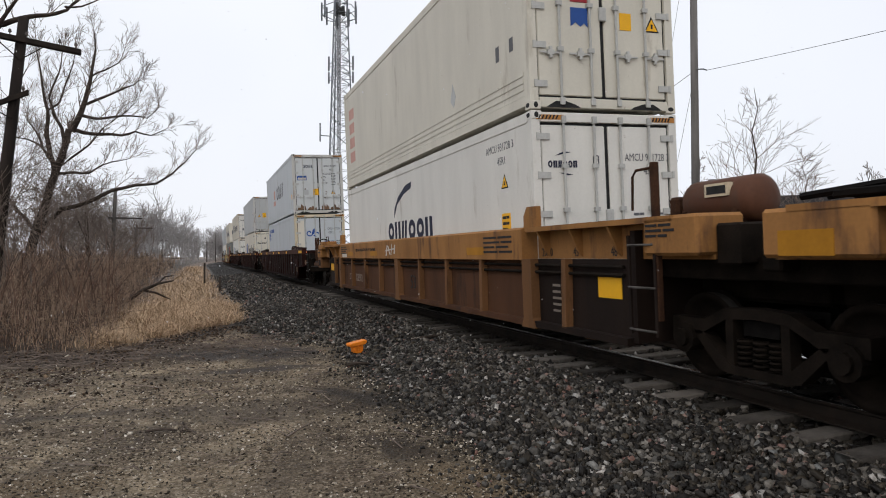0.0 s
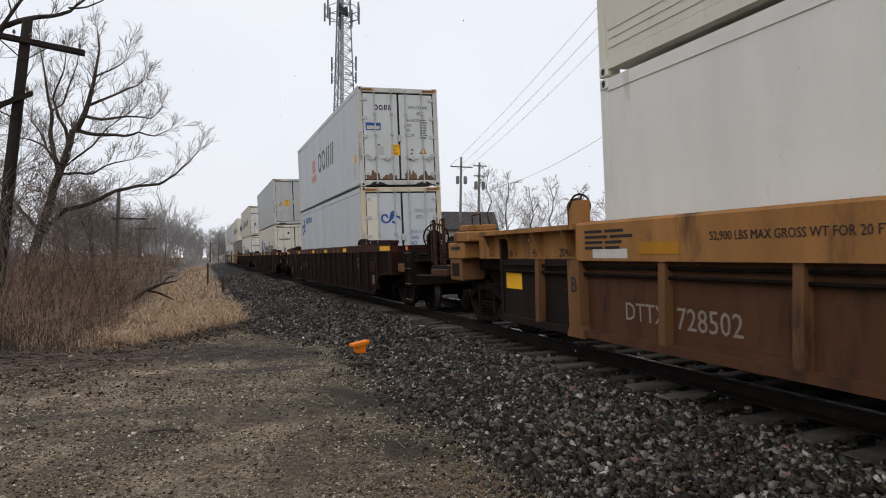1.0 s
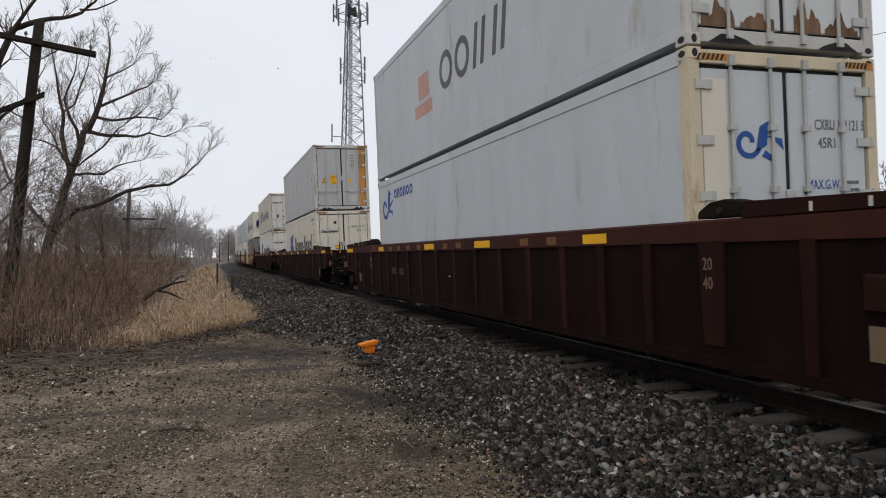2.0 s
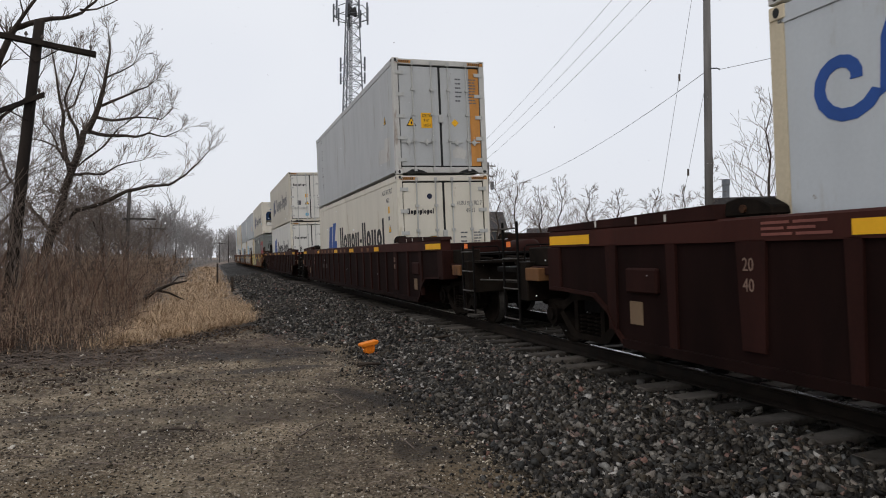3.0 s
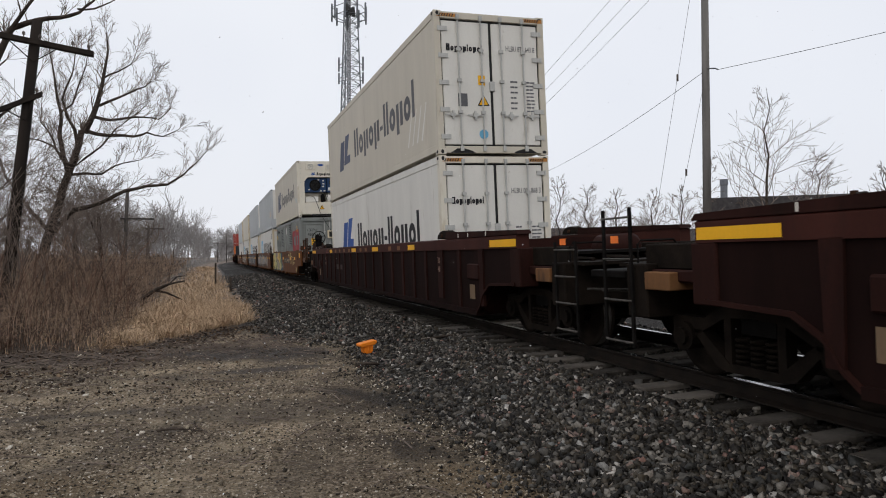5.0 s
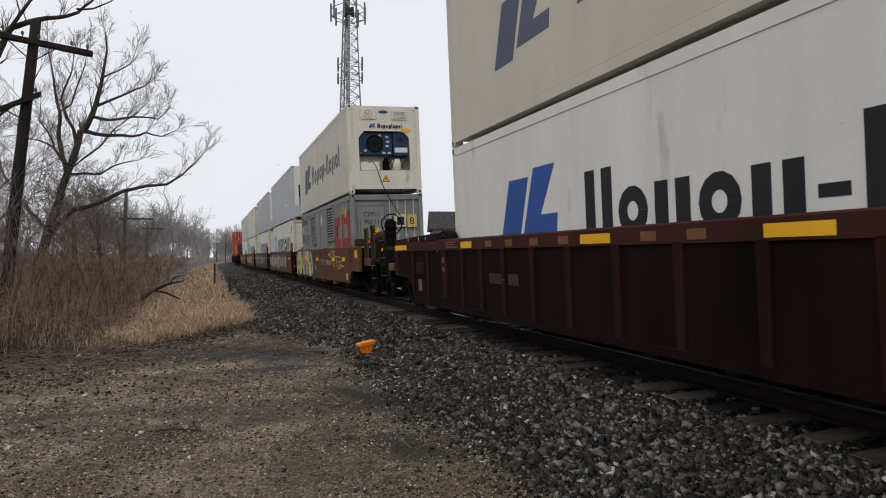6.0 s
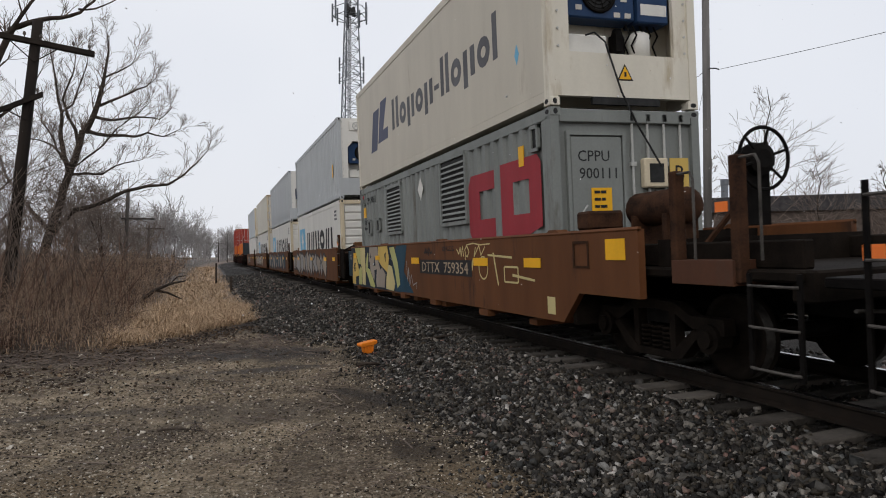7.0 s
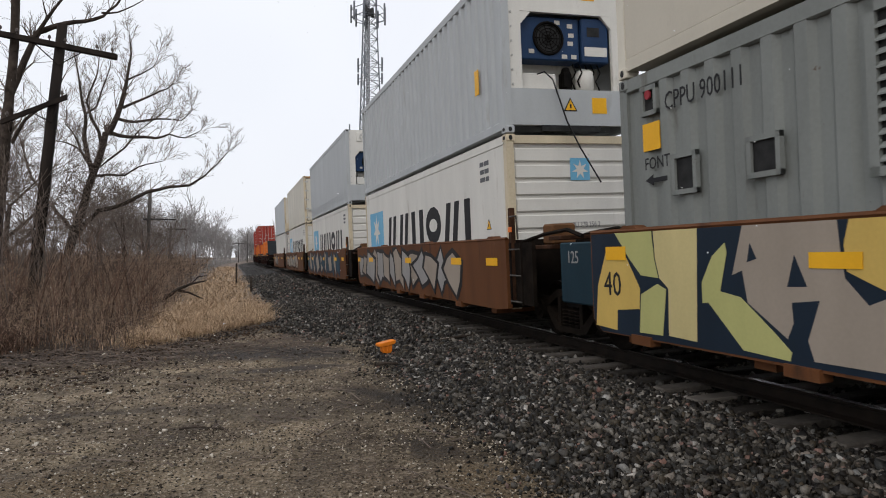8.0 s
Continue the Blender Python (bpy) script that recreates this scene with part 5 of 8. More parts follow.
def tan_car(u0, detail=True):
    """The tan unit whose middle stands at u0; its leading end shares a truck, its rear end has a coupler."""
    ob = tagged(new("well_car"), "weathered tan well car with heavy side posts and stencilled numbers", "rail car", "well cars of the train")
    near, far = -6.3, 6.4
    for s in (-1, 1):
        tan_side(ob, s * 1.5, s, near, far)
    for e, y in ((-1, near - 2.2), (1, far + 2.2)):
        part("bulkhead", boxes((-1.4, 1.4, *sorted((y, y + e * 0.08)), 0.33, 1.5)), END_DARK, ob)
        part("end_deck", bevelled(boxes((-1.1, 1.1, *sorted((y, y + e * 1.6)), 1.0, 1.22)), 0.015), SHADED_GRIME, ob)
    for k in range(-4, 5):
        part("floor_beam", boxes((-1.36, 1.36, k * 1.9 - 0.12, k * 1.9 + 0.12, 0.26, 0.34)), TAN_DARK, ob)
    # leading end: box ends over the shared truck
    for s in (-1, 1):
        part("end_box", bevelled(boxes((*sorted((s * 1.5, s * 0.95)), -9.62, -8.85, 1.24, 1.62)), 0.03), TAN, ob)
    part("articulation", bevelled(boxes((-0.55, 0.55, -10.3, -8.5, 0.75, 1.3)), 0.04), SHADED_GRIME, ob)
    part("cross_beam", bevelled(boxes((-1.3, 1.3, -9.9, -9.62, 1.15, 1.52)), 0.02), SHADED_GRIME, ob)
    for x in (-1.44,):
        post = part("grab_post", bevelled(boxes((x - 0.04, x + 0.03, -9.03, -8.96, 0.6, 2.15)), 0.01), RUST, ob)
        loop = bmesh.new()
        tube(loop, [(x, -8.95, 2.1), (x, -8.7, 2.1), (x, -8.64, 2.04), (x, -8.62, 1.7)], 0.015, 6)
        part("grab_rail", loop, RUST, post)
    ladder(ob, -1.47, -9.0, 0.45, 1.45, 0.42, 3, END_DARK)
    tank = bmesh.new()
    tube(tank, [(-0.52, -9.47, 1.76), (-0.52, -9.44, 1.76), (-0.52, -9.39, 1.76), (-0.52, -8.55, 1.76), (-0.52, -8.50, 1.76), (-0.52, -8.46, 1.76)], [0.10, 0.19, 0.235, 0.235, 0.19, 0.10], 18)
    tk = part("air_reservoir", tank, TANK_BROWN, ob, "rusty brown air reservoir", smooth=True)
    part("tank_label", boxes((-0.768, -0.70, -9.22, -8.9, 1.80, 1.93)), CREAM_STEEL, tk, "cream-bordered dark plate")
    part("plate_face", boxes((-0.772, -0.70, -9.19, -8.93, 1.825, 1.905)), RUBBER, tk)
    part("tank_bracket", boxes((-0.74, -0.3, -9.3, -9.22, 1.2, 1.7), (-0.74, -0.3, -8.6, -8.52, 1.2, 1.7)), RUST, tk)
    part("valve", bevelled(boxes((-0.7, -0.5, -8.4, -8.25, 1.6, 1.85)), 0.03), RUST, ob)
    add_truck(ob, -9.82)
    if not detail:
        lead_rear(ob)
        return ride(ob, u0)
    # rear end: platform, ladder, brake wheel and coupler
    part("end_sill", bevelled(boxes((-1.46, 1.46, 10.0, 10.76, 1.2, 1.48)), 0.02), TAN, ob)
    part("end_plate", bevelled(boxes((-1.44, -1.0, 10.2, 10.74, 0.82, 1.2)), 0.02), TAN_POST, ob)
    part("card_frame", boxes((-1.45, -1.43, 10.3, 10.62, 0.9, 1.12)), END_DARK, ob)
    for x0, x1 in ((-1.48, -0.85), (0.85, 1.48)):
        part("upper_step", bevelled(boxes((x0, x1, 9.75, 10.42, 1.48, 1.66)), 0.025), TAN, ob)
        part("top_step", bevelled(boxes((x0 + 0.05, x1 - 0.05, 9.85, 10.25, 1.66, 1.77)), 0.02), TAN, ob)
    top_loop = bmesh.new()
    tube(top_loop, [(-1.2, 10.2, 1.76), (-1.2, 10.2, 1.94), (-1.2, 9.85, 1.94), (-1.2, 9.85, 1.76)], 0.014, 6)
    part("grab_rail", top_loop, RUST, ob)
    mark("small_print", bars(10.6, 10.15, 1.36, 1, 0.1, 0.05, rng), "side", -1.462, BLACK_INK, ob)
    part("rear_deck", boxes((-1.35, 1.35, 10.76, 12.05, 1.0, 1.06)), END_DARK, ob)
    part("deck_step", bevelled(boxes((-1.42, -0.95, 11.0, 11.9, 0.88, 1.0)), 0.015), TAN_DARK, ob)
    for y in (11.42, 11.95):
        p_ = part("corner_stanchion", bevelled(boxes((-1.33, -1.27, y - 0.03, y + 0.03, 1.0, 1.96)), 0.01), RUST, ob)
        loop = bmesh.new()
        tube(loop, [(-1.3, y, 1.94), (-1.3, y + 0.16, 1.94), (-1.3, y + 0.2, 1.89), (-1.3, y + 0.2, 1.1)], 0.012, 6)
        part("grab_rail", loop, RUST, p_)
    for x in (-0.9, -0.45, 0.2):
        pipe = bmesh.new()
        tube(pipe, [(x, 10.8, 1.14), (x + 0.1, 11.4, 1.2), (x, 12.0, 1.12)], 0.03, 6)
        part("brake_pipe", pipe, SHADED_GRIME, ob)
    hand_brake(ob, 1.1, 10.45, 2.08, TAN_DARK, 0.22)
    coupler(ob, 8.7, 12.35, TAN_DARK)
    add_truck(ob, 10.0)
    if detail:
        part("sign", boxes((-1.388, -1.378, -8.3, -7.85, 0.77, 1.0)), YELLOW, ob, "yellow square")
        part("sign", boxes((-1.388, -1.378, 8.0, 8.5, 0.77, 1.0)), YELLOW, ob)
        reflectors(ob, [(-4.9, -4.2), (1.7, 2.4), (4.5, 5.1)], 1.26, 1.38, -1.5, OCHRE)
        writing("DTTX", 0.19, 5.55, 0.56, "side", -1.384, GREY_STENCIL, ob, stretch=0.95)
        writing("728502", 0.21, 4.72, 0.54, "side", -1.384, GREY_STENCIL, ob, stretch=0.95)
        part("number_panel", boxes((-1.383, -1.378, 3.4, 5.75, 0.45, 0.85)), TAN_DARK, ob)
        writing("53", 0.28, -0.62, 0.56, "side", -1.384, BLACK_INK, ob)
        writing("52,900 LBS MAX GROSS WT FOR 20 FT CONTAINER", 0.075, 4.1, 1.38, "side", -1.502, BLACK_INK, ob, stretch=0.9)
        writing("B", 0.18, 6.46, 0.82, "side", -1.503, BLACK_INK, ob)
        for i, s_ in enumerate(("20/40", "45", "48", "53")):
            writing(s_, 0.11, near - 0.1 - i * 0.8, 1.23, "side", -1.302, BLACK_INK, ob, stretch=0.8)
            writing(s_, 0.11, far + 0.65 + i * 0.75, 1.23, "side", -1.302, BLACK_INK, ob, stretch=0.8)
        mark("small_print", bars(-6.8, -7.3, 0.85, 5, 0.08, 0.03, rng), "side", -1.382, GREY_STENCIL, ob)
        mark("small_print", bars(-4.9, -5.9, 1.50, 4, 0.07, 0.03, rng), "side", -1.502, BLACK_INK, ob)
        mark("small_print", bars(6.1, 5.2, 1.50, 4, 0.06, 0.03, rng), "side", -1.502, BLACK_INK, ob)
        mark("scrawl", [[(0.9, 1.26), (0.8, 1.26), (0.7, 1.5), (0.75, 1.5)], [(0.7, 1.48), (0.65, 1.5), (0.5, 1.3), (0.55, 1.28)], [(0.45, 1.28), (0.4, 1.28), (0.3, 1.52), (0.35, 1.52)], [(0.2, 1.3), (0.1, 1.3), (0.05, 1.5), (0.12, 1.5)], [(0.9, 1.36), (0.1, 1.40), (0.1, 1.43), (0.9, 1.39)]], "side", -1.502, WHITE_INK, ob, "chalky scrawl", thick=0.002)
        part("worn_plate", boxes((-1.503, -1.499, 5.3, 5.95, 1.22, 1.32)), WHITE_INK, ob)
        mark("small_print", bars(-8.9, -9.35, 1.52, 3, 0.05, 0.025, rng), "side", -1.503, BLACK_INK, ob)
    return ride(ob, u0)


tan_car(14.43)
lead = tan_car(-5.55, False)


# ---------------------------------------------------------------- brown articulated units
def blob(rnd, a, b, ra, rb, n=9):
    return [(a + ra * rnd.uniform(0.75, 1.2) * math.cos(k * math.tau / n), b + rb * rnd.uniform(0.75, 1.2) * math.sin(k * math.tau / n)) for k in range(n)]


def brown_unit(mid, first, label, graffiti):
    ob = tagged(new("well_car"), label, "rail car", "well cars of the train")
    near, far = (-8.35, 6.4) if first else (-6.55, 6.4)
    slant = -6.75 if first else -6.1
    for s in (-1, 1):
        sheet = bmesh.new()
        if first:
            low = [(slant, 0.42), (6.2, 0.36), (far, 0.5), (far, 1.52), (near, 1.52), (near, 0.80), (slant - 0.4, 0.80)]
        else:
            low = [(slant, 0.38), (6.2, 0.36), (far, 0.5), (far, 1.52), (near, 1.52), (near, 0.42)]
        prism(sheet, low, "x", *sorted((s * 1.5, s * 1.42)))
        part("side_sheet", sheet, BROWN, ob)
        lip = bmesh.new()
        tube(lip, [(s * 1.48, near, 1.52), (s * 1.48, far, 1.52)], 0.03, 6)
        part("top_lip", lip, BROWN, ob)
        for y in (-4.2, -1.6, 0.6, 3.3, 5.4):
            part("bottom_bracket", boxes((*sorted((s * 1.53, s * 1.40)), y - 0.17, y + 0.17, 0.30, 0.40)), BROWN, ob)
        for y in (slant + 0.2, -2.0, 2.5, 5.6):
            lug = bmesh.new()
            prism(lug, [(y - 0.2, 1.52), (y + 0.2, 1.52), (y + 0.1, 1.575), (y - 0.08, 1.575)], "x", *sorted((s * 1.5, s * 1.35)))
            part("container_lug", lug, BROWN, ob)
    for e, y in ((-1, slant - 0.1), (1, far - 0.1)):
        part("bulkhead", boxes((-1.42, 1.42, *sorted((y, y + e * 0.08)), 0.4, 1.5)), SHADED_GRIME, ob)
    for k in range(-3, 4):
        part("floor_beam", boxes((-1.4, 1.4, k * 1.9 - 0.12, k * 1.9 + 0.12, 0.28, 0.36)), BROWN, ob)
    # rear articulation and truck
    part("articulation", bevelled(boxes((-0.5, 0.5, far - 0.1, 8.3, 0.75, 1.2)), 0.04), SHADED_GRIME, ob)
    part("end_bolster", bevelled(boxes((-1.4, 1.4, far, far + (1.0 if first else 0.5), 0.62, 1.42)), 0.02), DARK_TEAL if first else SHADED_GRIME, ob)
    if first:
        writing("125", 0.16, far + 0.8, 1.15, "side", -1.402, GRAF_SILVER, ob, stretch=0.9)
    add_truck(ob, 7.79)
    for x in (-1.4, 1.36) if not first else ():
        p = part("grab_post", bevelled(boxes((x - 0.05, x + 0.03, near - 0.12, near - 0.02, 0.55, 2.0)), 0.01), RUST, ob)
        loop = bmesh.new()
        tube(loop, [(x - 0.05, near - 0.1, 1.86), (x - 0.08, near - 0.4, 1.86), (x - 0.08, near - 0.44, 1.5)], 0.014, 6)
        part("grab_rail", loop, RUNG, p)
    if not first:
        ladder(ob, -1.46, near - 0.5, 0.5, 1.45, 0.4, 3, SHADED_GRIME)
        part("front_sheet", boxes((-1.40, -1.34, near - 0.75, near, 0.5, 1.45)), SHADED_GRIME, ob)
        part("front_deck", bevelled(boxes((-1.34, 1.34, near - 1.25, near, 1.34, 1.40)), 0.01), RUST, ob)
        part("crossover_step", bevelled(boxes((-1.3, -0.2, near - 1.5, near - 1.1, 1.46, 1.52)), 0.01), RUST, ob)
        part("control_box", bevelled(boxes((-0.95, -0.55, near - 0.55, near - 0.2, 1.40, 1.72)), 0.03), TAN_POST, ob, "dirty tan control box")
        for x in (-1.2, -0.4, 0.5):
            p = bmesh.new()
            tube(p, [(x, near, 1.46), (x + 0.1, near - 0.6, 1.56), (x + 0.05, near - 1.4, 1.60), (x, near - 1.9, 1.5)], 0.03, 6)
            part("brake_pipe", p, SHADED_GRIME, ob)
        part("tag", boxes((-1.462, -1.452, near - 0.16, near - 0.04, 1.62, 1.70)), ORANGE_TAG, ob, "orange tag")
    reflectors(ob, [(-0.15, -0.7), (-3.8, -4.4), (-6.2, -5.7)] + ([] if first else [(3.8, 4.4), (5.9, 6.3)]), 1.09, 1.22, -1.508)
    if first:
        part("end_deck", bevelled(boxes((-1.35, 1.35, -10.2, slant, 1.02, 1.12)), 0.02), SHADED_GRIME, ob)
        for x in (-1.2, 1.08):
            part("deck_beam", bevelled(boxes((x, x + 0.12, -10.1, slant, 1.12, 1.36)), 0.015), SHADED_GRIME, ob)
        part("end_sill", bevelled(boxes((-1.3, 1.3, -10.3, -10.05, 0.86, 1.12)), 0.02), SHADED_GRIME, ob)
        part("sign", boxes((-1.506, -1.499, -8.12, -7.75, 1.2, 1.43)), YELLOW, ob, "yellow square")
        part("card_holder", boxes((-1.512, -1.499, -7.4, -7.37, 1.1, 1.42), (-1.512, -1.499, -7.08, -7.05, 1.1, 1.42), (-1.512, -1.499, -7.37, -7.08, 1.1, 1.13), (-1.512, -1.499, -7.37, -7.08, 1.39, 1.42)), RUST, ob)
        part("number_panel", boxes((-1.505, -1.499, -3.7, -0.75, 0.90, 1.18)), BLACK_INK, ob)
        writing("DTTX  759354", 0.20, -0.88, 0.94, "side", -1.507, TAN_STENCIL, ob, stretch=1.5)
        for y, z in ((-9.6, 2.1), (-8.8, 2.05)):
            p = part("deck_post", bevelled(boxes((-1.42, -1.3, y - 0.05, y + 0.05, 1.0, z)), 0.012), RUST, ob)
            loop = bmesh.new()
            tube(loop, [(-1.38, y, z - 0.03), (-1.38, y - 0.22, z - 0.03), (-1.38, y - 0.26, z - 0.1), (-1.38, y - 0.26, 1.2)], 0.014, 6)
            part("grab_rail", loop, RUNG, p)
        part("tag", boxes((-1.437, -1.428, -9.55, -9.4, 1.62, 1.71)), ORANGE_TAG, ob, "orange tag")
        part("tag", boxes((-0.9, -0.7, -10.40, -10.36, 1.18, 1.3)), ORANGE_TAG, ob)
        tank = bmesh.new()
        tube(tank, [(-0.5, -8.0, 1.78), (-0.5, -7.95, 1.78), (-0.5, -7.9, 1.78), (-0.5, -7.0, 1.78), (-0.5, -6.93, 1.78)], [0.08, 0.18, 0.21, 0.21, 0.1], 16)
        tk = part("air_reservoir", tank, RUST, ob, "rusty brown air reservoir", smooth=True)
        part("tank_bracket", boxes((-0.72, -0.28, -7.8, -7.72, 1.1, 1.7), (-0.72, -0.28, -7.2, -7.12, 1.1, 1.7)), RUST, tk)
        part("cross_beam", boxes((-1.3, 1.3, -8.6, -8.4, 1.12, 1.4)), SHADED_GRIME, ob)
        part("valve_box", bevelled(boxes((-1.3, -0.8, -7.1, -6.8, 1.55, 1.78)), 0.03), RUST, ob)
        part("step_plate", boxes((-1.45, -1.05, -9.6, -8.8, 0.98, 1.20)), TANK_BROWN, ob)
        hand_brake(ob, -0.72, -9.25, 2.12, BLACK_STEEL, 0.29)
        brace = bmesh.new()
        tube(brace, [(-0.7, -9.1, 1.9), (-1.0, -8.6, 1.2)], 0.03, 6)
        part("brace", brace, RUST, ob)
        ladder(ob, -1.46, -10.3, 0.28, 1.1, 0.5, 3, BLACK_STEEL)
        coupler(ob, -6.8, -10.45)
        add_truck(ob, -7.98)
    graffiti(ob)
    return ride(ob, mid)


TAN_STENCIL = paint("worn_tan_stencil", (0.40, 0.31, 0.21), 0.3, 0.7, 0.0)
DARK_TEAL = paint("dark_teal_spray", (0.010, 0.030, 0.044), 0.3, 0.6, 0.05, stain=(0.02, 0.018, 0.016), stain_at=0.58)


def line(pts, w):
    """Short strokes of width w from point to point, as outlines."""
    out = []
    for (a, b), (c, d) in zip(pts, pts[1:]):
        k = w / 2 / max(math.hypot(c - a, d - b), 1e-6)
        u, v = (d - b) * k, (a - c) * k
        out.append([(a + u, b + v), (c + u, d + v), (c - u, d - v), (a - u, b - v)])
    return out


def letters_first(ob):
    """Big angular shapes in cream, taupe and navy over the rear half of the side."""
    P = -1.502
    mark("graffiti_ground", [[(0.8, 0.42), (6.2, 0.37), (6.38, 0.5), (6.38, 1.5), (1.3, 1.5), (0.7, 1.1)]], "side", P, GRAF_NAVY, ob, "dark blue graffiti ground", thick=0.001)
    mark("graffiti_edge", [[(-0.2, 0.45), (1.3, 0.42), (1.5, 1.0), (1.1, 1.5), (0.2, 1.5), (0.5, 0.9)]], "side", P - 0.001, GRAF_TEAL, ob, thick=0.002)
    P2 = P - 0.002
    mark("graffiti", [[(6.03, 1.35), (6.26, 0.9), (6.33, 0.43), (5.88, 0.41), (5.86, 0.64), (5.43, 0.68), (5.41, 0.9), (5.64, 1.22)]], "side", P2, GRAF_YELLOW, ob, "ochre graffiti shape", thick=0.003)
    mark("graffiti", [[(5.86, 1.5), (5.17, 1.5), (5.14, 1.22), (5.08, 1.02), (5.38, 1.04), (5.59, 1.22)]], "side", P2, GRAF_GREEN, ob, "pale green graffiti shape", thick=0.003)
    mark("graffiti", [[(5.39, 0.84), (5.1, 0.96), (4.96, 0.91), (5.04, 0.44), (5.44, 0.43)]], "side", P2, GRAF_GREEN, ob, thick=0.003)
    mark("graffiti", [[(5.14, 1.5), (4.46, 1.5), (4.52, 0.44), (4.94, 0.45), (4.92, 0.92), (5.06, 1.02), (5.12, 1.22)]], "side", P2, GRAF_CREAM, ob, "cream graffiti block", thick=0.003)
    mark("graffiti", [[(4.42, 1.0), (4.27, 1.24), (4.1, 1.36), (4.08, 1.27), (4.18, 0.93), (3.93, 0.89), (3.6, 0.65), (3.4, 0.49), (3.42, 0.42), (3.92, 0.44), (4.34, 0.82), (4.42, 0.81)]], "side", P2, GRAF_GREEN, ob, thick=0.003)
    mark("graffiti", [[(3.88, 1.5), (2.95, 1.5), (2.93, 1.26), (2.9, 1.08), (2.72, 0.9), (2.55, 0.97), (2.2, 0.8), (2.35, 0.46), (3.19, 0.45), (3.45, 0.6), (3.85, 0.85), (3.9, 1.12), (4.02, 1.08)]], "side", P2, GRAF_TAUPE, ob, "taupe graffiti shape", thick=0.003)
    mark("graffiti", [[(2.85, 1.5), (1.95, 1.5), (1.8, 1.2), (2.0, 0.85), (2.6, 1.01), (2.88, 1.13), (2.9, 1.32)]], "side", P2, GRAF_YELLOW, ob, thick=0.003)
    mark("graffiti", [[(2.1, 0.75), (1.85, 1.05), (1.55, 1.0), (1.3, 0.6), (1.45, 0.42), (2.2, 0.44)]], "side", P2, GRAF_CREAM, ob, thick=0.003)
    mark("graffiti", [[(1.75, 1.46), (1.3, 1.48), (1.0, 1.1), (0.85, 0.6), (1.1, 0.5), (1.3, 0.95)]], "side", P2, GRAF_GREEN, ob, thick=0.003)
    for pts in ([(3.34, 1.25), (3.42, 1.0), (3.23, 1.01)], [(3.8, 1.35), (3.84, 1.19), (3.73, 1.22)], [(3.38, 0.88), (3.12, 0.91), (3.24, 0.6), (3.19, 0.45), (3.44, 0.58), (3.37, 0.72)], [(2.25, 1.3), (2.1, 1.35), (2.15, 1.1)]):
        mark("graffiti_gap", [pts], "side", P - 0.005, GRAF_NAVY, ob, thick=0.002)
    writing("40", 0.27, 6.12, 0.80, "side", P - 0.008, BLACK_INK, ob, stretch=0.95)
    rnd = random.Random(3)
    strokes = []
    for i in range(2):
        a, b = -3.2 - rnd.uniform(0, 0.9), rnd.uniform(1.2, 1.42)
        strokes.append([(a, b), (a - 0.04, b), (a - rnd.uniform(-0.2, 0.25), b - 0.22), (a - 0.04 + rnd.uniform(-0.1, 0.1), b - 0.2)])
    strokes += line([(-3.0, 1.38), (-3.1, 1.28), (-3.18, 1.4), (-3.22, 1.24), (-3.3, 1.42), (-3.34, 1.24)], 0.02) + line([(-3.45, 1.25), (-3.4, 1.36), (-3.5, 1.42), (-3.6, 1.33), (-3.52, 1.24), (-3.45, 1.25)], 0.022)
    strokes += line([(-3.5, 1.44), (-3.8, 1.46), (-4.1, 1.43), (-4.5, 1.44)], 0.02) + line([(-3.9, 1.4), (-3.82, 1.24), (-4.05, 1.42), (-4.12, 1.26), (-4.3, 1.4)], 0.02)
    strokes += line([(-4.2 + 0.18 * math.cos(k * 0.315), 1.06 + 0.18 * math.sin(k * 0.315)) for k in range(21)], 0.022)
    mark("scrawl", strokes, "side", P, GRAF_CREAM, ob, "chalky scrawl", thick=0.002)
    mark("scrawl", line([(-1.1, 1.3), (-1.16, 1.42), (-1.2, 1.28), (-1.28, 1.4), (-1.34, 1.26), (-1.4, 1.42), (-1.5, 1.3), (-1.6, 1.36)], 0.025) + line([(-1.05, 1.33), (-1.62, 1.31)], 0.015), "side", P, BLACK_INK, ob, "dark scrawl", thick=0.002)
    mark("scrawl", line([(0.25, 1.15), (0.2, 0.7), (0.1, 1.0), (0.05, 0.6), (-0.1, 0.85), (-0.2, 0.62), (-0.5, 0.7), (-0.45, 0.55)], 0.02), "side", P - 0.004, GRAF_SILVER, ob, "pale scrawl", thick=0.002)
    for a0, a1, z0, z1 in ((6.05, 5.65, 1.2, 1.35), (3.2, 2.75, 1.15, 1.27)):
        part("reflector", boxes((-1.514, -1.508, a1, a0, z0, z1)), YELLOW, ob)
    mark("scrawl", ring(-5.0, -5.5, 0.85, 1.1, 0.03) + [[(-4.6, 1.3), (-4.64, 1.3), (-4.8, 0.8), (-4.76, 0.8)], [(-4.4, 1.28), (-5.3, 1.24), (-5.3, 1.21), (-4.4, 1.25)], [(-5.3, 0.95), (-6.0, 0.9), (-6.0, 0.93), (-5.3, 0.99)]], "side", P, GRAF_CREAM, ob, thick=0.002)
    writing("GWG52G", 0.09, -2.2, 1.34, "side", P, BLACK_INK, ob, stretch=1.2)
    part("card", boxes((-1.506, -1.5, -6.55, -6.35, 0.5, 0.72)), GRAF_CREAM, ob)


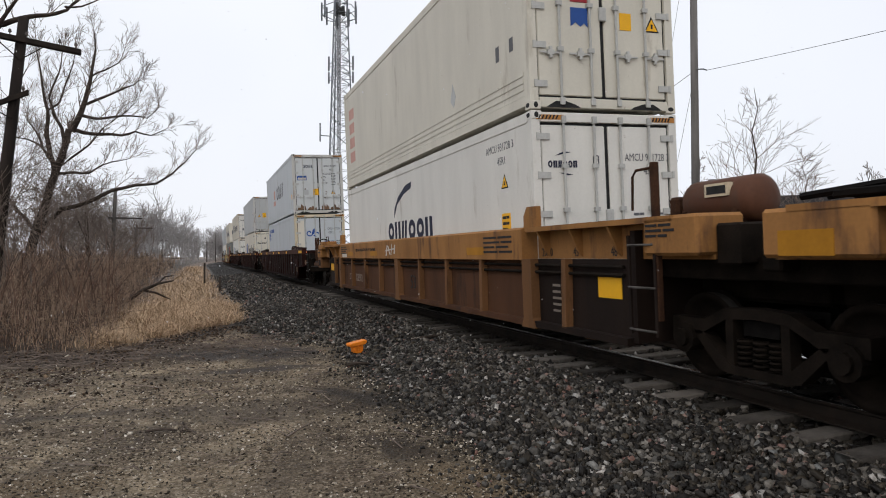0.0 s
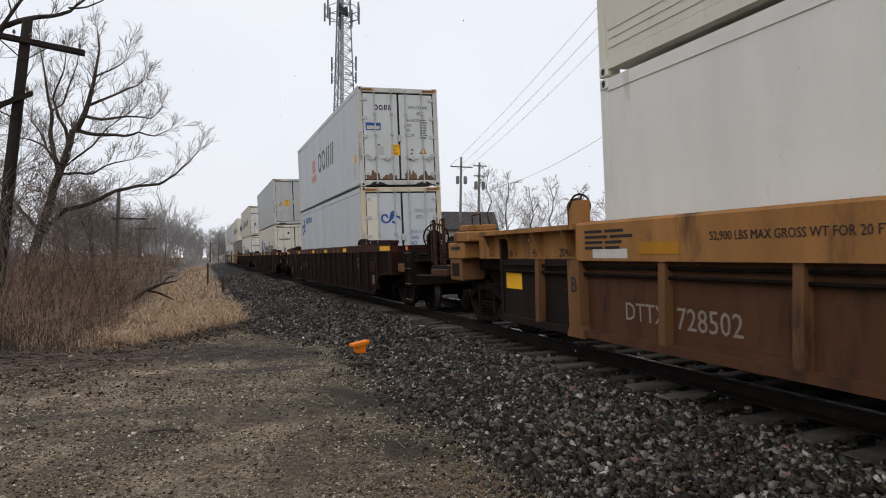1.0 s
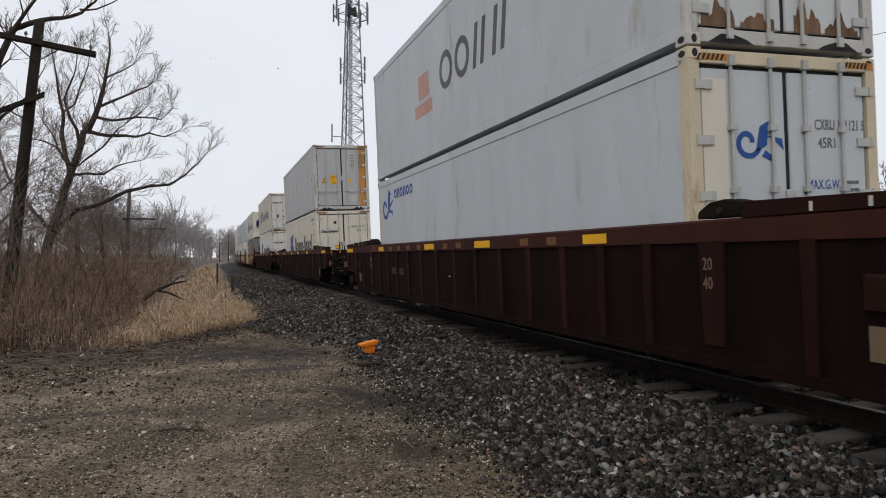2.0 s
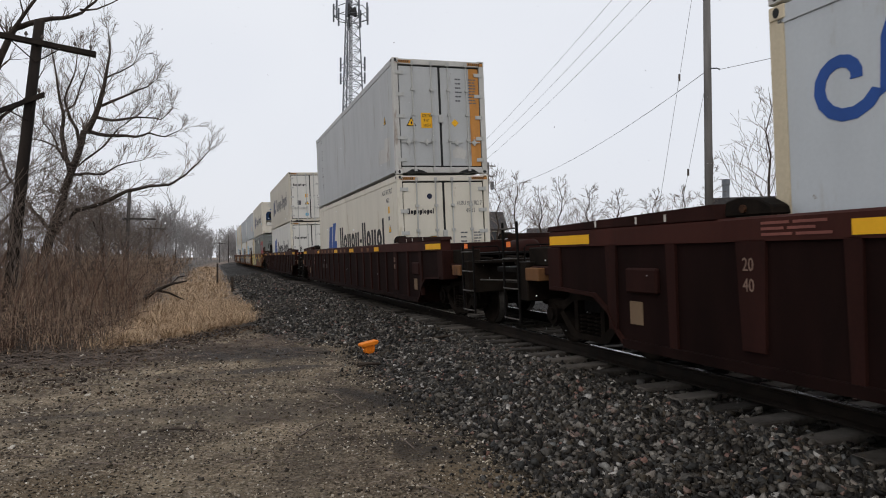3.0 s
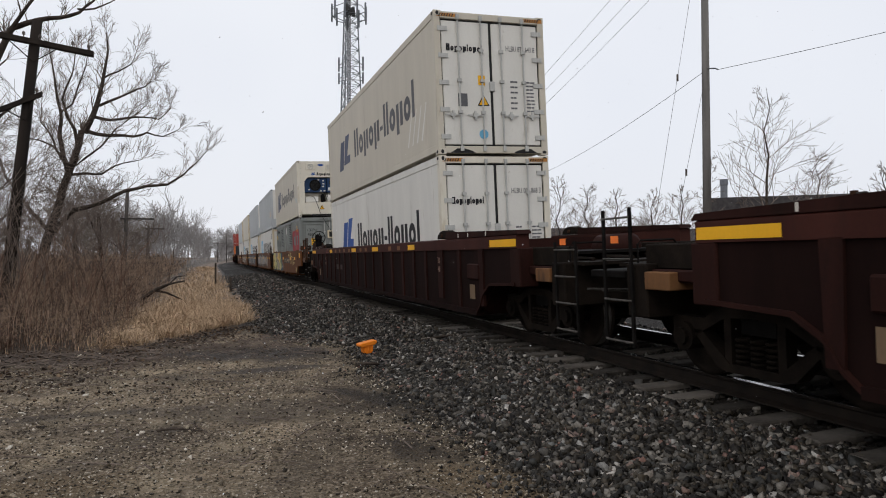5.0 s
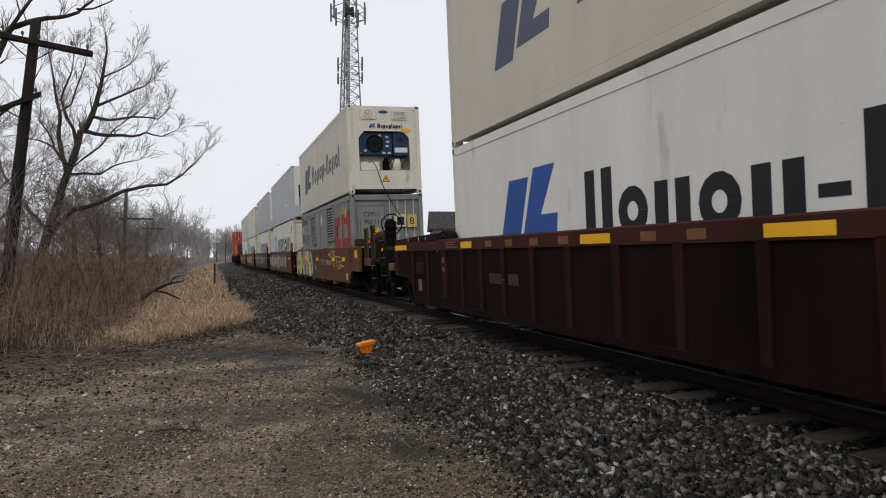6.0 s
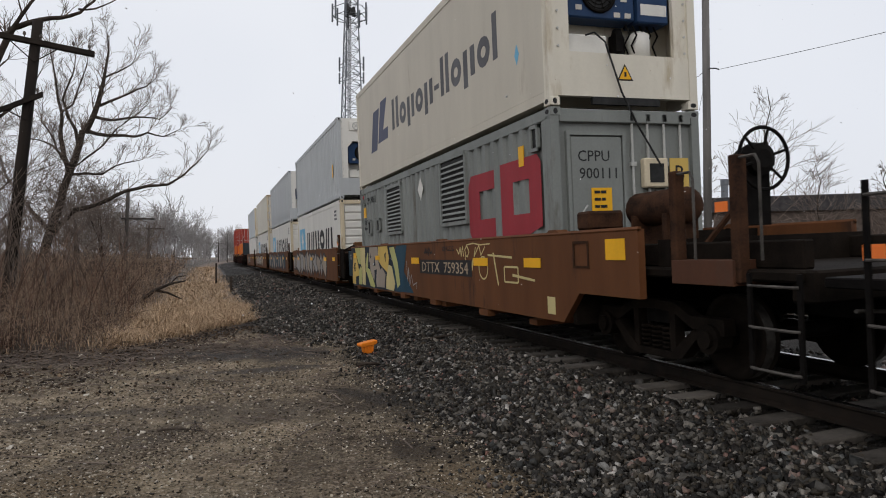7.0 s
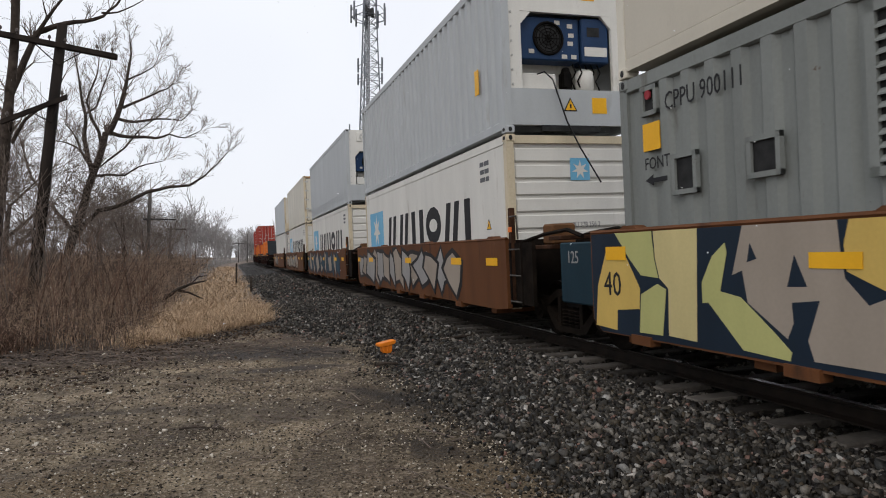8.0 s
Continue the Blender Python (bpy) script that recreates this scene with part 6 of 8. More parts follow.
def wild(seed, fill, edge, a0, a1):
    """Crowded angular shapes along the side."""
    def go(ob):
        rnd, P = random.Random(seed), -1.502
        n = int(abs(a1 - a0) / 0.72)
        outer, inner = [], []
        for i in range(n):
            a = a0 + (a1 - a0) * (i + 0.5) / n
            m = rnd.choice((7, 8, 9))
            spin, w, h = rnd.uniform(0, math.tau), rnd.uniform(0.38, 0.72), rnd.uniform(0.38, 0.54)
            sh = []
            for k in range(m):
                q = rnd.uniform(0.55, 0.8) if k % 2 else rnd.uniform(0.85, 1.15)
                t = spin + k * math.tau / m
                sh.append((a + w * q * math.cos(t) + 0.3 * h * math.sin(t) * q, min(max(0.95 + h * q * math.sin(t), 0.44), 1.46)))
            cx, cz = sum(p[0] for p in sh) / m, sum(p[1] for p in sh) / m
            outer.append([(cx + (p[0] - cx) * 1.3, min(max(cz + (p[1] - cz) * 1.3, 0.39), 1.5)) for p in sh])
            inner.append(sh)
        for i, (o, f) in enumerate(zip(outer, inner)):
            q = P - 0.003 * (i % 3)
            mark("graffiti_outline", [o], "side", q, edge, ob, "dark graffiti outline", thick=0.001)
            mark("graffiti", [f], "side", q - 0.0015, fill[i % 2], ob, "angular graffiti letter", thick=0.001)
    return go


brown_unit(109.78, True, "brown end well unit with cream and blue graffiti and white scrawl", letters_first)
brown_unit(125.36, False, "brown well unit with silver graffiti along its side", wild(1, (GRAF_SILVER, GRAF_TAUPE), BLACK_INK, 6.0, -4.2))
brown_unit(140.95, False, "brown well unit with blue and taupe graffiti", wild(2, (GRAF_TEAL, GRAF_TAUPE), GRAF_NAVY, 6.0, -5.0))
brown_unit(156.6, False, "brown well unit with faded graffiti", wild(4, (GRAF_TAUPE, GRAF_SILVER), RUST, 5.0, -3.0))
brown_unit(172.2, False, "brown rear well unit, lightly marked", wild(6, (GRAF_TAUPE, GRAF_TEAL), RUST, 4.0, 0.0))

first_maroon = maroon_car()
maroons = [first_maroon] + [copy_thing(first_maroon, Matrix()) for _ in range(7)]
for ob, mid in zip(maroons, (39.05, 63.5, 87.33, 201.0, 225.4, 249.8, 274.2, 298.6)):
    ride(ob, mid)
    if ob is first_maroon:
        hand_brake(ob, -0.72, -11.1, 1.64, BLACK_STEEL)
    if ob is not first_maroon:
        tagged(ob, "maroon ribbed well car with faded yellow reflector patches")


# ---------------------------------------------------------------- ground
def smooth01(v, lo, hi):
    k = min(max((v - lo) / (hi - lo), 0), 1)
    return k * k * (3 - 2 * k)


def ground_height(x, y):
    x -= bend(y)
    s = smooth01(x, 2.1, 4.2) - smooth01(x, 7.4, 9.2)
    z = 0.228 * s
    z -= 0.035 * (smooth01(x, 4.22, 4.42) - smooth01(x, 6.95, 7.2))
    if 3.6 < x < 7.8:
        z += math.tan(radians(2.525)) * (x - TRACK_X) * s
    if -9 < x < 13 and -8 < y < 70:
        z += 0.035 * noise.noise((x * 0.45, y * 0.45, 0)) + 0.012 * noise.noise((x * 1.9, y * 1.9, 3))
        z -= 0.035 * max(0, 1 - ((x - 1.75) / 0.35) ** 2 - ((y - 7.2) / 1.1) ** 2)
    z += 0.22 * smooth01(-x, 1.6, 5.0) * smooth01(y, 12, 18)
    return z


def verge(x, y):
    """How far a spot lies inside the overgrown verge."""
    front = 12.6 + 2.0 * max(x + 1.4, 0) + 0.5 * noise.noise((x * 0.8, 0, 7))
    if x < -1.4:
        front = 12.6 + 0.15 * (x + 1.4) + 0.5 * noise.noise((x * 0.8, 0, 7))
    edge = 1.15 + 0.25 * noise.noise((y * 0.4, 3, 1))
    return min(y - front, (edge - x) * 1.5)


def pool(x, y, cx, cy, a, b, turn, rough):
    """1 inside a ragged oval patch, falling to 0 outside it."""
    c, s = math.cos(radians(turn)), math.sin(radians(turn))
    u, v = (x - cx) * c + (y - cy) * s, (y - cy) * c - (x - cx) * s
    return smooth01(1.0 - (u / a) ** 2 - (v / b) ** 2 + 0.9 * rough, -0.35, 0.55)


def zones(x, y):
    x -= bend(y)
    n = noise.noise((x * 0.7, y * 0.7, 11))
    ballast = smooth01(x + 0.35 * n + 0.95 * smooth01(y, 11.5, 14.5), 1.5, 2.4) * (1 - smooth01(x, 16.0, 18.0))
    grass = smooth01(verge(x, y), -0.3, 0.4)
    if x > 17:
        grass = 1.0
    m = 1.3 * noise.noise((x * 0.35 + 4, y * 0.75, 5)) + 0.6 * noise.noise((x * 0.9, y * 1.9, 9)) + 0.2 * noise.noise((x * 3, y * 4, 2))
    rut = 0.55 * n + 0.35 * noise.noise((x * 2.3, y * 2.3, 21))
    mud = 0.55 * smooth01(m - 0.3 * smooth01(-x, -0.5, 1.5), 0.05, 0.5)
    mud = max(mud, 1.0 * pool(x, y, 1.72, 7.65, 0.75, 0.24, -54, rut))
    mud = max(mud, 0.9 * pool(x, y, 0.85, 9.95, 0.9, 0.22, 0, rut))
    mud = max(mud, 0.85 * pool(x, y, 1.66, 5.15, 0.85, 0.26, -72, rut))
    mud = max(mud, 0.4 * pool(x, y, 1.0, 6.1, 2.1, 0.28, 72, rut))
    mud = max(mud, 0.7 * pool(x, y, -1.5, 7.62, 1.1, 0.2, 3, rut))
    mud = max(mud, 0.4 * pool(x, y, -0.9, 5.9, 1.6, 0.22, 58, rut))
    mud = max(mud, smooth01(1.1 - abs(y - 11.7 + 0.2 * x) + rut, 0, 0.8) * (x < 1.9))
    mud = max(mud, smooth01(verge(x, y), -2.0, -0.6) * (x < 1.4))
    clay = max(pool(x, y, 1.82, 4.45, 0.62, 0.3, -70, rut), 0.9 * pool(x, y, -1.3, 5.25, 0.8, 0.35, 10, rut), 0.6 * pool(x, y, 0.2, 9.1, 0.9, 0.25, 5, rut))
    mud *= 1 - clay
    grass *= 1 - 0.75 * smooth01(-x, 1.2, 2.6) * (x > -30)
    return ballast, grass, mud, clay


def ground_material():
    m = bpy.data.materials.new("wet_gravel_ground")
    m.use_nodes = True
    n, l = m.node_tree.nodes, m.node_tree.links
    b = n["Principled BSDF"]
    c = n.new("ShaderNodeTexCoord")
    zone = n.new("ShaderNodeAttribute")
    zone.attribute_name = "zone"
    sep = n.new("ShaderNodeSeparateColor")
    l.new(zone.outputs["Color"], sep.inputs[0])

    def noise_node(scale, detail=6, rough=0.6):
        t = n.new("ShaderNodeTexNoise")
        t.inputs["Scale"].default_value, t.inputs["Detail"].default_value, t.inputs["Roughness"].default_value = scale, detail, rough
        l.new(c.outputs["Object"], t.inputs["Vector"])
        return t.outputs["Fac"]

    def ramp_node(fac, *stops):
        r = n.new("ShaderNodeValToRGB")
        while len(r.color_ramp.elements) < len(stops):
            r.color_ramp.elements.new(0.5)
        for e, (p, col) in zip(r.color_ramp.elements, stops):
            e.position, e.color = p, (*col, 1)
        l.new(fac, r.inputs[0])
        return r.outputs[0]

    def mix_node(fac, a, bb, kind="MIX"):
        x = n.new("ShaderNodeMix")
        x.data_type, x.blend_type = "RGBA", kind
        if isinstance(fac, float):
            x.inputs[0].default_value = fac
        else:
            l.new(fac, x.inputs[0])
        l.new(a, x.inputs[6])
        l.new(bb, x.inputs[7])
        return x.outputs[2]

    v = n.new("ShaderNodeTexVoronoi")
    v.inputs["Scale"].default_value = 38
    l.new(c.outputs["Object"], v.inputs["Vector"])
    sv = n.new("ShaderNodeSeparateColor")
    l.new(v.outputs["Color"], sv.inputs[0])
    grit = ramp_node(sv.outputs[0], (0.0, (0.045, 0.034, 0.026)), (0.55, (0.20, 0.157, 0.118)), (0.9, (0.36, 0.30, 0.235)), (1.0, (0.50, 0.43, 0.35)))
    patch = ramp_node(noise_node(1.3), (0.36, (0.095, 0.074, 0.050)), (0.5, (0.26, 0.212, 0.145)), (0.64, (0.52, 0.44, 0.305)))
    wide = ramp_node(noise_node(0.45, 4), (0.35, (0.55, 0.53, 0.52)), (0.65, (1.25, 1.2, 1.13)))
    gravel = mix_node(1.0, mix_node(0.6, patch, grit), wide, "MULTIPLY")
    mudcol = ramp_node(noise_node(7), (0.3, (0.020, 0.015, 0.011)), (0.7, (0.060, 0.045, 0.033)))
    half = n.new("ShaderNodeMath")
    half.operation = "MULTIPLY"
    half.inputs[1].default_value = 1.0
    l.new(sep.outputs[2], half.inputs[0])
    lot = mix_node(half.outputs[0], gravel, mudcol)
    bal = ramp_node(noise_node(20), (0.3, (0.010, 0.0085, 0.007)), (0.7, (0.034, 0.029, 0.024)))
    straw = ramp_node(noise_node(3.5), (0.3, (0.07, 0.048, 0.033)), (0.7, (0.24, 0.165, 0.105)))
    clay = ramp_node(noise_node(55), (0.3, (0.10, 0.072, 0.045)), (0.7, (0.22, 0.165, 0.105)))
    col = mix_node(sep.outputs[1], mix_node(zone.outputs["Alpha"], mix_node(sep.outputs[0], lot, bal), clay), straw)
    l.new(col, b.inputs["Base Color"])
    rr = n.new("ShaderNodeMapRange")
    rr.inputs["To Min"].default_value, rr.inputs["To Max"].default_value = 0.75, 0.52
    l.new(sep.outputs[2], rr.inputs["Value"])
    l.new(rr.outputs[0], b.inputs["Roughness"])
    b.inputs["Specular IOR Level"].default_value = 0.12
    bp = n.new("ShaderNodeBump")
    bp.inputs["Strength"].default_value, bp.inputs["Distance"].default_value = 1.0, 0.035
    add = n.new("ShaderNodeMath")
    l.new(v.outputs["Distance"], add.inputs[0])
    l.new(noise_node(25), add.inputs[1])
    l.new(add.outputs[0], bp.inputs["Height"])
    l.new(bp.outputs[0], b.inputs["Normal"])
    return m


def build_ground():
    xs = sorted({round(float(v), 3) for v in [*np.arange(-9, 12, 0.11), *np.geomspace(12, 2500, 26), *(-np.geomspace(9, 2500, 26))]})
    ys = sorted({round(float(v), 3) for v in [*np.arange(-4, 26, 0.13), *np.arange(26, 60, 0.5), *np.geomspace(60, 2500, 34), *(-np.geomspace(4, 2500, 20))]})
    verts = [(x, y, ground_height(x, y)) for y in ys for x in xs]
    nx = len(xs)
    faces = [(j * nx + i, j * nx + i + 1, (j + 1) * nx + i + 1, (j + 1) * nx + i) for j in range(len(ys) - 1) for i in range(nx - 1)]
    me = raw_mesh("ground", verts, faces, ground_material(), True)
    attr = me.color_attributes.new("zone", "FLOAT_COLOR", "POINT")
    attr.data.foreach_set("color", [w for x, y, _ in verts for w in zones(x, y)])
    return tagged(new("ground", me), "wet gravel lot with mud, ballast shoulder and dry verge", "ground", kind="structure")


build_ground()


# ---------------------------------------------------------------- loose stones



def ico():
    bm = bmesh.new()
    bmesh.ops.create_icosphere(bm, subdivisions=1, radius=1.0)
    v = np.array([p.co[:] for p in bm.verts])
    f = np.array([[q.index for q in fc.verts] for fc in bm.faces])
    bm.free()
    return v, f


def chip():
    """A rough block of eight corners: broken stone."""
    v = np.array([(x, y, z) for x in (-0.8, 0.8) for y in (-0.8, 0.8) for z in (-0.8, 0.8)])
    quads = ((0, 1, 3, 2), (4, 6, 7, 5), (0, 4, 5, 1), (2, 3, 7, 6), (0, 2, 6, 4), (1, 5, 7, 3))
    return v, np.array([t for q in quads for t in ((q[0], q[1], q[2]), (q[0], q[2], q[3]))])


def fast_mesh(name, verts, tris, mat):
    me = bpy.data.meshes.new(name)
    nv, nf = len(verts), len(tris)
    me.vertices.add(nv)
    me.vertices.foreach_set("co", np.ascontiguousarray(verts, dtype=np.float32).ravel())
    me.loops.add(nf * 3)
    me.loops.foreach_set("vertex_index", np.ascontiguousarray(tris, dtype=np.int32).ravel())
    me.polygons.add(nf)
    me.polygons.foreach_set("loop_start", np.arange(0, nf * 3, 3, dtype=np.int32))
    me.polygons.foreach_set("loop_total", np.full(nf, 3, dtype=np.int32))
    me.update(calc_edges=True)
    me.validate()
    me.materials.append(mat)
    return me


def stones(name, spots, sizes, mat, label, seed, flat=0.65, base=chip, tumble=1.0):
    """Loose pieces at the spots; tumble: how freely they lie, from flat to any way up."""
    rs = np.random.RandomState(seed)
    bv, bf = base()
    n = len(spots)
    q = rs.normal(size=(n, 4))
    q[:, 1:3] *= tumble
    q /= np.linalg.norm(q, axis=1)[:, None]
    w, x, y, z = q.T
    R = np.stack([1 - 2 * (y * y + z * z), 2 * (x * y - z * w), 2 * (x * z + y * w), 2 * (x * y + z * w), 1 - 2 * (x * x + z * z), 2 * (y * z - x * w), 2 * (x * z - y * w), 2 * (y * z + x * w), 1 - 2 * (x * x + y * y)], 1).reshape(n, 3, 3)
    shape = bv[None] * rs.uniform(0.55, 1.3, size=(n, len(bv), 3)) * np.stack([rs.uniform(0.9, 1.4, n), rs.uniform(0.7, 1.0, n), rs.uniform(flat - 0.15, flat + 0.15, n)], 1)[:, None, :]
    v = np.einsum("nij,nkj->nki", R, shape) * np.asarray(sizes)[:, None, None] + np.asarray(spots)[:, None, :]
    t = bf[None] + (np.arange(n) * len(bv))[:, None, None]
    ob = new(name, fast_mesh(name, v.reshape(-1, 3), t.reshape(-1, 3), mat))
    return tagged(ob, label, "stones", kind="stuff")


def stone_material(name, stops, rough):
    """Every loose piece takes its own tone, with grain on it."""
    m = bpy.data.materials.new(name)
    m.use_nodes = True
    n, l = m.node_tree.nodes, m.node_tree.links
    b = n["Principled BSDF"]
    g = n.new("ShaderNodeNewGeometry")
    r = n.new("ShaderNodeValToRGB")
    while len(r.color_ramp.elements) < len(stops):
        r.color_ramp.elements.new(0.5)
    for e, (p, col) in zip(r.color_ramp.elements, stops):
        e.position, e.color = p, (*col, 1)
    l.new(g.outputs["Random Per Island"], r.inputs[0])
    c = n.new("ShaderNodeTexCoord")
    t = n.new("ShaderNodeTexNoise")
    t.inputs["Scale"].default_value, t.inputs["Detail"].default_value = 45.0, 5.0
    l.new(c.outputs["Object"], t.inputs["Vector"])
    k = n.new("ShaderNodeMapRange")
    k.inputs["From Min"].default_value, k.inputs["From Max"].default_value, k.inputs["To Min"].default_value, k.inputs["To Max"].default_value = 0.3, 0.7, 0.65, 1.35
    l.new(t.outputs["Fac"], k.inputs["Value"])
    mx = n.new("ShaderNodeMix")
    mx.data_type, mx.blend_type = "RGBA", "MULTIPLY"
    mx.inputs[0].default_value = 1.0
    l.new(r.outputs[0], mx.inputs[6])
    l.new(k.outputs[0], mx.inputs[7])
    l.new(mx.outputs[2], b.inputs["Base Color"])
    b.inputs["Roughness"].default_value, b.inputs["Specular IOR Level"].default_value = rough, 0.14
    return m


STONE = stone_material("crushed_ballast", [(0.0, (0.006, 0.005, 0.0045)), (0.25, (0.014, 0.012, 0.010)), (0.40, (0.027, 0.022, 0.016)), (0.52, (0.030, 0.030, 0.028)), (0.64, (0.052, 0.041, 0.028)), (0.74, (0.066, 0.062, 0.056)),
                                            (0.84, (0.105, 0.094, 0.080)), (0.92, (0.18, 0.163, 0.14)), (0.95, (0.17, 0.090, 0.070)), (0.97, (0.11, 0.115, 0.112)), (1.0, (0.40, 0.37, 0.335))], 0.5)
PEBBLE = stone_material("lot_pebbles", [(0.0, (0.014, 0.011, 0.008)), (0.25, (0.055, 0.043, 0.031)), (0.5, (0.135, 0.110, 0.078)), (0.75, (0.26, 0.215, 0.155)), (0.92, (0.38, 0.325, 0.25)), (1.0, (0.60, 0.55, 0.48))], 0.6)


def scatter_ballast():
    rs = np.random.RandomState(11)
    spots, sizes = [], []

    def put(n, x0, x1, y0, y1, r0, r1, chance):
        for _ in range(n):
            x, y = rs.uniform(x0, x1), rs.uniform(y0, y1)
            if rs.uniform() > chance(x, y):
                continue
            r = rs.uniform(r0, r1) * (1 if rs.uniform() > 0.06 else 1.5)
            spots.append((x, y, ground_height(x, y) + r * rs.uniform(-0.1, 0.55)))
            sizes.append(r)

    def edge(x, y):
        k = x + 0.3 * noise.noise((x * 0.7, y * 0.7, 11)) + 0.9 * smooth01(y, 11.5, 14.5)
        return smooth01(k, 1.5, 2.9) * (1 - 0.8 * smooth01(x, 4.35, 4.6))
    put(30000, 2.2, 4.7, 1.6, 11, 0.014, 0.036, edge)
    put(12000, 1.4, 2.9, 1.6, 11, 0.008, 0.022, edge)
    put(15000, 1.4, 4.7, -8, 1.6, 0.016, 0.036, edge)
    put(15000, 0.8, 4.7, 11, 26, 0.018, 0.038, edge)
    put(7000, 0.6, 4.7, 26, 60, 0.03, 0.055, edge)
    put(7000, 4.3, 8.6, 1.5, 20, 0.02, 0.04, lambda x, y: 0.8)
    stones("ballast_stones", spots, sizes, STONE, "loose grey crushed ballast stones beside the track", 5, 0.5)


def scatter_pebbles():
    rs = np.random.RandomState(12)
    spots, sizes = [], []
    for n, y0, y1, r0, r1 in ((7000, -8, 1.6, 0.008, 0.016), (46000, 1.6, 6.5, 0.0045, 0.012), (36000, 6.5, 14.5, 0.007, 0.016)):
        for _ in range(n):
            y = rs.uniform(y0, y1)
            x = rs.uniform(-0.75 * abs(y) - 1, 2.6)
            _, g, m, _ = zones(x, y)
            if rs.uniform() > (1 - 0.85 * m) * (1 - 0.8 * g) * (0.75 + 0.7 * noise.noise((x * 0.9, y * 0.9, 31))):
                continue
            r = rs.uniform(r0, r1) * (1 if rs.uniform() > 0.04 else 1.9)
            spots.append((x, y, ground_height(x, y) + r * 0.2))
            sizes.append(r)
    stones("gravel_pebbles", spots, sizes, PEBBLE, "small wet pebbles and chips of the gravel lot", 6, 0.4, chip, 0.3)


# ---------------------------------------------------------------- track
# Nearly black rail sides: the train's shadow is put into the steel colour.
RAIL_STEEL = material("shaded_rail_steel", (0.006, 0.0045, 0.0035), (0.02, 0.014, 0.01), 4, 0.75, 0.1)
RAIL_HEAD = material("polished_rail_head", (0.35, 0.35, 0.35), (0.5, 0.5, 0.5), 8, 0.22, 0.02, metal=1.0)
TIE_WOOD = material("weathered_tie_wood", (0.030, 0.026, 0.022), (0.13, 0.115, 0.10), 2.5, 0.85, 0.5, fine=30, streak=1.0, objects=0.5)


SPANS = [(115 + k * 20, 135 + k * 20) for k in range(16)]


def curved(bm):
    """Leads what was built straight round the curve of the line."""
    for v in bm.verts:
        d = bend(v.co.y)
        v.co.x += d * math.cos(radians(CANT))
        v.co.z += d * math.sin(radians(CANT))
    return bm


def build_track():
    ob = tagged(new("railway_track"), "single railway track on weathered timber ties", "track", kind="structure")
    ob.matrix_world = pose(TRACK_X, 0, RAIL_Z, 0, CANT, 0)
    for s in (-1, 1):
        c0 = s * 0.7525
        bm = bmesh.new()
        prism(bm, [(c0 - 0.07, -0.17), (c0 + 0.07, -0.17), (c0 + 0.07, -0.155), (c0 + 0.012, -0.13), (c0 + 0.012, -0.045), (c0 + 0.034, -0.03), (c0 + 0.034, -0.006), (c0 - 0.034, -0.006), (c0 - 0.034, -0.03), (c0 - 0.012, -0.045), (c0 - 0.012, -0.13), (c0 - 0.07, -0.155)], "y", -80, 115)
        for y0, y1 in SPANS:
            prism(bm, [(c0 - 0.07, -0.17), (c0 + 0.07, -0.17), (c0 + 0.034, -0.006), (c0 - 0.034, -0.006)], "y", y0, y1)
        r = part("rail", curved(bm), RAIL_STEEL, ob)
        part("rail_head", curved(boxes(*[(c0 - 0.033, c0 + 0.033, y0, y1, -0.0058, -0.002) for y0, y1 in [(-80, 115)] + SPANS])), RAIL_HEAD, r, "polished running surface")
    rnd = random.Random(8)
    mesh = [mesh_of("tie", bevelled(boxes((-1.32 + d, 1.32 - d, -0.11, 0.11, -0.36, -0.18)), 0.015), TIE_WOOD) for d in (0, 0.03, -0.04)]
    for k in range(130):
        t = part("tie", mesh[k % 3], None, ob)
        t.matrix_basis = pose(rnd.uniform(-0.06, 0.06), -6 + k * 0.53, rnd.uniform(-0.01, 0.008), 0, 0, rnd.uniform(-1.5, 1.5))
    far = bmesh.new()
    for k in range(220):
        box(far, -1.3, 1.3, 62.9 + k * 0.53 - 0.11, 62.9 + k * 0.53 + 0.11, -0.3, -0.18)
    tagged(part("far_ties", curved(far), TIE_WOOD, ob), kind="stuff")


build_track()


# ---------------------------------------------------------------- trees, canes and grass
BARK = material("grey_brown_bark", (0.022, 0.017, 0.014), (0.085, 0.068, 0.056), 6, 0.9, 0.5, fine=50, spec=0.06)
TWIG = material("bare_twigs", (0.078, 0.062, 0.053), (0.245, 0.197, 0.166), 3, 0.9, 0.0, spec=0.06)
# Paler than the near twigs: distance haze is put into the colour.
HAZED_TWIG = material("hazed_far_twigs", (0.20, 0.187, 0.182), (0.40, 0.378, 0.37), 2, 0.9, 0.0)
DARK_CANE = material("dark_red_canes", (0.06, 0.036, 0.026), (0.21, 0.13, 0.092), 2, 0.9, 0.0, island=0.5)
CANE = material("reddish_canes", (0.085, 0.058, 0.045), (0.39, 0.278, 0.20), 2, 0.9, 0.0, island=0.9)
STRAW = material("dry_grass", (0.25, 0.168, 0.100), (0.60, 0.435, 0.285), 1.5, 0.85, 0.0, island=0.6)


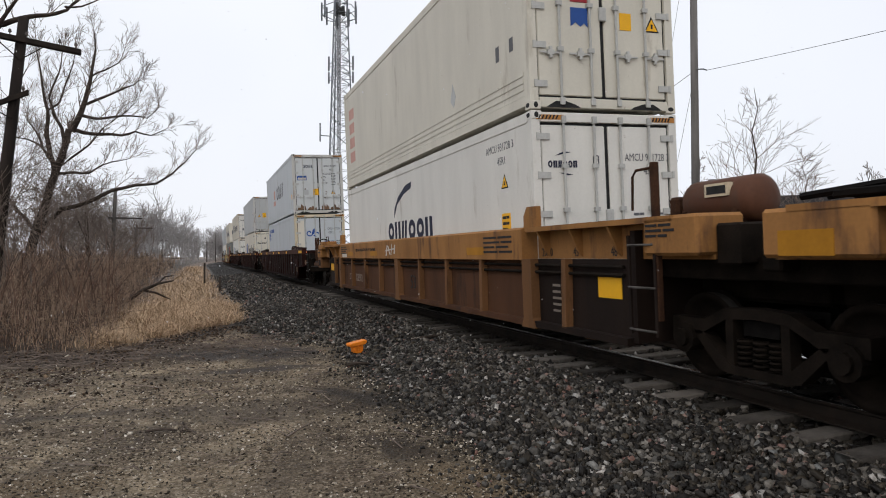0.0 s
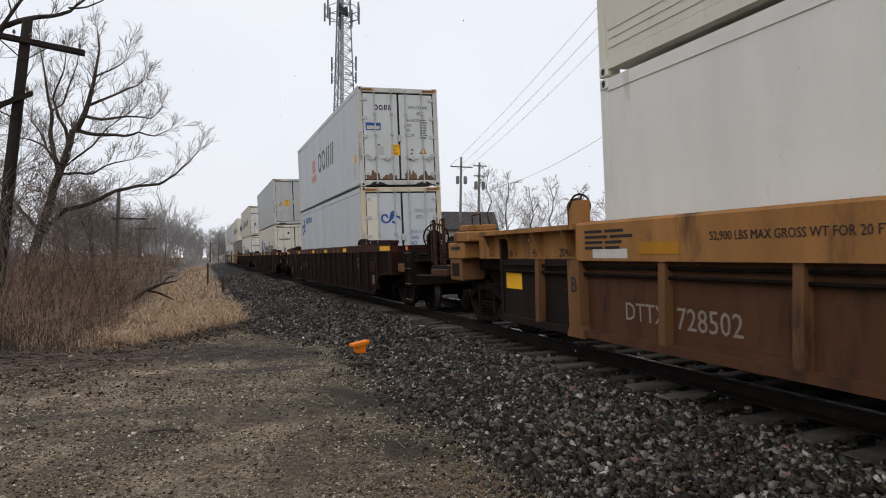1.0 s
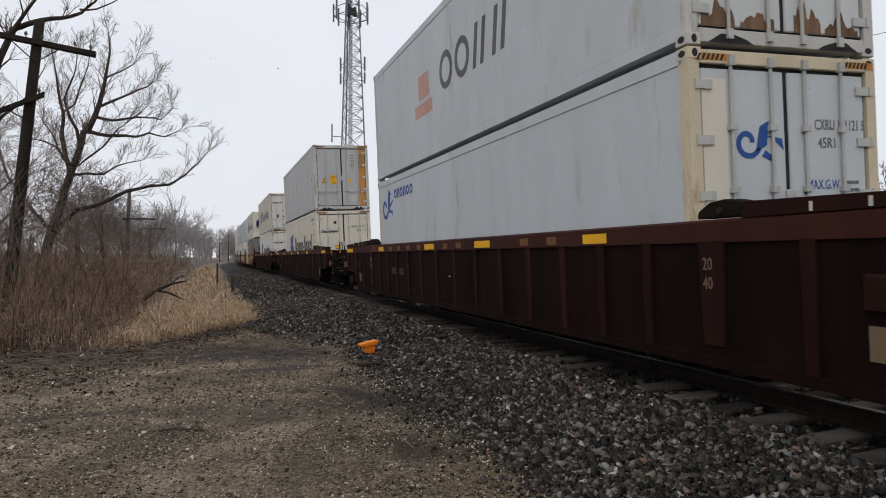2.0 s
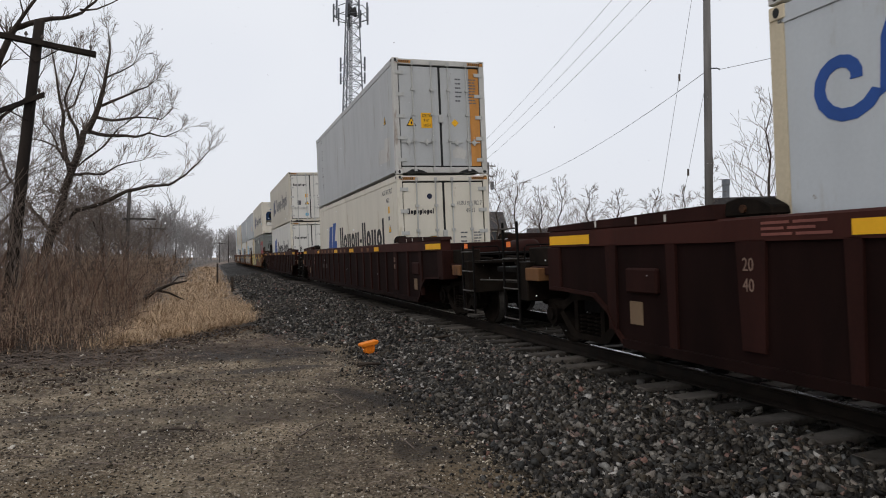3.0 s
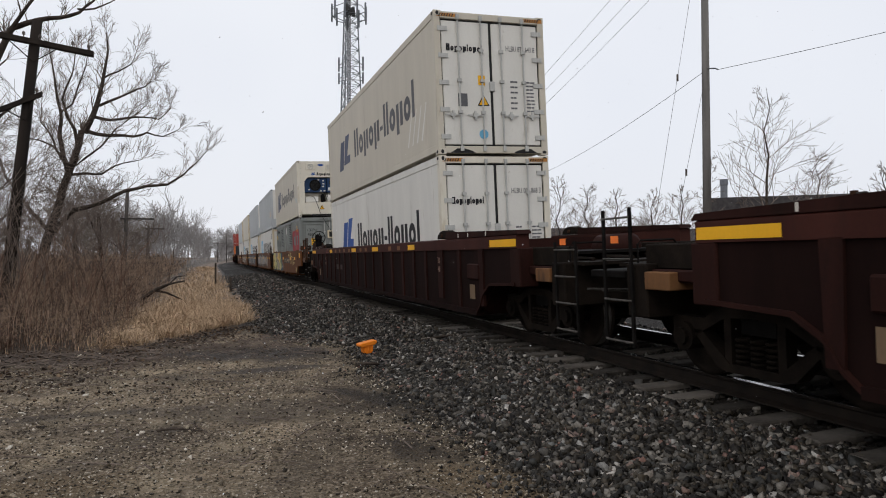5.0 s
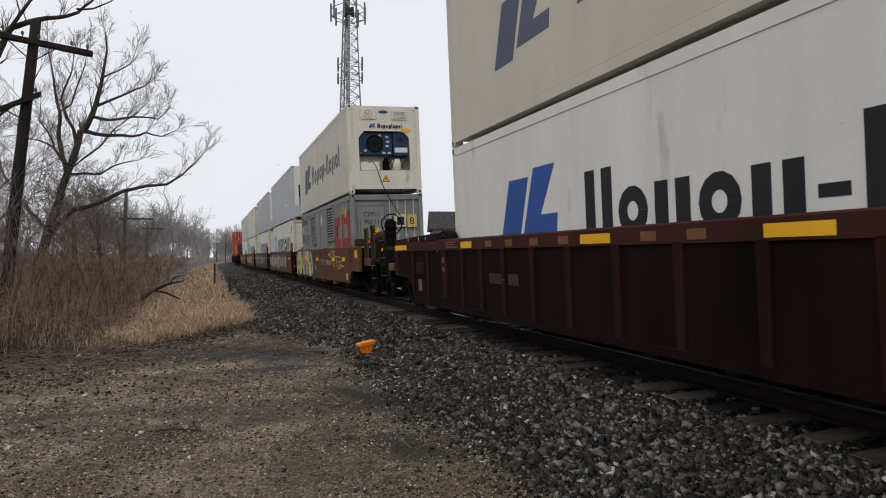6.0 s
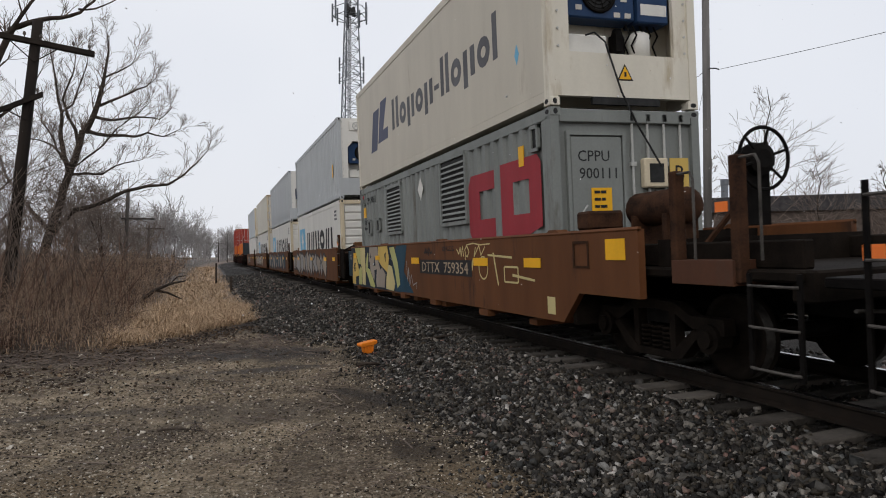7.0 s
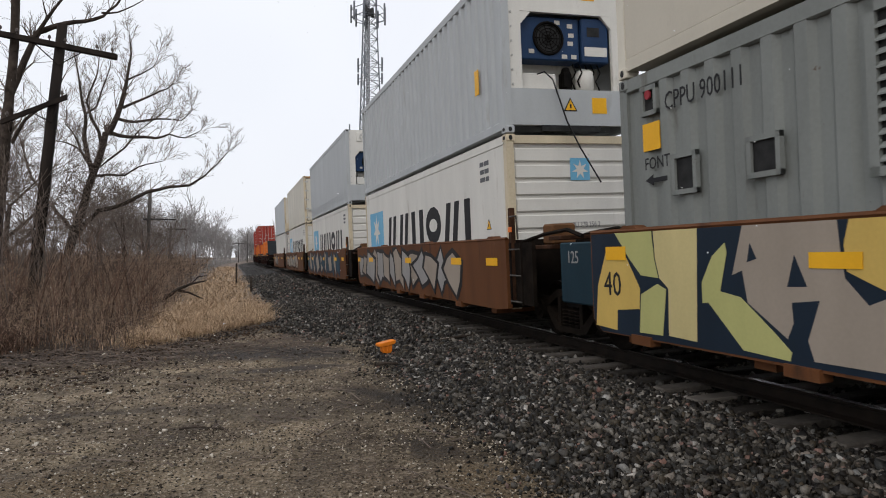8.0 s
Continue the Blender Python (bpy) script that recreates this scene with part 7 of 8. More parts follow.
class Wood:
    """Gathers tapered limbs as plain lists."""

    def __init__(self):
        self.v, self.f = [], []

    def limb(self, pts, radii, sides):
        base = len(self.v)
        n = len(pts)
        for i, p in enumerate(pts):
            d = (pts[min(i + 1, n - 1)] - pts[max(i - 1, 0)])
            d = d.normalized() if d.length > 1e-6 else Vector((0, 0, 1))
            a = d.orthogonal().normalized()
            b = d.cross(a)
            for k in range(sides):
                t = k * math.tau / sides
                q = p + radii[i] * (math.cos(t) * a + math.sin(t) * b)
                self.v.append((q.x, q.y, q.z))
        for i in range(n - 1):
            for k in range(sides):
                a0, a1 = base + i * sides + k, base + i * sides + (k + 1) % sides
                b0, b1 = a0 + sides, a1 + sides
                self.f.append((a0, a1, b1))
                self.f.append((a0, b1, b0))

    def mesh(self, name, mat):
        return fast_mesh(name, np.array(self.v), np.array(self.f), mat)


def grow(thick, thin, rnd, p, d, length, r, level, levels, droop, spread, least, lean=Vector((0, 0, 0))):
    segs = 5 if level < 2 else 4 if level < 4 else 3
    pts, radii = [p.copy()], [r]
    q, dd = p.copy(), d.copy()
    kids = []
    end = max(r * (0.45 if level < levels else 0.3), least)
    for i in range(segs):
        wob = 0.09 + 0.03 * level
        dd = (dd + Vector((rnd.uniform(-wob, wob), rnd.uniform(-wob, wob), rnd.uniform(-wob, wob))) + lean * 0.06 + Vector((0, 0, droop * (0.10 if level < 3 else 0.06)))).normalized()
        q = q + dd * length / segs
        pts.append(q.copy())
        radii.append(r + (end - r) * (i + 1) / segs)
        if i >= (1 if level else 2) - 1:
            kids.append((q.copy(), dd.copy(), radii[-1]))
    (thick if level < 2 else thin).limb(pts, radii, 8 if level == 0 else 5 if level == 1 else 3)
    if level >= levels:
        return
    for q, dd, rr in kids:
        last = q is kids[-1][0]
        for _ in range(2 if last else (1 if rnd.random() < (0.85 if level == 0 else 0.62) else 0)):
            ang = rnd.uniform(0.35, 0.95) * spread
            az = rnd.uniform(0, math.tau)
            a = dd.orthogonal().normalized()
            b = dd.cross(a)
            nd = (dd * math.cos(ang) + (a * math.cos(az) + b * math.sin(az)) * math.sin(ang)).normalized()
            grow(thick, thin, rnd, q, nd, length * rnd.uniform(0.55, 0.82), max(rr * rnd.uniform(0.55, 0.8), least), level + 1, levels, droop, spread, least, lean)


def tree(x, y, height, r, seed, levels=5, spread=1.0, droop=0.25, lean=(0, 0, 0), twig=None, least=0.008, label="bare leafless tree with fine spreading twigs", tilt=(0, 0), first=0.34):
    rnd = random.Random(seed)
    ob = tagged(new("tree"), label, "tree", "bare trees")
    thick, thin = Wood(), Wood()
    grow(thick, thin, rnd, Vector((0, 0, -0.3)), Vector((tilt[0], tilt[1], 1)).normalized(), height * first, r, 0, levels, droop, spread, least, Vector(lean))
    part("trunk", thick.mesh("trunk", twig or BARK), None, ob)
    if thin.v:
        part("crown", thin.mesh("crown", twig or TWIG), None, ob, "bare twigs")
    ob.location = (x, y, ground_height(x, y))
    return ob


def limbed_tree(y, seed, limbs, step, reach, least, label):
    """A tree with its main limbs led along given lines of (x, z), in the plane y, and twigs grown from them."""
    rnd = random.Random(seed)
    ob = tagged(new("tree"), label, "tree", "bare trees")
    thick, thin = Wood(), Wood()
    for r0, r1, line in limbs:
        dy, pts = rnd.uniform(-0.25, 0.25), []
        for k, (x, z) in enumerate(line):
            pts.append(Vector((x, y + dy * k, z)))
        smooth_pts = []
        for a, b in zip(pts, pts[1:]):
            n = max(2, int((b - a).length / 0.5))
            for i in range(n):
                j = 0.07 * least / 0.015
                smooth_pts.append(a.lerp(b, i / n) + (Vector((rnd.uniform(-j, j), rnd.uniform(-j, j), rnd.uniform(-j, j))) if i else Vector()))
        smooth_pts.append(pts[-1])
        m = len(smooth_pts)
        radii = [r0 + (r1 - r0) * i / (m - 1) for i in range(m)]
        thick.limb(smooth_pts, radii, 7)
        gone = 0.0
        for i in range(1, m):
            gone += (smooth_pts[i] - smooth_pts[i - 1]).length
            last = i == m - 1
            if (gone < step or i < m * 0.15 or radii[i] > 0.2) and not last:
                continue
            gone = 0.0
            d = (smooth_pts[i] - smooth_pts[i - 1]).normalized()
            for _ in range(4 if last else 1 + (rnd.random() < 0.45)):
                side = Vector((rnd.uniform(-1, 1), rnd.uniform(-1, 1), rnd.uniform(-0.4, 1)))
                nd = (d * rnd.uniform(0.4, 1.0) + side * 0.85 + Vector((0, 0, 0.5))).normalized()
                grow(thick, thin, rnd, smooth_pts[i], nd, reach * rnd.uniform(0.5, 1.1), max(radii[i] * 0.36, least * 1.4), 2, 4, 0.45, 0.75, least)
    part("trunk", thick.mesh("trunk", BARK), None, ob)
    part("crown", thin.mesh("crown", TWIG), None, ob, "bare twigs")


def leader_tree(x, y, height, r, seed, reach, least, label):
    """A young tree with one straight leader and rising side branches that shorten towards the top."""
    rnd = random.Random(seed)
    ob = tagged(new("tree"), label, "tree", "bare trees")
    thick, thin = Wood(), Wood()
    n = 9
    pts = [Vector((rnd.uniform(-0.05, 0.05) * k, rnd.uniform(-0.03, 0.03) * k, -0.3 + (height + 0.3) * k / n)) for k in range(n + 1)]
    radii = [r + (least - r) * k / n for k in range(n + 1)]
    thick.limb(pts, radii, 7)
    m, az = 22, rnd.uniform(0, 6)
    for k in range(m):
        f = 0.28 + 0.68 * k / m
        a = int(f * n)
        p = pts[a].lerp(pts[a + 1], f * n - a)
        az += 2.4 + rnd.uniform(-0.4, 0.4)
        up = radians(rnd.uniform(28, 52))
        d = Vector((math.cos(az) * math.cos(up), math.sin(az) * math.cos(up), math.sin(up)))
        L = reach * (1.05 - 0.85 * (f - 0.28) / 0.68) * rnd.uniform(0.6, 0.9)
        grow(thick, thin, rnd, p, d, L, max((r + (least - r) * f) * 0.42, least), 2, 4, 0.35, 0.75, least)
    part("trunk", thick.mesh("trunk", BARK), None, ob)
    part("crown", thin.mesh("crown", TWIG), None, ob, "bare twigs")
    ob.location = (x, y, ground_height(x, y))


def build_trees():
    trunk = [(0.29, 0.17, [(-9.3, -0.3), (-8.9, 2.1), (-8.3, 4.15), (-7.63, 6.5), (-7.29, 7.44), (-6.95, 8.86)]), (0.19, 0.02, [(-6.95, 8.86), (-6.46, 9.99), (-6.12, 11.27), (-5.91, 12.4), (-5.7, 13.7), (-5.8, 14.9)]),
             (0.17, 0.02, [(-7.76, 6.48), (-8.04, 7.4), (-8.23, 8.47), (-8.2, 10.0), (-8.48, 11.4), (-8.69, 12.8), (-8.9, 14.1)]), (0.11, 0.02, [(-7.29, 7.59), (-7.43, 9.0), (-7.83, 9.74), (-8.06, 10.65), (-7.46, 12.6), (-7.32, 13.7)])]
    limbs = [(0.13, 0.02, [(-6.95, 9.0), (-6.32, 8.82), (-5.32, 8.8), (-4.31, 8.78), (-3.58, 9.06), (-2.68, 8.87), (-1.78, 9.36)]), (0.10, 0.02, [(-6.43, 9.83), (-5.61, 9.73), (-4.75, 9.95), (-3.88, 10.1), (-2.99, 10.07), (-2.32, 10.84)]),
             (0.09, 0.02, [(-6.18, 10.5), (-5.33, 11.0), (-4.47, 11.5), (-3.74, 11.9), (-3.15, 12.5)]), (0.06, 0.015, [(-5.91, 12.2), (-5.2, 12.6), (-4.48, 13.1), (-4.16, 14.0)]), (0.09, 0.02, [(-7.7, 6.4), (-6.86, 6.5), (-6.02, 6.48), (-5.31, 7.0), (-3.86, 7.44)])]
    lower = [(0.17, 0.02, [(-8.9, 2.6), (-7.41, 4.32), (-6.0, 4.75), (-4.73, 5.46), (-3.56, 5.77), (-2.37, 5.89), (-1.47, 6.49), (-0.78, 7.18), (-0.16, 7.95)]), (0.08, 0.02, [(-8.04, 7.4), (-8.59, 8.0), (-9.2, 8.26), (-9.87, 8.35)]),
             (0.08, 0.02, [(-8.11, 7.24), (-8.46, 7.84), (-8.8, 8.75), (-9.35, 9.48), (-9.35, 10.56)]), (0.07, 0.015, [(-7.4, 6.9), (-6.03, 8.2), (-5.32, 9.27), (-4.17, 10.3), (-3.59, 11.0)]), (0.07, 0.015, [(-8.2, 10.0), (-7.58, 10.5), (-7.31, 11.5), (-6.9, 12.8), (-6.76, 13.7)]),
             (0.12, 0.02, [(-8.7, 3.0), (-9.9, 4.6), (-11.0, 6.2), (-11.6, 8.4), (-12.4, 10.2)])]
    limbed_tree(44, 21, trunk + limbs + lower, 0.15, 0.92, 0.0085, "large bare spreading tree leaning over the verge")
    limbed_tree(20, 33, [(0.16, 0.08, [(-6.5, -0.3), (-6.22, 1.25), (-5.87, 3.4), (-5.52, 5.78), (-4.99, 7.27)]), (0.085, 0.02, [(-4.99, 7.27), (-4.75, 7.57), (-4.26, 7.83), (-3.78, 7.97), (-3.34, 8.18), (-3.02, 8.55), (-2.68, 9.13)]),
                        (0.03, 0.008, [(-3.34, 8.18), (-2.95, 8.27), (-2.57, 8.53), (-2.2, 8.86)]), (0.06, 0.015, [(-4.99, 7.27), (-4.6, 7.77), (-4.15, 8.34), (-3.89, 9.04)]),
                        (0.15, 0.09, [(-5.9, -0.3), (-5.74, 1.25), (-5.42, 4.56), (-5.18, 6.9), (-5.09, 8.22), (-5.05, 9.4)]), (0.05, 0.012, [(-5.42, 4.56), (-5.15, 5.2), (-4.8, 5.56), (-4.49, 5.94), (-4.27, 6.55)]), (0.03, 0.01, [(-4.75, 7.57), (-4.66, 7.98), (-4.79, 8.55)])],
                0.6, 0.6, 0.004, "tall bare tree reaching out above the utility pole")
    tree(-11.6, 41, 13, 0.22, 24, 5, 0.9, 0.3, least=0.0095)
    tree(-7.6, 56, 9.5, 0.22, 25, 5, 1.1, 0.2, (0.2, 0, 0), least=0.013)
    tree(-11.4, 34, 10.5, 0.17, 26, 5, 0.9, 0.3, least=0.008)
    tree(-9.5, 30, 8.0, 0.13, 27, 5, 0.9, 0.2, least=0.009, label="thin bare sapling tree among brambles")
    tree(-7.6, 70, 9.0, 0.2, 28, 5, 1.1, 0.2, least=0.015)
    tree(-11, 66, 13, 0.3, 29, 5, 1.0, 0.25, least=0.015)
    # beyond the train
    leader_tree(28.3, 28.6, 10.8, 0.12, 41, 2.9, 0.009, "young bare tree standing beyond the track")
    leader_tree(25.4, 29.6, 7.6, 0.05, 47, 0.9, 0.008, "thin bare sapling beyond the track")
    leader_tree(31.4, 28.0, 7.4, 0.08, 42, 2.2, 0.008, "small bare tree beside a low building")
    leader_tree(38.0, 27.0, 6.6, 0.10, 43, 2.8, 0.010, "small bare tree beyond the track")
    for i, (az, d, h) in enumerate(((23.6, 68, 11.0), (25.0, 70, 10.6), (27.2, 66, 8.6), (28.8, 66, 9.4), (31.2, 64, 8.4), (33.5, 60, 7.6), (36.5, 62, 7.6), (38.5, 55, 7.2), (52.5, 48, 7.0), (54, 60, 8))):
        leader_tree(d * math.sin(radians(az)), d * math.cos(radians(az)), h, 0.13, 50 + i, h * 0.27, 0.013, "bare leafless tree with fine upright twigs")
    # woods down the line
    rnd = random.Random(77)
    k = 0
    for i in range(10):
        y = rnd.uniform(85, 260)
        x = -rnd.uniform(5, 9) - y * rnd.uniform(0.01, 0.16)
        tree(x, y, rnd.uniform(9, 13.5), 0.24, 100 + i, 4, 1.0, 0.25, twig=HAZED_TWIG, least=0.02 + y * 0.00012, label="far bare tree in the woods along the line")
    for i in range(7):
        tree(rnd.uniform(-1, 14), rnd.uniform(330, 420), rnd.uniform(10, 15), 0.3, 140 + i, 4, 1.0, 0.25, twig=HAZED_TWIG, least=0.06, label="far bare tree where the line vanishes")


build_trees()


def canes():
    """Brambles and dead weed stalks in three thickets."""
    rnd = random.Random(61)
    for name, n, x0, x1, y0, y1, h0, h1, r in (("bramble_thicket", 1800, -9.5, -3.2, 12.3, 13.8, 0.15, 0.9, 0.007), ("bramble_thicket", 2900, -9.5, -1.3, 12.6, 19, 0.3, 1.75, 0.006), ("bramble_thicket", 3200, -13, -1.6, 19, 32, 0.9, 2.4, 0.008), ("bramble_thicket", 2600, -16, -2.2, 32, 70, 1.2, 3.2, 0.013), ("bramble_thicket", 1500, -34, -2.6, 70, 130, 1.5, 3.6, 0.022), ("bramble_thicket", 1200, -60, -3.0, 130, 260, 2.0, 5.0, 0.05)):
        w = Wood()
        for _ in range(n):
            x, y = rnd.uniform(x0, x1), rnd.uniform(y0, y1)
            inside = verge(x, y)
            side = -1.55 - 0.02 * (y - 13) + 0.5 * noise.noise((y * 0.5, 1, 1)) - x
            if inside < 0.05 or side < 0 or rnd.random() > 0.35 + side:
                continue
            h = rnd.uniform(h0, h1) * (0.55 + 0.45 * min(side / 2.0, 1)) * (0.8 + 0.5 * noise.noise((x * 0.6, y * 0.6, 2)))
            p = Vector((x, y, ground_height(x, y) - 0.05))
            out = Vector((rnd.uniform(-1, 1), rnd.uniform(-1, 1), 0))
            bend = rnd.uniform(0.1, 1.5)
            pts = [p + Vector((0, 0, h * t)) + out * bend * h * t * t - Vector((0, 0, h * bend * 0.35 * t ** 3)) for t in (0, 0.35, 0.7, 1.0)]
            w.limb(pts, [r, r * 0.9, r * 0.7, r * 0.35], 3)
            for _ in range(rnd.choice((2, 3, 4)) if y < 32 else 1):
                t = rnd.choice((1, 2))
                b = pts[t]
                e = b + Vector((rnd.uniform(-0.3, 0.3), rnd.uniform(-0.3, 0.3), rnd.uniform(0.05, 0.4))) * h * 0.6
                w.limb([b, (b + e) / 2 + Vector((0, 0, 0.03)), e], [r * 0.6, r * 0.5, r * 0.3], 3)
        tagged(new(name, w.mesh(name, DARK_CANE if n == 1800 else CANE)), "thicket of bare reddish-brown brambles and weed stalks", "brambles", kind="stuff")


canes()


def cane_clumps():
    """Upright dark canes in clumps, and a fallen dead branch in the grass."""
    rnd = random.Random(64)
    w = Wood()
    for cx, cy, n, h in ((-2.9, 14.2, 16, 1.7), (-3.6, 15.0, 14, 1.8), (-2.3, 15.6, 14, 1.6), (-4.6, 14.4, 14, 1.5), (-5.6, 15.2, 16, 1.7), (-6.6, 14.3, 14, 1.6), (-1.9, 17.5, 14, 1.6), (-3.1, 18.5, 16, 2.0), (-4.8, 17.6, 16, 2.1), (-6.4, 18.5, 16, 2.2), (-2.6, 22, 20, 2.2), (-4.4, 23, 20, 2.6), (-6.5, 24, 20, 2.7)):
        for _ in range(n):
            x, y = cx + rnd.gauss(0, 0.22), cy + rnd.gauss(0, 0.25)
            p = Vector((x, y, ground_height(x, y) - 0.05))
            L, lean = h * rnd.uniform(0.6, 1.1), Vector((rnd.gauss(0.08, 0.22), rnd.gauss(0, 0.2), 0))
            pts = [p + (Vector((0, 0, 1)) + lean * t) * L * t for t in (0, 0.4, 0.75, 1)]
            r = rnd.uniform(0.006, 0.011)
            w.limb(pts, [r, r * 0.9, r * 0.7, r * 0.3], 3)
            for _ in range(2):
                b = pts[rnd.choice((1, 2))]
                w.limb([b, b + Vector((rnd.uniform(-0.25, 0.25), rnd.uniform(-0.2, 0.2), rnd.uniform(0.15, 0.5)))], [r * 0.6, r * 0.3], 3)
    tagged(new("cane_clumps", w.mesh("cane_clumps", DARK_CANE)), "upright dark red-brown canes in clumps", "canes", kind="stuff")
    ob = tagged(new("fallen_branch"), "dark fallen dead branch lying in dry grass", "branch")
    s = Wood()
    z = ground_height(-1.6, 25)
    base = Vector((-2.3, 25.5, z + 0.05))
    s.limb([base, base + Vector((0.5, -0.2, 0.4)), base + Vector((1.0, -0.3, 0.62)), base + Vector((1.5, -0.3, 0.72))], [0.07, 0.06, 0.045, 0.02], 7)
    s.limb([base + Vector((0.5, -0.2, 0.4)), base + Vector((0.9, -0.1, 0.3)), base + Vector((1.4, -0.1, 0.05))], [0.05, 0.04, 0.02], 6)
    s.limb([base + Vector((1.0, -0.3, 0.62)), base + Vector((1.2, -0.3, 0.85)), base + Vector((1.5, -0.35, 0.9))], [0.035, 0.025, 0.01], 6)
    part("limb", s.mesh("limb", BARK), None, ob)


cane_clumps()


def woods():
    """Saplings among the brambles, and the far bare woods on both sides of the line."""
    rnd = random.Random(63)
    for name, n, spot, h0, h1, r0, levels, least, mat, label in (
            ("sapling_thicket", 34, lambda: (rnd.uniform(-12, -2.8), rnd.uniform(15.5, 34)), 2.0, 4.4, 0.020, 3, 0.004, TWIG, "thin bare saplings rising from the brambles"),
            ("sapling_thicket", 34, lambda: (rnd.uniform(-20, -3.6), rnd.uniform(34, 75)), 2.5, 6.0, 0.04, 3, 0.008, TWIG, "thin bare saplings along the line"),
            ("far_woods", 14, lambda: (-rnd.uniform(8, 60), rnd.uniform(80, 190)), 8, 13, 0.13, 3, 0.022, HAZED_TWIG, "far bare grey woods along the line"),
            ("far_woods", 34, lambda: (rnd.uniform(-22, -3.5), rnd.uniform(100, 260)), 7, 12, 0.14, 3, 0.024, HAZED_TWIG, "misty bare trees beside the vanishing line"),
            ("far_woods", 34, lambda: (rnd.uniform(-50, -2), rnd.uniform(190, 330)), 10, 16, 0.2, 3, 0.04, HAZED_TWIG, "far bare grey woods in the mist"),
            ("far_woods", 16, lambda: (-rnd.uniform(2.5, 9.5), rnd.uniform(105, 175)), 8, 12.5, 0.16, 3, 0.024, HAZED_TWIG, "tall bare trees standing grey in the mist"),
            ("far_woods", 60, lambda: (rnd.uniform(-8, 20), rnd.uniform(300, 420)), 10, 18, 0.25, 3, 0.06, HAZED_TWIG, "far bare grey trees where the line vanishes"),
            ("far_scrub", 170, lambda: scrub_place(rnd), 3.5, 6.0, 0.12, 2, 0.07, HAZED_TWIG, "low grey scrub where the line vanishes"),
            ("far_woods", 36, lambda: az_place(rnd.uniform(17, 62), rnd.uniform(120, 200)), 7, 12, 0.15, 3, 0.03, HAZED_TWIG, "far bare trees beyond the houses")):
        w = Wood()
        for _ in range(n):
            x, y = spot()
            h = rnd.uniform(h0, h1)
            grow(w, w, rnd, Vector((x, y, ground_height(x, y) - 0.1)), Vector((rnd.uniform(-0.15, 0.15), rnd.uniform(-0.15, 0.15), 1)).normalized(), h * 0.42, r0 * h / h1, 0, levels, 0.5, 0.75, least)
        tagged(new(name, w.mesh(name, mat)), label, "woods", kind="stuff")


def scrub_place(rnd):
    y = rnd.uniform(200, 420)
    return bend(y) + rnd.choice((rnd.uniform(-50, -3.0), rnd.uniform(-14, -3.0), rnd.uniform(15, 60))), y


def az_place(az, d):
    return d * math.sin(radians(az)), d * math.cos(radians(az))


woods()


def dry_grass():
    rs = np.random.RandomState(71)
    v, f = [], []
    def blade(x, y, h, wd, lean, az):
        z = ground_height(x, y) - 0.01
        dx, dy = math.cos(az), math.sin(az)
        px, py = -dy * wd, dx * wd
        b = len(v)
        for t, k in ((0, 1), (0.55, 0.8), (1.0, 0.0)):
            ox, oz = lean * h * t * t, h * t * (1 - 0.35 * lean * t)
            if k:
                v.append((x + dx * ox - px * k, y + dy * ox - py * k, z + oz))
                v.append((x + dx * ox + px * k, y + dy * ox + py * k, z + oz))
            else:
                v.append((x + dx * ox, y + dy * ox, z + oz))
        f.extend(((b, b + 1, b + 3), (b, b + 3, b + 2), (b + 2, b + 3, b + 4)))
    for n, x0, x1, y0, y1, h0, h1, wd in ((26000, -3.2, 1.5, 12.3, 22, 0.10, 0.42, 0.004), (15000, -4, 1.5, 22, 45, 0.15, 0.5, 0.008), (7000, -6, 1.5, 45, 110, 0.2, 0.6, 0.02)):
        for _ in range(n):
            x, y = rs.uniform(x0, x1), rs.uniform(y0, y1)
            if verge(x, y) < rs.uniform(-0.1, 0.9) or rs.uniform() < 0.92 * smooth01(-x, 1.0, 2.4):
                continue
            tuft = (0.35 + 0.4 * smooth01(verge(x, y), 0, 2.0)) + 0.7 * max(noise.noise((x * 1.3, y * 1.3, 4)), -0.4)
            blade(x, y, rs.uniform(h0, h1) * tuft, wd, rs.uniform(0.5, 1.9), rs.uniform(0, math.tau))
    for _ in range(620):
        cx, cy = rs.uniform(-2.4, 1.2), rs.uniform(12.8, 24)
        if verge(cx, cy) < 0.1 or rs.uniform() < smooth01(-cx, 1.2, 2.2):
            continue
        hh = rs.uniform(0.2, 0.5)
        for _ in range(26):
            a = rs.uniform(0, math.tau)
            blade(cx + 0.07 * math.cos(a), cy + 0.07 * math.sin(a), hh * rs.uniform(0.6, 1.1), 0.004, rs.uniform(0.6, 1.7), a)
    for _ in range(9000):
        x, y = rs.uniform(17.5, 50), rs.uniform(4, 70)
        blade(x, y, rs.uniform(0.3, 0.8), 0.02, rs.uniform(0.2, 1.0), rs.uniform(0, math.tau))
    tagged(new("dry_grass", fast_mesh("dry_grass", np.array(v), np.array(f), STRAW)), "matted dry straw-coloured grass on the verge", "grass", kind="stuff")


dry_grass()


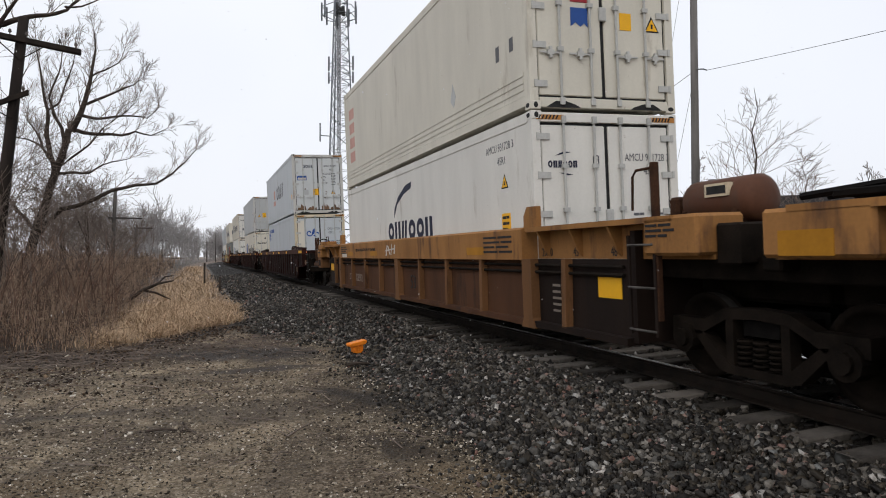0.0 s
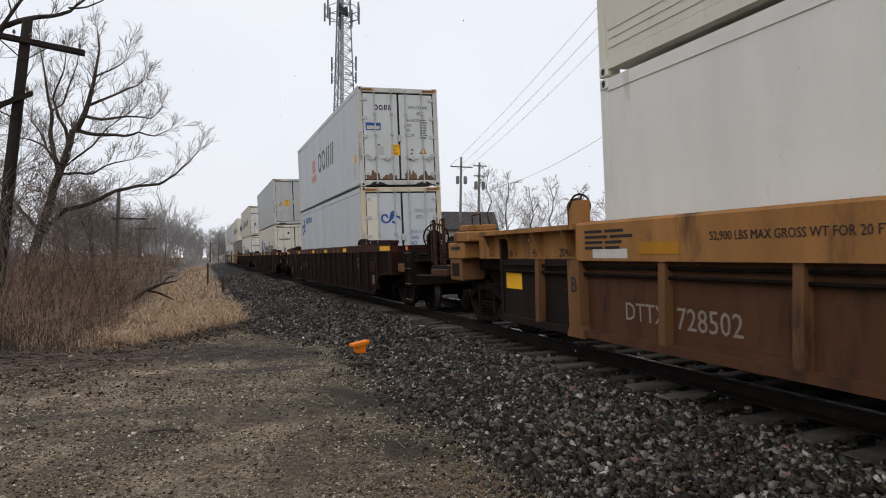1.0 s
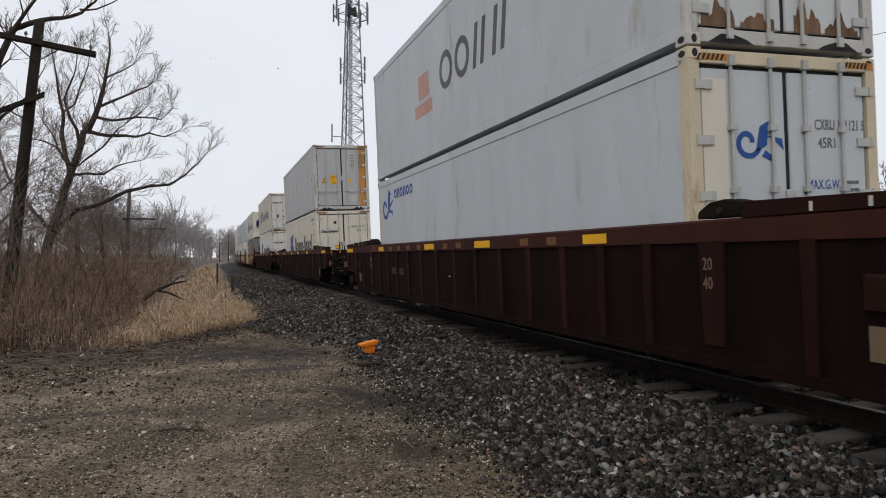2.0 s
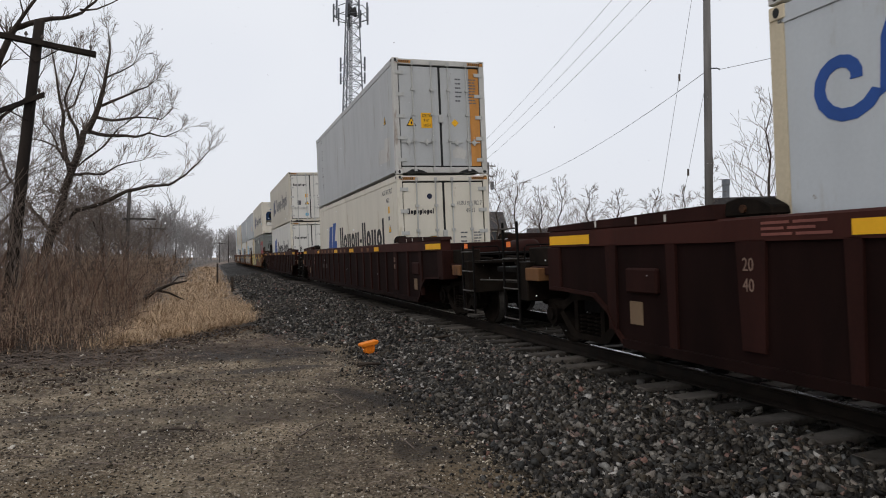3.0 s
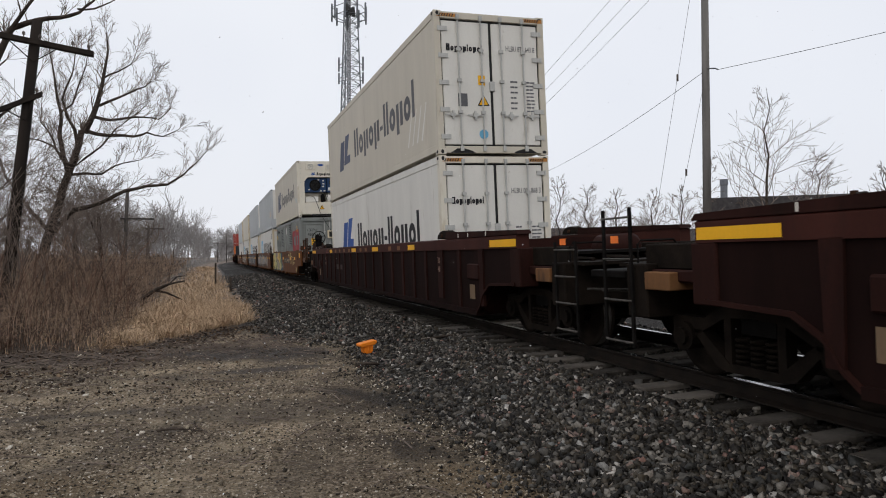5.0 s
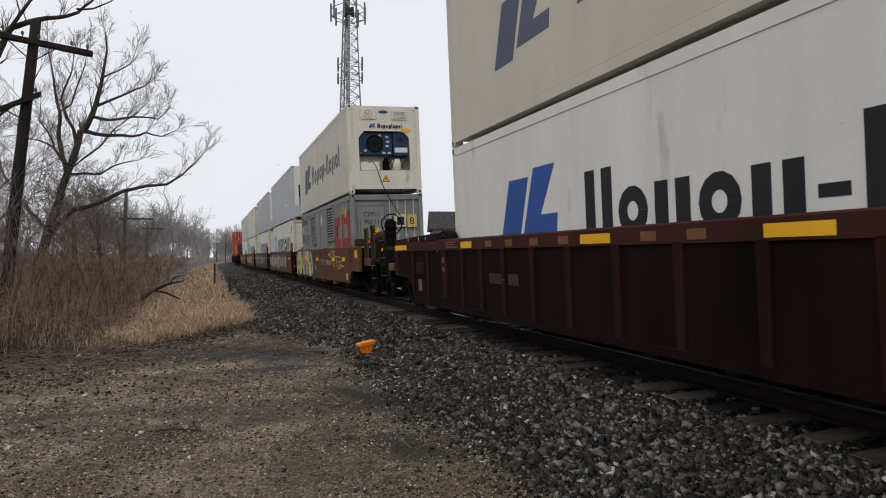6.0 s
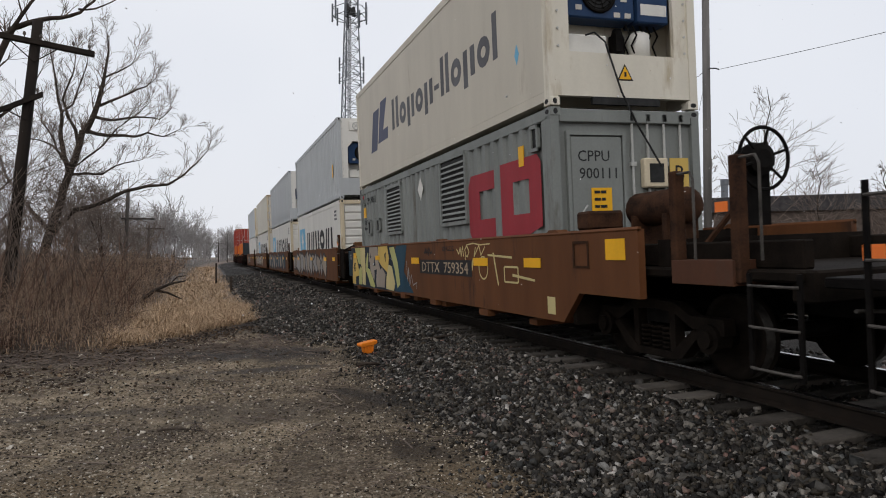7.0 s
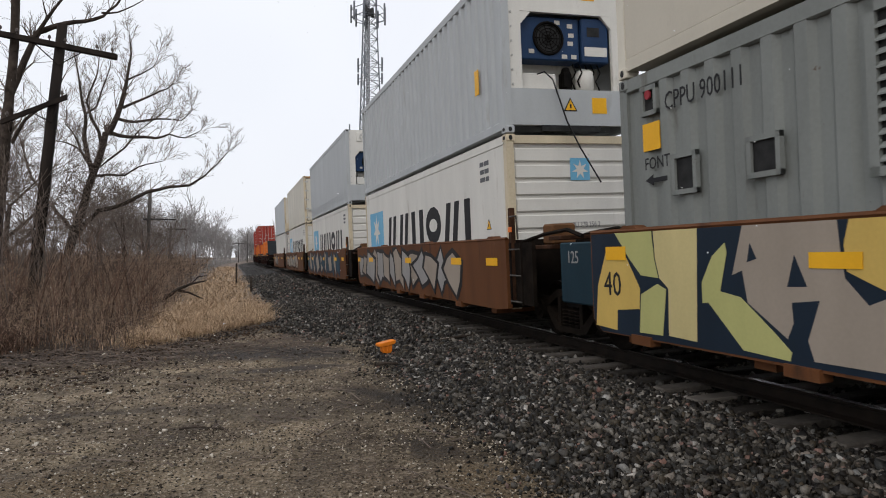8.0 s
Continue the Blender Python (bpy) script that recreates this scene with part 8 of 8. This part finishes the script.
def litter():
    """Fallen sticks and dead stalks along the edge of the verge and on the lot."""
    rnd = random.Random(91)
    w = Wood()
    for _ in range(1500):
        if rnd.random() < 0.88:
            x = rnd.uniform(-7, 1.6)
            y = 12.3 + 0.5 * max(x + 1.4, 0) + rnd.gauss(-0.6, 0.85)
        else:
            x, y = rnd.uniform(-3, 2), rnd.uniform(3.5, 12)
        L, a = rnd.uniform(0.08, 0.6), rnd.uniform(0, math.tau)
        z = ground_height(x, y) + 0.012
        p = Vector((x, y, z))
        d = Vector((math.cos(a), math.sin(a), 0))
        r = rnd.uniform(0.003, 0.008)
        w.limb([p, p + d * L * 0.5 + Vector((0, 0, rnd.uniform(0, 0.05))), p + d * L + Vector((rnd.uniform(-0.05, 0.05), 0, 0.01))], [r, r * 0.9, r * 0.5], 4)
    tagged(new("fallen_sticks", w.mesh("fallen_sticks", TWIG)), "fallen sticks and dead stalks on wet gravel", "sticks", kind="stuff")
    for x, y, L, a, r in ((-0.45, 6.72, 0.42, -20, 0.012), (3.35, 10.9, 1.3, 35, 0.03), (2.0, 9.6, 0.35, 10, 0.03)):
        s = Wood()
        d = Vector((math.cos(radians(a)), math.sin(radians(a)), 0))
        p = Vector((x, y, ground_height(x, y) + r))
        s.limb([p, p + d * L * 0.4 + Vector((0, 0, 0.02)), p + d * L], [r, r * 0.9, r * 0.6], 6)
        tagged(new("stick", s.mesh("stick", BARK)), "dark fallen branch lying on the ground", "stick")


litter()


# ---------------------------------------------------------------- small things by the track
LEAF = stone_material("wet_leaf_litter", [(0.0, (0.012, 0.008, 0.006)), (0.5, (0.045, 0.029, 0.019)), (0.8, (0.10, 0.065, 0.04)), (1.0, (0.22, 0.155, 0.10))], 0.7)


def leaf_litter():
    """Wet dead leaves along the foot of the brambles and in the muddy strips."""
    rs = np.random.RandomState(17)
    spots, sizes = [], []
    for _ in range(26000):
        x, y = rs.uniform(-8, 2.2), rs.uniform(8.5, 16)
        v = verge(x, y)
        if v > 0.5 or rs.uniform() > math.exp(-abs(v + 0.9) * 0.75) * (0.6 + 0.8 * noise.noise((x * 1.1, y * 1.1, 6))):
            continue
        spots.append((x, y, ground_height(x, y) + 0.008))
        sizes.append(rs.uniform(0.012, 0.034))
    stones("leaf_litter", spots, sizes, LEAF, "wet brown leaf litter along the brambles", 18, 0.2, chip, 0.35)


leaf_litter()


def marker_post():
    ob = tagged(new("marker_post"), "short bright orange plastic marker on a pale stub", "marker")
    s = bmesh.new()
    tube(s, [(0, 0, -0.1), (0, 0, 0.16)], 0.035, 10)
    part("stub", s, WHITE_PANEL, ob, "pale plastic stub")
    h = bmesh.new()
    prism(h, [(-0.10, 0.20), (-0.08, 0.10), (-0.04, 0.05), (0.07, 0.05), (0.11, 0.11), (0.12, 0.20)], "y", -0.06, 0.06)
    part("cap_body", bevelled(h, 0.012), ORANGE_CAP, ob, "orange cap body")
    h = bmesh.new()
    prism(h, [(-0.16, 0.215), (-0.13, 0.185), (0.15, 0.195), (0.19, 0.235), (0.18, 0.275), (-0.15, 0.255)], "y", -0.085, 0.085)
    part("cap_brim", bevelled(h, 0.012), ORANGE_CAP, ob, "orange cap brim")
    for x in (-0.06, 0.01, 0.08):
        part("rib", boxes((x - 0.008, x + 0.008, -0.075, 0.075, 0.08, 0.19)), ORANGE_CAP, ob)
    ob.matrix_world = pose(2.42, 10.75, ground_height(2.42, 10.75) - 0.02, 0, -6, 15) @ Matrix.Diagonal((0.9, 0.9, 0.9, 1))


ORANGE_CAP = paint("orange_plastic", (0.78, 0.22, 0.02), 0.12, 0.45, 0.05)
marker_post()


def stake(x, y, h):
    bm = boxes((-0.05, 0.05, -0.03, 0.03, -0.2, h))
    ob = tagged(new("stake", mesh_of("stake", bevelled(bm, 0.01), BARK)), "plain weathered stake at the grass edge", "stake")
    ob.location = (x, y, ground_height(x, y))


stake(0.32, 40.4, 1.25)
stake(0.9, 32.0, 0.7)

# ---------------------------------------------------------------- poles, wires, tower
POLE_WOOD = material("dark_pole_wood", (0.009, 0.007, 0.006), (0.034, 0.026, 0.021), 3, 0.9, 0.4, streak=0.1, fine=40)
OLD_WOOD = material("weathered_pole_wood", (0.05, 0.045, 0.042), (0.13, 0.118, 0.108), 3, 0.9, 0.3, streak=0.1, fine=40)
GREY_WOOD = material("grey_pole_wood", (0.10, 0.095, 0.09), (0.21, 0.20, 0.19), 3, 0.9, 0.3, streak=0.1, fine=40)
STEEL_GALV = material("galvanised_tower_steel", (0.10, 0.11, 0.125), (0.20, 0.215, 0.235), 2, 0.5, 0.0, metal=0.2)
GLASS_INS = material("insulator_ceramic", (0.05, 0.04, 0.035), (0.12, 0.10, 0.09), 5, 0.3, 0.0)
WIRE = material("dark_wire", (0.03, 0.03, 0.03), (0.06, 0.06, 0.06), 2, 0.6, 0.0)


def utility_pole(base, top, r0, r1, arms, label, mat, group="utility poles"):
    """arms: (height, left, right, fall over the arm, insulators)."""
    ob = tagged(new("utility_pole"), label, "utility pole", group)
    b, t = Vector(base), Vector(top)
    bm = bmesh.new()
    tube(bm, [Vector((0, 0, -0.3)), (t - b) * 0.5, t - b], [r0, (r0 + r1) / 2, r1], 12)
    part("pole", bm, mat, ob, smooth=True)
    for z, l, r, fall, n in arms:
        c0 = (t - b) * (z / (t - b).z)
        a = bmesh.new()
        y = c0.y - r1 - 0.05
        prism(a, [(c0.x - l, z + fall * l - 0.06), (c0.x + r, z - fall * r - 0.06), (c0.x + r, z - fall * r + 0.06), (c0.x - l, z + fall * l + 0.06)], "y", y - 0.05, y + 0.05)
        arm = part("crossarm", a, mat, ob)
        if n == 8:
            a = bmesh.new()
            prism(a, [(c0.x - l, z + fall * l), (c0.x + r - 0.06, z - fall * r), (c0.x + r - 0.06, z - fall * r + 0.11), (c0.x - l, z + fall * l + 0.11)], "y", y + 0.29, y + 0.38)
            part("crossarm", a, mat, ob)
        for k in range(n):
            x = -l + 0.12 + (l + r - 0.24) * k / max(n - 1, 1)
            if n > 2 and k in (2, 5):
                continue
            i = bmesh.new()
            zz = z - fall * x + 0.06
            tube(i, [(c0.x + x, y, zz), (c0.x + x, y, zz + 0.05), (c0.x + x, y, zz + 0.07), (c0.x + x, y, zz + 0.12), (c0.x + x, y, zz + 0.15)], [0.012, 0.012, 0.04, 0.035, 0.015], 8)
            part("insulator", i, GLASS_INS, arm)
        br = bmesh.new()
        tube(br, [(c0.x - l * 0.45, y, z + fall * l * 0.45), (c0.x, y + 0.02, z - 0.5)], 0.015, 5)
        tube(br, [(c0.x + r * 0.45, y, z - fall * r * 0.45), (c0.x, y + 0.02, z - 0.5)], 0.015, 5)
        part("brace", br, mat, ob)
    ob.location = base
    return ob


utility_pole((-4.77, 19.1, 0.1), (-4.10, 19.2, 7.52), 0.15, 0.115, [(6.84, 1.4, 1.35, 0.13, 8), (5.37, 1.1, 0.34, -0.5, 2)], "old dark leaning utility pole with a sagging crossarm", POLE_WOOD)
for x, y, h, arms in ((-6.0, 55, 6.5, [(4.35, 0.4, 1.9, 0.0, 4)]), (-6.5, 80, 5.0, [(4.6, 0.4, 1.6, 0.01, 4)]), (-6.6, 139, 5.0, [(4.6, 1.3, 1.3, 0.02, 4)])):
    utility_pole((x, y, 0.1), (x + 0.2, y, h), 0.15, 0.12, arms, "old weathered line-side pole with a crossarm", OLD_WOOD)
utility_pole((2.3, 210, 0), (2.3, 210, 6.0), 0.15, 0.12, [(5.7, 1.6, 1.6, 0, 2)], "short pole with a wide crossarm far along the line", OLD_WOOD)
utility_pole((4.8, 212, 0), (4.8, 212, 8.6), 0.13, 0.1, [], "slim pole far along the line", OLD_WOOD)
PR = Vector((20.8, 24.3, 0))
big = utility_pole(PR, PR + Vector((-0.15, 0, 17.5)), 0.19, 0.14, [(16.6, 1.2, 1.2, 0, 4)], "tall grey wooden utility pole beyond the track", GREY_WOOD)
sm = bmesh.new()
tube(sm, [(-0.1, -0.17, 9.9), (0.15, -0.3, 9.9), (0.3, -0.35, 9.85)], 0.03, 6)
part("bracket", sm, STEEL_GALV, big)


for az, d, h, arms in ((21.1, 74, 12.6, [(11.5, 1.3, 1.3, 0, 3)]), (22.65, 74, 12.0, [(11.6, 0.8, 0.8, 0, 2), (10.5, 0.7, 0.7, 0, 2)])):
    x, y = az_place(az, d)
    p = utility_pole((x, y, 0), (x + 0.2, y, h), 0.17, 0.12, arms, "wooden utility pole with crossarm and transformers", GREY_WOOD)
    for k in (-0.45, 0.45):
        t_ = bmesh.new()
        tube(t_, [(0.15 + k, -0.2, h - 3.0), (0.15 + k, -0.2, h - 2.9), (0.15 + k, -0.2, h - 2.2), (0.15 + k, -0.2, h - 2.1)], [0.1, 0.2, 0.2, 0.1], 10)
        part("transformer", t_, STEEL_GALV, p)


def wire(a, b, sag, r, label="thin dark overhead wire between poles"):
    bm = bmesh.new()
    a, b = Vector(a), Vector(b)
    pts = [a.lerp(b, k / 16) - Vector((0, 0, sag * 4 * (k / 16) * (1 - k / 16))) for k in range(17)]
    tube(bm, pts, r, 5)
    ob = tagged(new("overhead_wire", mesh_of("overhead_wire", bm, WIRE)), label, "wire", "overhead wires")
    return ob


sx, sy = az_place(21.1, 74)
for dz, oz, dx in ((16.7, 11.6, -1.1), (16.7, 11.6, 0.0), (16.7, 11.6, 1.1)):
    wire(PR + Vector((dx - 0.15, -0.2, dz)), (sx + dx, sy, oz), 0.5, 0.011)
wire(PR + Vector((-0.1, -0.2, 9.9)), (sx + 1.6, sy, 9.0), 1.3, 0.012, "sagging cable between poles")
wire(PR + Vector((0.3, -0.35, 9.85)), (31.0, 2.0, 11.0), 0.25, 0.011, "cable leading away from the tall pole")
for z, gx in ((17.2, -2.6), (9.6, -1.6)):
    w_ = wire(PR + Vector((-0.1, 0, z)), PR + Vector((gx, 1.0, 0.2)), 0.0, 0.008, "taut guy wire with insulator")
    i = bmesh.new()
    k = Vector((-0.1, 0, z)).lerp(Vector((gx, 1.0, 0.2)), 0.45)
    tube(i, [PR + k - Vector((0, 0, 0.15)), PR + k + Vector((0, 0, 0.15))], 0.05, 6)
    part("guy_insulator", i, GLASS_INS, w_)


def cell_tower():
    ob = tagged(new("cell_tower"), "tall grey lattice cell tower with panel antennas", "tower")
    H, top = 46.0, 0.95
    def half(z):
        return 2.45 + (0.85 - 2.45) * min(z / 38.0, 1.0)
    corners = [(math.cos(a), math.sin(a)) for a in (radians(100), radians(220), radians(340))]
    def at(k, z):
        return Vector((corners[k % 3][0] * half(z) * 1.05, corners[k % 3][1] * half(z) * 1.05, z))
    for k in range(3):
        bm = bmesh.new()
        tube(bm, [at(k, -0.3), at(k, 38), at(k, H)], [0.11, 0.08, 0.06], 8)
        part("leg", bm, STEEL_GALV, ob)
    z, lvl = 0.0, 0
    while z < H - 1.5:
        dz = 1.55 if z > 18 else 2.6
        for k in range(3):
            bm = bmesh.new()
            a, b, c_, d_ = at(k, z), at(k + 1, z), at(k, z + dz), at(k + 1, z + dz)
            tube(bm, [a, d_], 0.035, 4)
            tube(bm, [b, c_], 0.035, 4)
            tube(bm, [c_, d_], 0.035, 4)
            part("lattice_panel", bm, STEEL_GALV, ob)
        z += dz
    cab = bmesh.new()
    for dx in (-0.25, -0.1, 0.05, 0.2):
        tube(cab, [(dx, 0.15, 0), (dx * 0.8, 0.1, 38)], 0.045, 5)
    part("cable_ladder", cab, WIRE, ob)
    for z0, rad, hh, n in ((33.4, 2.3, 2.4, 9), (40.5, 2.3, 2.2, 9), (27.0, 1.9, 1.9, 3), (25.2, 1.9, 1.5, 3)):
        def bar(*ends):
            arm = bmesh.new()
            tube(arm, ends, 0.05, 5)
            part("mount_arm", arm, STEEL_GALV, ob)
        if n == 9:
            for k in range(6):
                a0, a1 = k * math.tau / 6, (k + 1) * math.tau / 6
                for dz in (0, 1.1):
                    bar((rad * math.cos(a0), rad * math.sin(a0), z0 + dz), (rad * math.cos(a1), rad * math.sin(a1), z0 + dz))
                bar((0.5 * math.cos(a0), 0.5 * math.sin(a0), z0 - 0.6), (rad * math.cos(a0), rad * math.sin(a0), z0))
        else:
            for k in range(3):
                a0 = radians(5 + k * 120)
                bar((0.4 * math.cos(a0), 0.4 * math.sin(a0), z0), (rad * math.cos(a0), rad * math.sin(a0), z0))
                bar((0.4 * math.cos(a0), 0.4 * math.sin(a0), z0 + 0.9), (rad * math.cos(a0), rad * math.sin(a0), z0 + 0.3))
        for k in range(n):
            a = k * math.tau / n + radians(5)
            cx, cy = rad * math.cos(a), rad * math.sin(a)
            an = bmesh.new()
            box(an, cx - 0.11, cx + 0.11, cy - 0.11, cy + 0.11, z0 - hh * 0.25, z0 + hh * 0.75)
            part("panel_antenna", bevelled(an, 0.04), STEEL_GALV, ob)
    for k in range(8):
        core, a = bmesh.new(), k * 0.8
        box(core, 0.55 * math.cos(a) - 0.2, 0.55 * math.cos(a) + 0.2, 0.55 * math.sin(a) - 0.15, 0.55 * math.sin(a) + 0.15, 33.6 + 0.3 * (k % 3), 34.4 + 0.3 * (k % 3))
        part("radio_unit", core, WIRE, ob)
    side = bmesh.new()
    tube(side, [(-1.2, -0.4, 17.4), (-2.6, -0.6, 17.4)], 0.06, 6)
    tube(side, [(-2.6, -0.6, 16.6), (-2.6, -0.6, 19.0)], 0.09, 8)
    part("side_antenna", side, STEEL_GALV, ob)
    x, y = az_place(11.15, 90)
    ob.location = (x, y, 0)


cell_tower()

# ---------------------------------------------------------------- buildings beyond the track
WALL_GREY = material("grey_siding", (0.20, 0.195, 0.19), (0.32, 0.31, 0.30), 1.5, 0.85, 0.1)
WALL_BRICK = material("brown_wall", (0.055, 0.044, 0.038), (0.12, 0.095, 0.082), 3, 0.9, 0.2)
ROOF_DARK = material("dark_shingle_roof", (0.03, 0.028, 0.03), (0.075, 0.07, 0.07), 3, 0.9, 0.2)
PANE = material("dark_window_pane", (0.02, 0.025, 0.03), (0.05, 0.055, 0.06), 1, 0.15, 0.0, spec=0.6)


def house(name, x, y, turn, w, d, h, roof_h, wall, label, rows, cols, flat=False):
    ob = tagged(new(name), label, "building")
    part("wall", boxes((-w / 2, w / 2, -d / 2, d / 2, 0, h)), wall, ob)
    bm = bmesh.new()
    if flat:
        box(bm, -w / 2 - 0.3, w / 2 + 0.3, -d / 2 - 0.3, d / 2 + 0.3, h, h + roof_h)
    else:
        prism(bm, [(-d / 2 - 0.5, h - 0.05), (d / 2 + 0.5, h - 0.05), (d / 2 + 0.5, h + 0.1), (0.15, h + roof_h), (-0.15, h + roof_h), (-d / 2 - 0.5, h + 0.1)], "x", -w / 2 - 0.4, w / 2 + 0.4)
    part("roof", bm, ROOF_DARK, ob)
    for r in range(rows):
        for k in range(cols):
            cx = -w / 2 + w * (k + 0.5) / cols
            z = 1.0 + r * 2.7
            fr = part("window", boxes((cx - 0.6, cx + 0.6, -d / 2 - 0.06, -d / 2 + 0.02, z, z + 0.08), (cx - 0.6, cx + 0.6, -d / 2 - 0.06, -d / 2 + 0.02, z + 1.22, z + 1.3), (cx - 0.6, cx - 0.52, -d / 2 - 0.06, -d / 2 + 0.02, z + 0.08, z + 1.22), (cx + 0.52, cx + 0.6, -d / 2 - 0.06, -d / 2 + 0.02, z + 0.08, z + 1.22)), WHITE_PANEL, ob)
            part("pane", boxes((cx - 0.52, cx + 0.52, -d / 2 - 0.02, -d / 2 + 0.01, z + 0.08, z + 1.22)), PANE, fr)
    ob.matrix_world = pose(x, y, 0, 0, 0, turn)
    return ob


hx, hy = az_place(21.0, 92)
house("house", hx, hy, -15, 9.0, 8, 5.2, 2.6, WALL_GREY, "grey two-storey house with a dark pitched roof", 2, 3)
hx, hy = az_place(30.5, 95)
house("house", hx, hy, -25, 14, 9, 3.6, 2.0, WALL_BRICK, "low brown house beyond bare trees", 1, 4)
hx, hy = az_place(37.0, 90)
house("house", hx, hy, -30, 12, 9, 3.2, 2.0, WALL_GREY, "low grey house with a dark roof", 1, 3)
hx, hy = az_place(51.5, 66)
house("warehouse", hx, hy, -42, 24, 12, 5.2, 1.2, WALL_BRICK, "long brown warehouse with a dark flat roof", 1, 7, True)
hx, hy = az_place(45.5, 72)
house("warehouse", hx, hy, -40, 10, 9, 4.3, 1.6, WALL_BRICK, "low brown shed with a dark roof", 1, 3)
st = bmesh.new()
tube(st, [(0, 0, 0), (0, 0, 10.6), (0, 0, 10.7), (0, 0, 11.4)], [0.45, 0.42, 0.5, 0.5], 16)
sk = tagged(new("chimney_stack", mesh_of("chimney_stack", st, STEEL_GALV)), "plain grey metal chimney stack among bare trees", "chimney")
sx_, sy_ = az_place(41.75, 92)
sk.location = (sx_, sy_, 0)

# ---------------------------------------------------------------- falling snow
SNOW = []
FLAKE = material("wet_snow_flakes", (0.75, 0.77, 0.8), (0.9, 0.9, 0.92), 3, 0.6, 0.0)


def snow():
    for seed, drift in ((1, (0.5, -0.1, -1.1)), (2, (0.9, 0.1, -1.4)), (3, (0.2, -0.2, -0.9))):
        rs = np.random.RandomState(seed)
        n = 600
        y = rs.uniform(4.5, 26, n)
        x = rs.uniform(-0.4, 1.35, n) * y - 2
        z = rs.uniform(0.2, 16, n)
        ob = stones("snow_flurry", np.stack([x, y, z], 1), rs.uniform(0.003, 0.0085, n), FLAKE, "sparse small white snowflakes drifting down", seed, 0.5, ico)
        tagged(ob, "", "snow")
        SNOW.append((ob, drift))


snow()
scatter_ballast()
scatter_pebbles()


# ---------------------------------------------------------------- what moves
def motions():
    for ob, u, z in MOVING:
        walk(ob, [(t, on_track(u, t, z)) for t in (0, 1, 2, 3, 4, 5, 6, 7, 8)])
    near = [ob for ob, u, z in MOVING if ob.name.startswith("well_car") and -10 < u < 130]
    for ob in near:
        for w in ob.children:
            if w.name.startswith("wheelset"):
                y = w.location.y
                walk(w, [(k / FPS, pose(0, y, 0.42, math.degrees(travelled(k / FPS) / 0.42))) for k in range(0, 8 * FPS + 1)])
    for ob, drift in SNOW:
        walk(ob, [(t, pose(drift[0] * t, drift[1] * t, drift[2] * t)) for t in (0, 4, 8)])


motions()
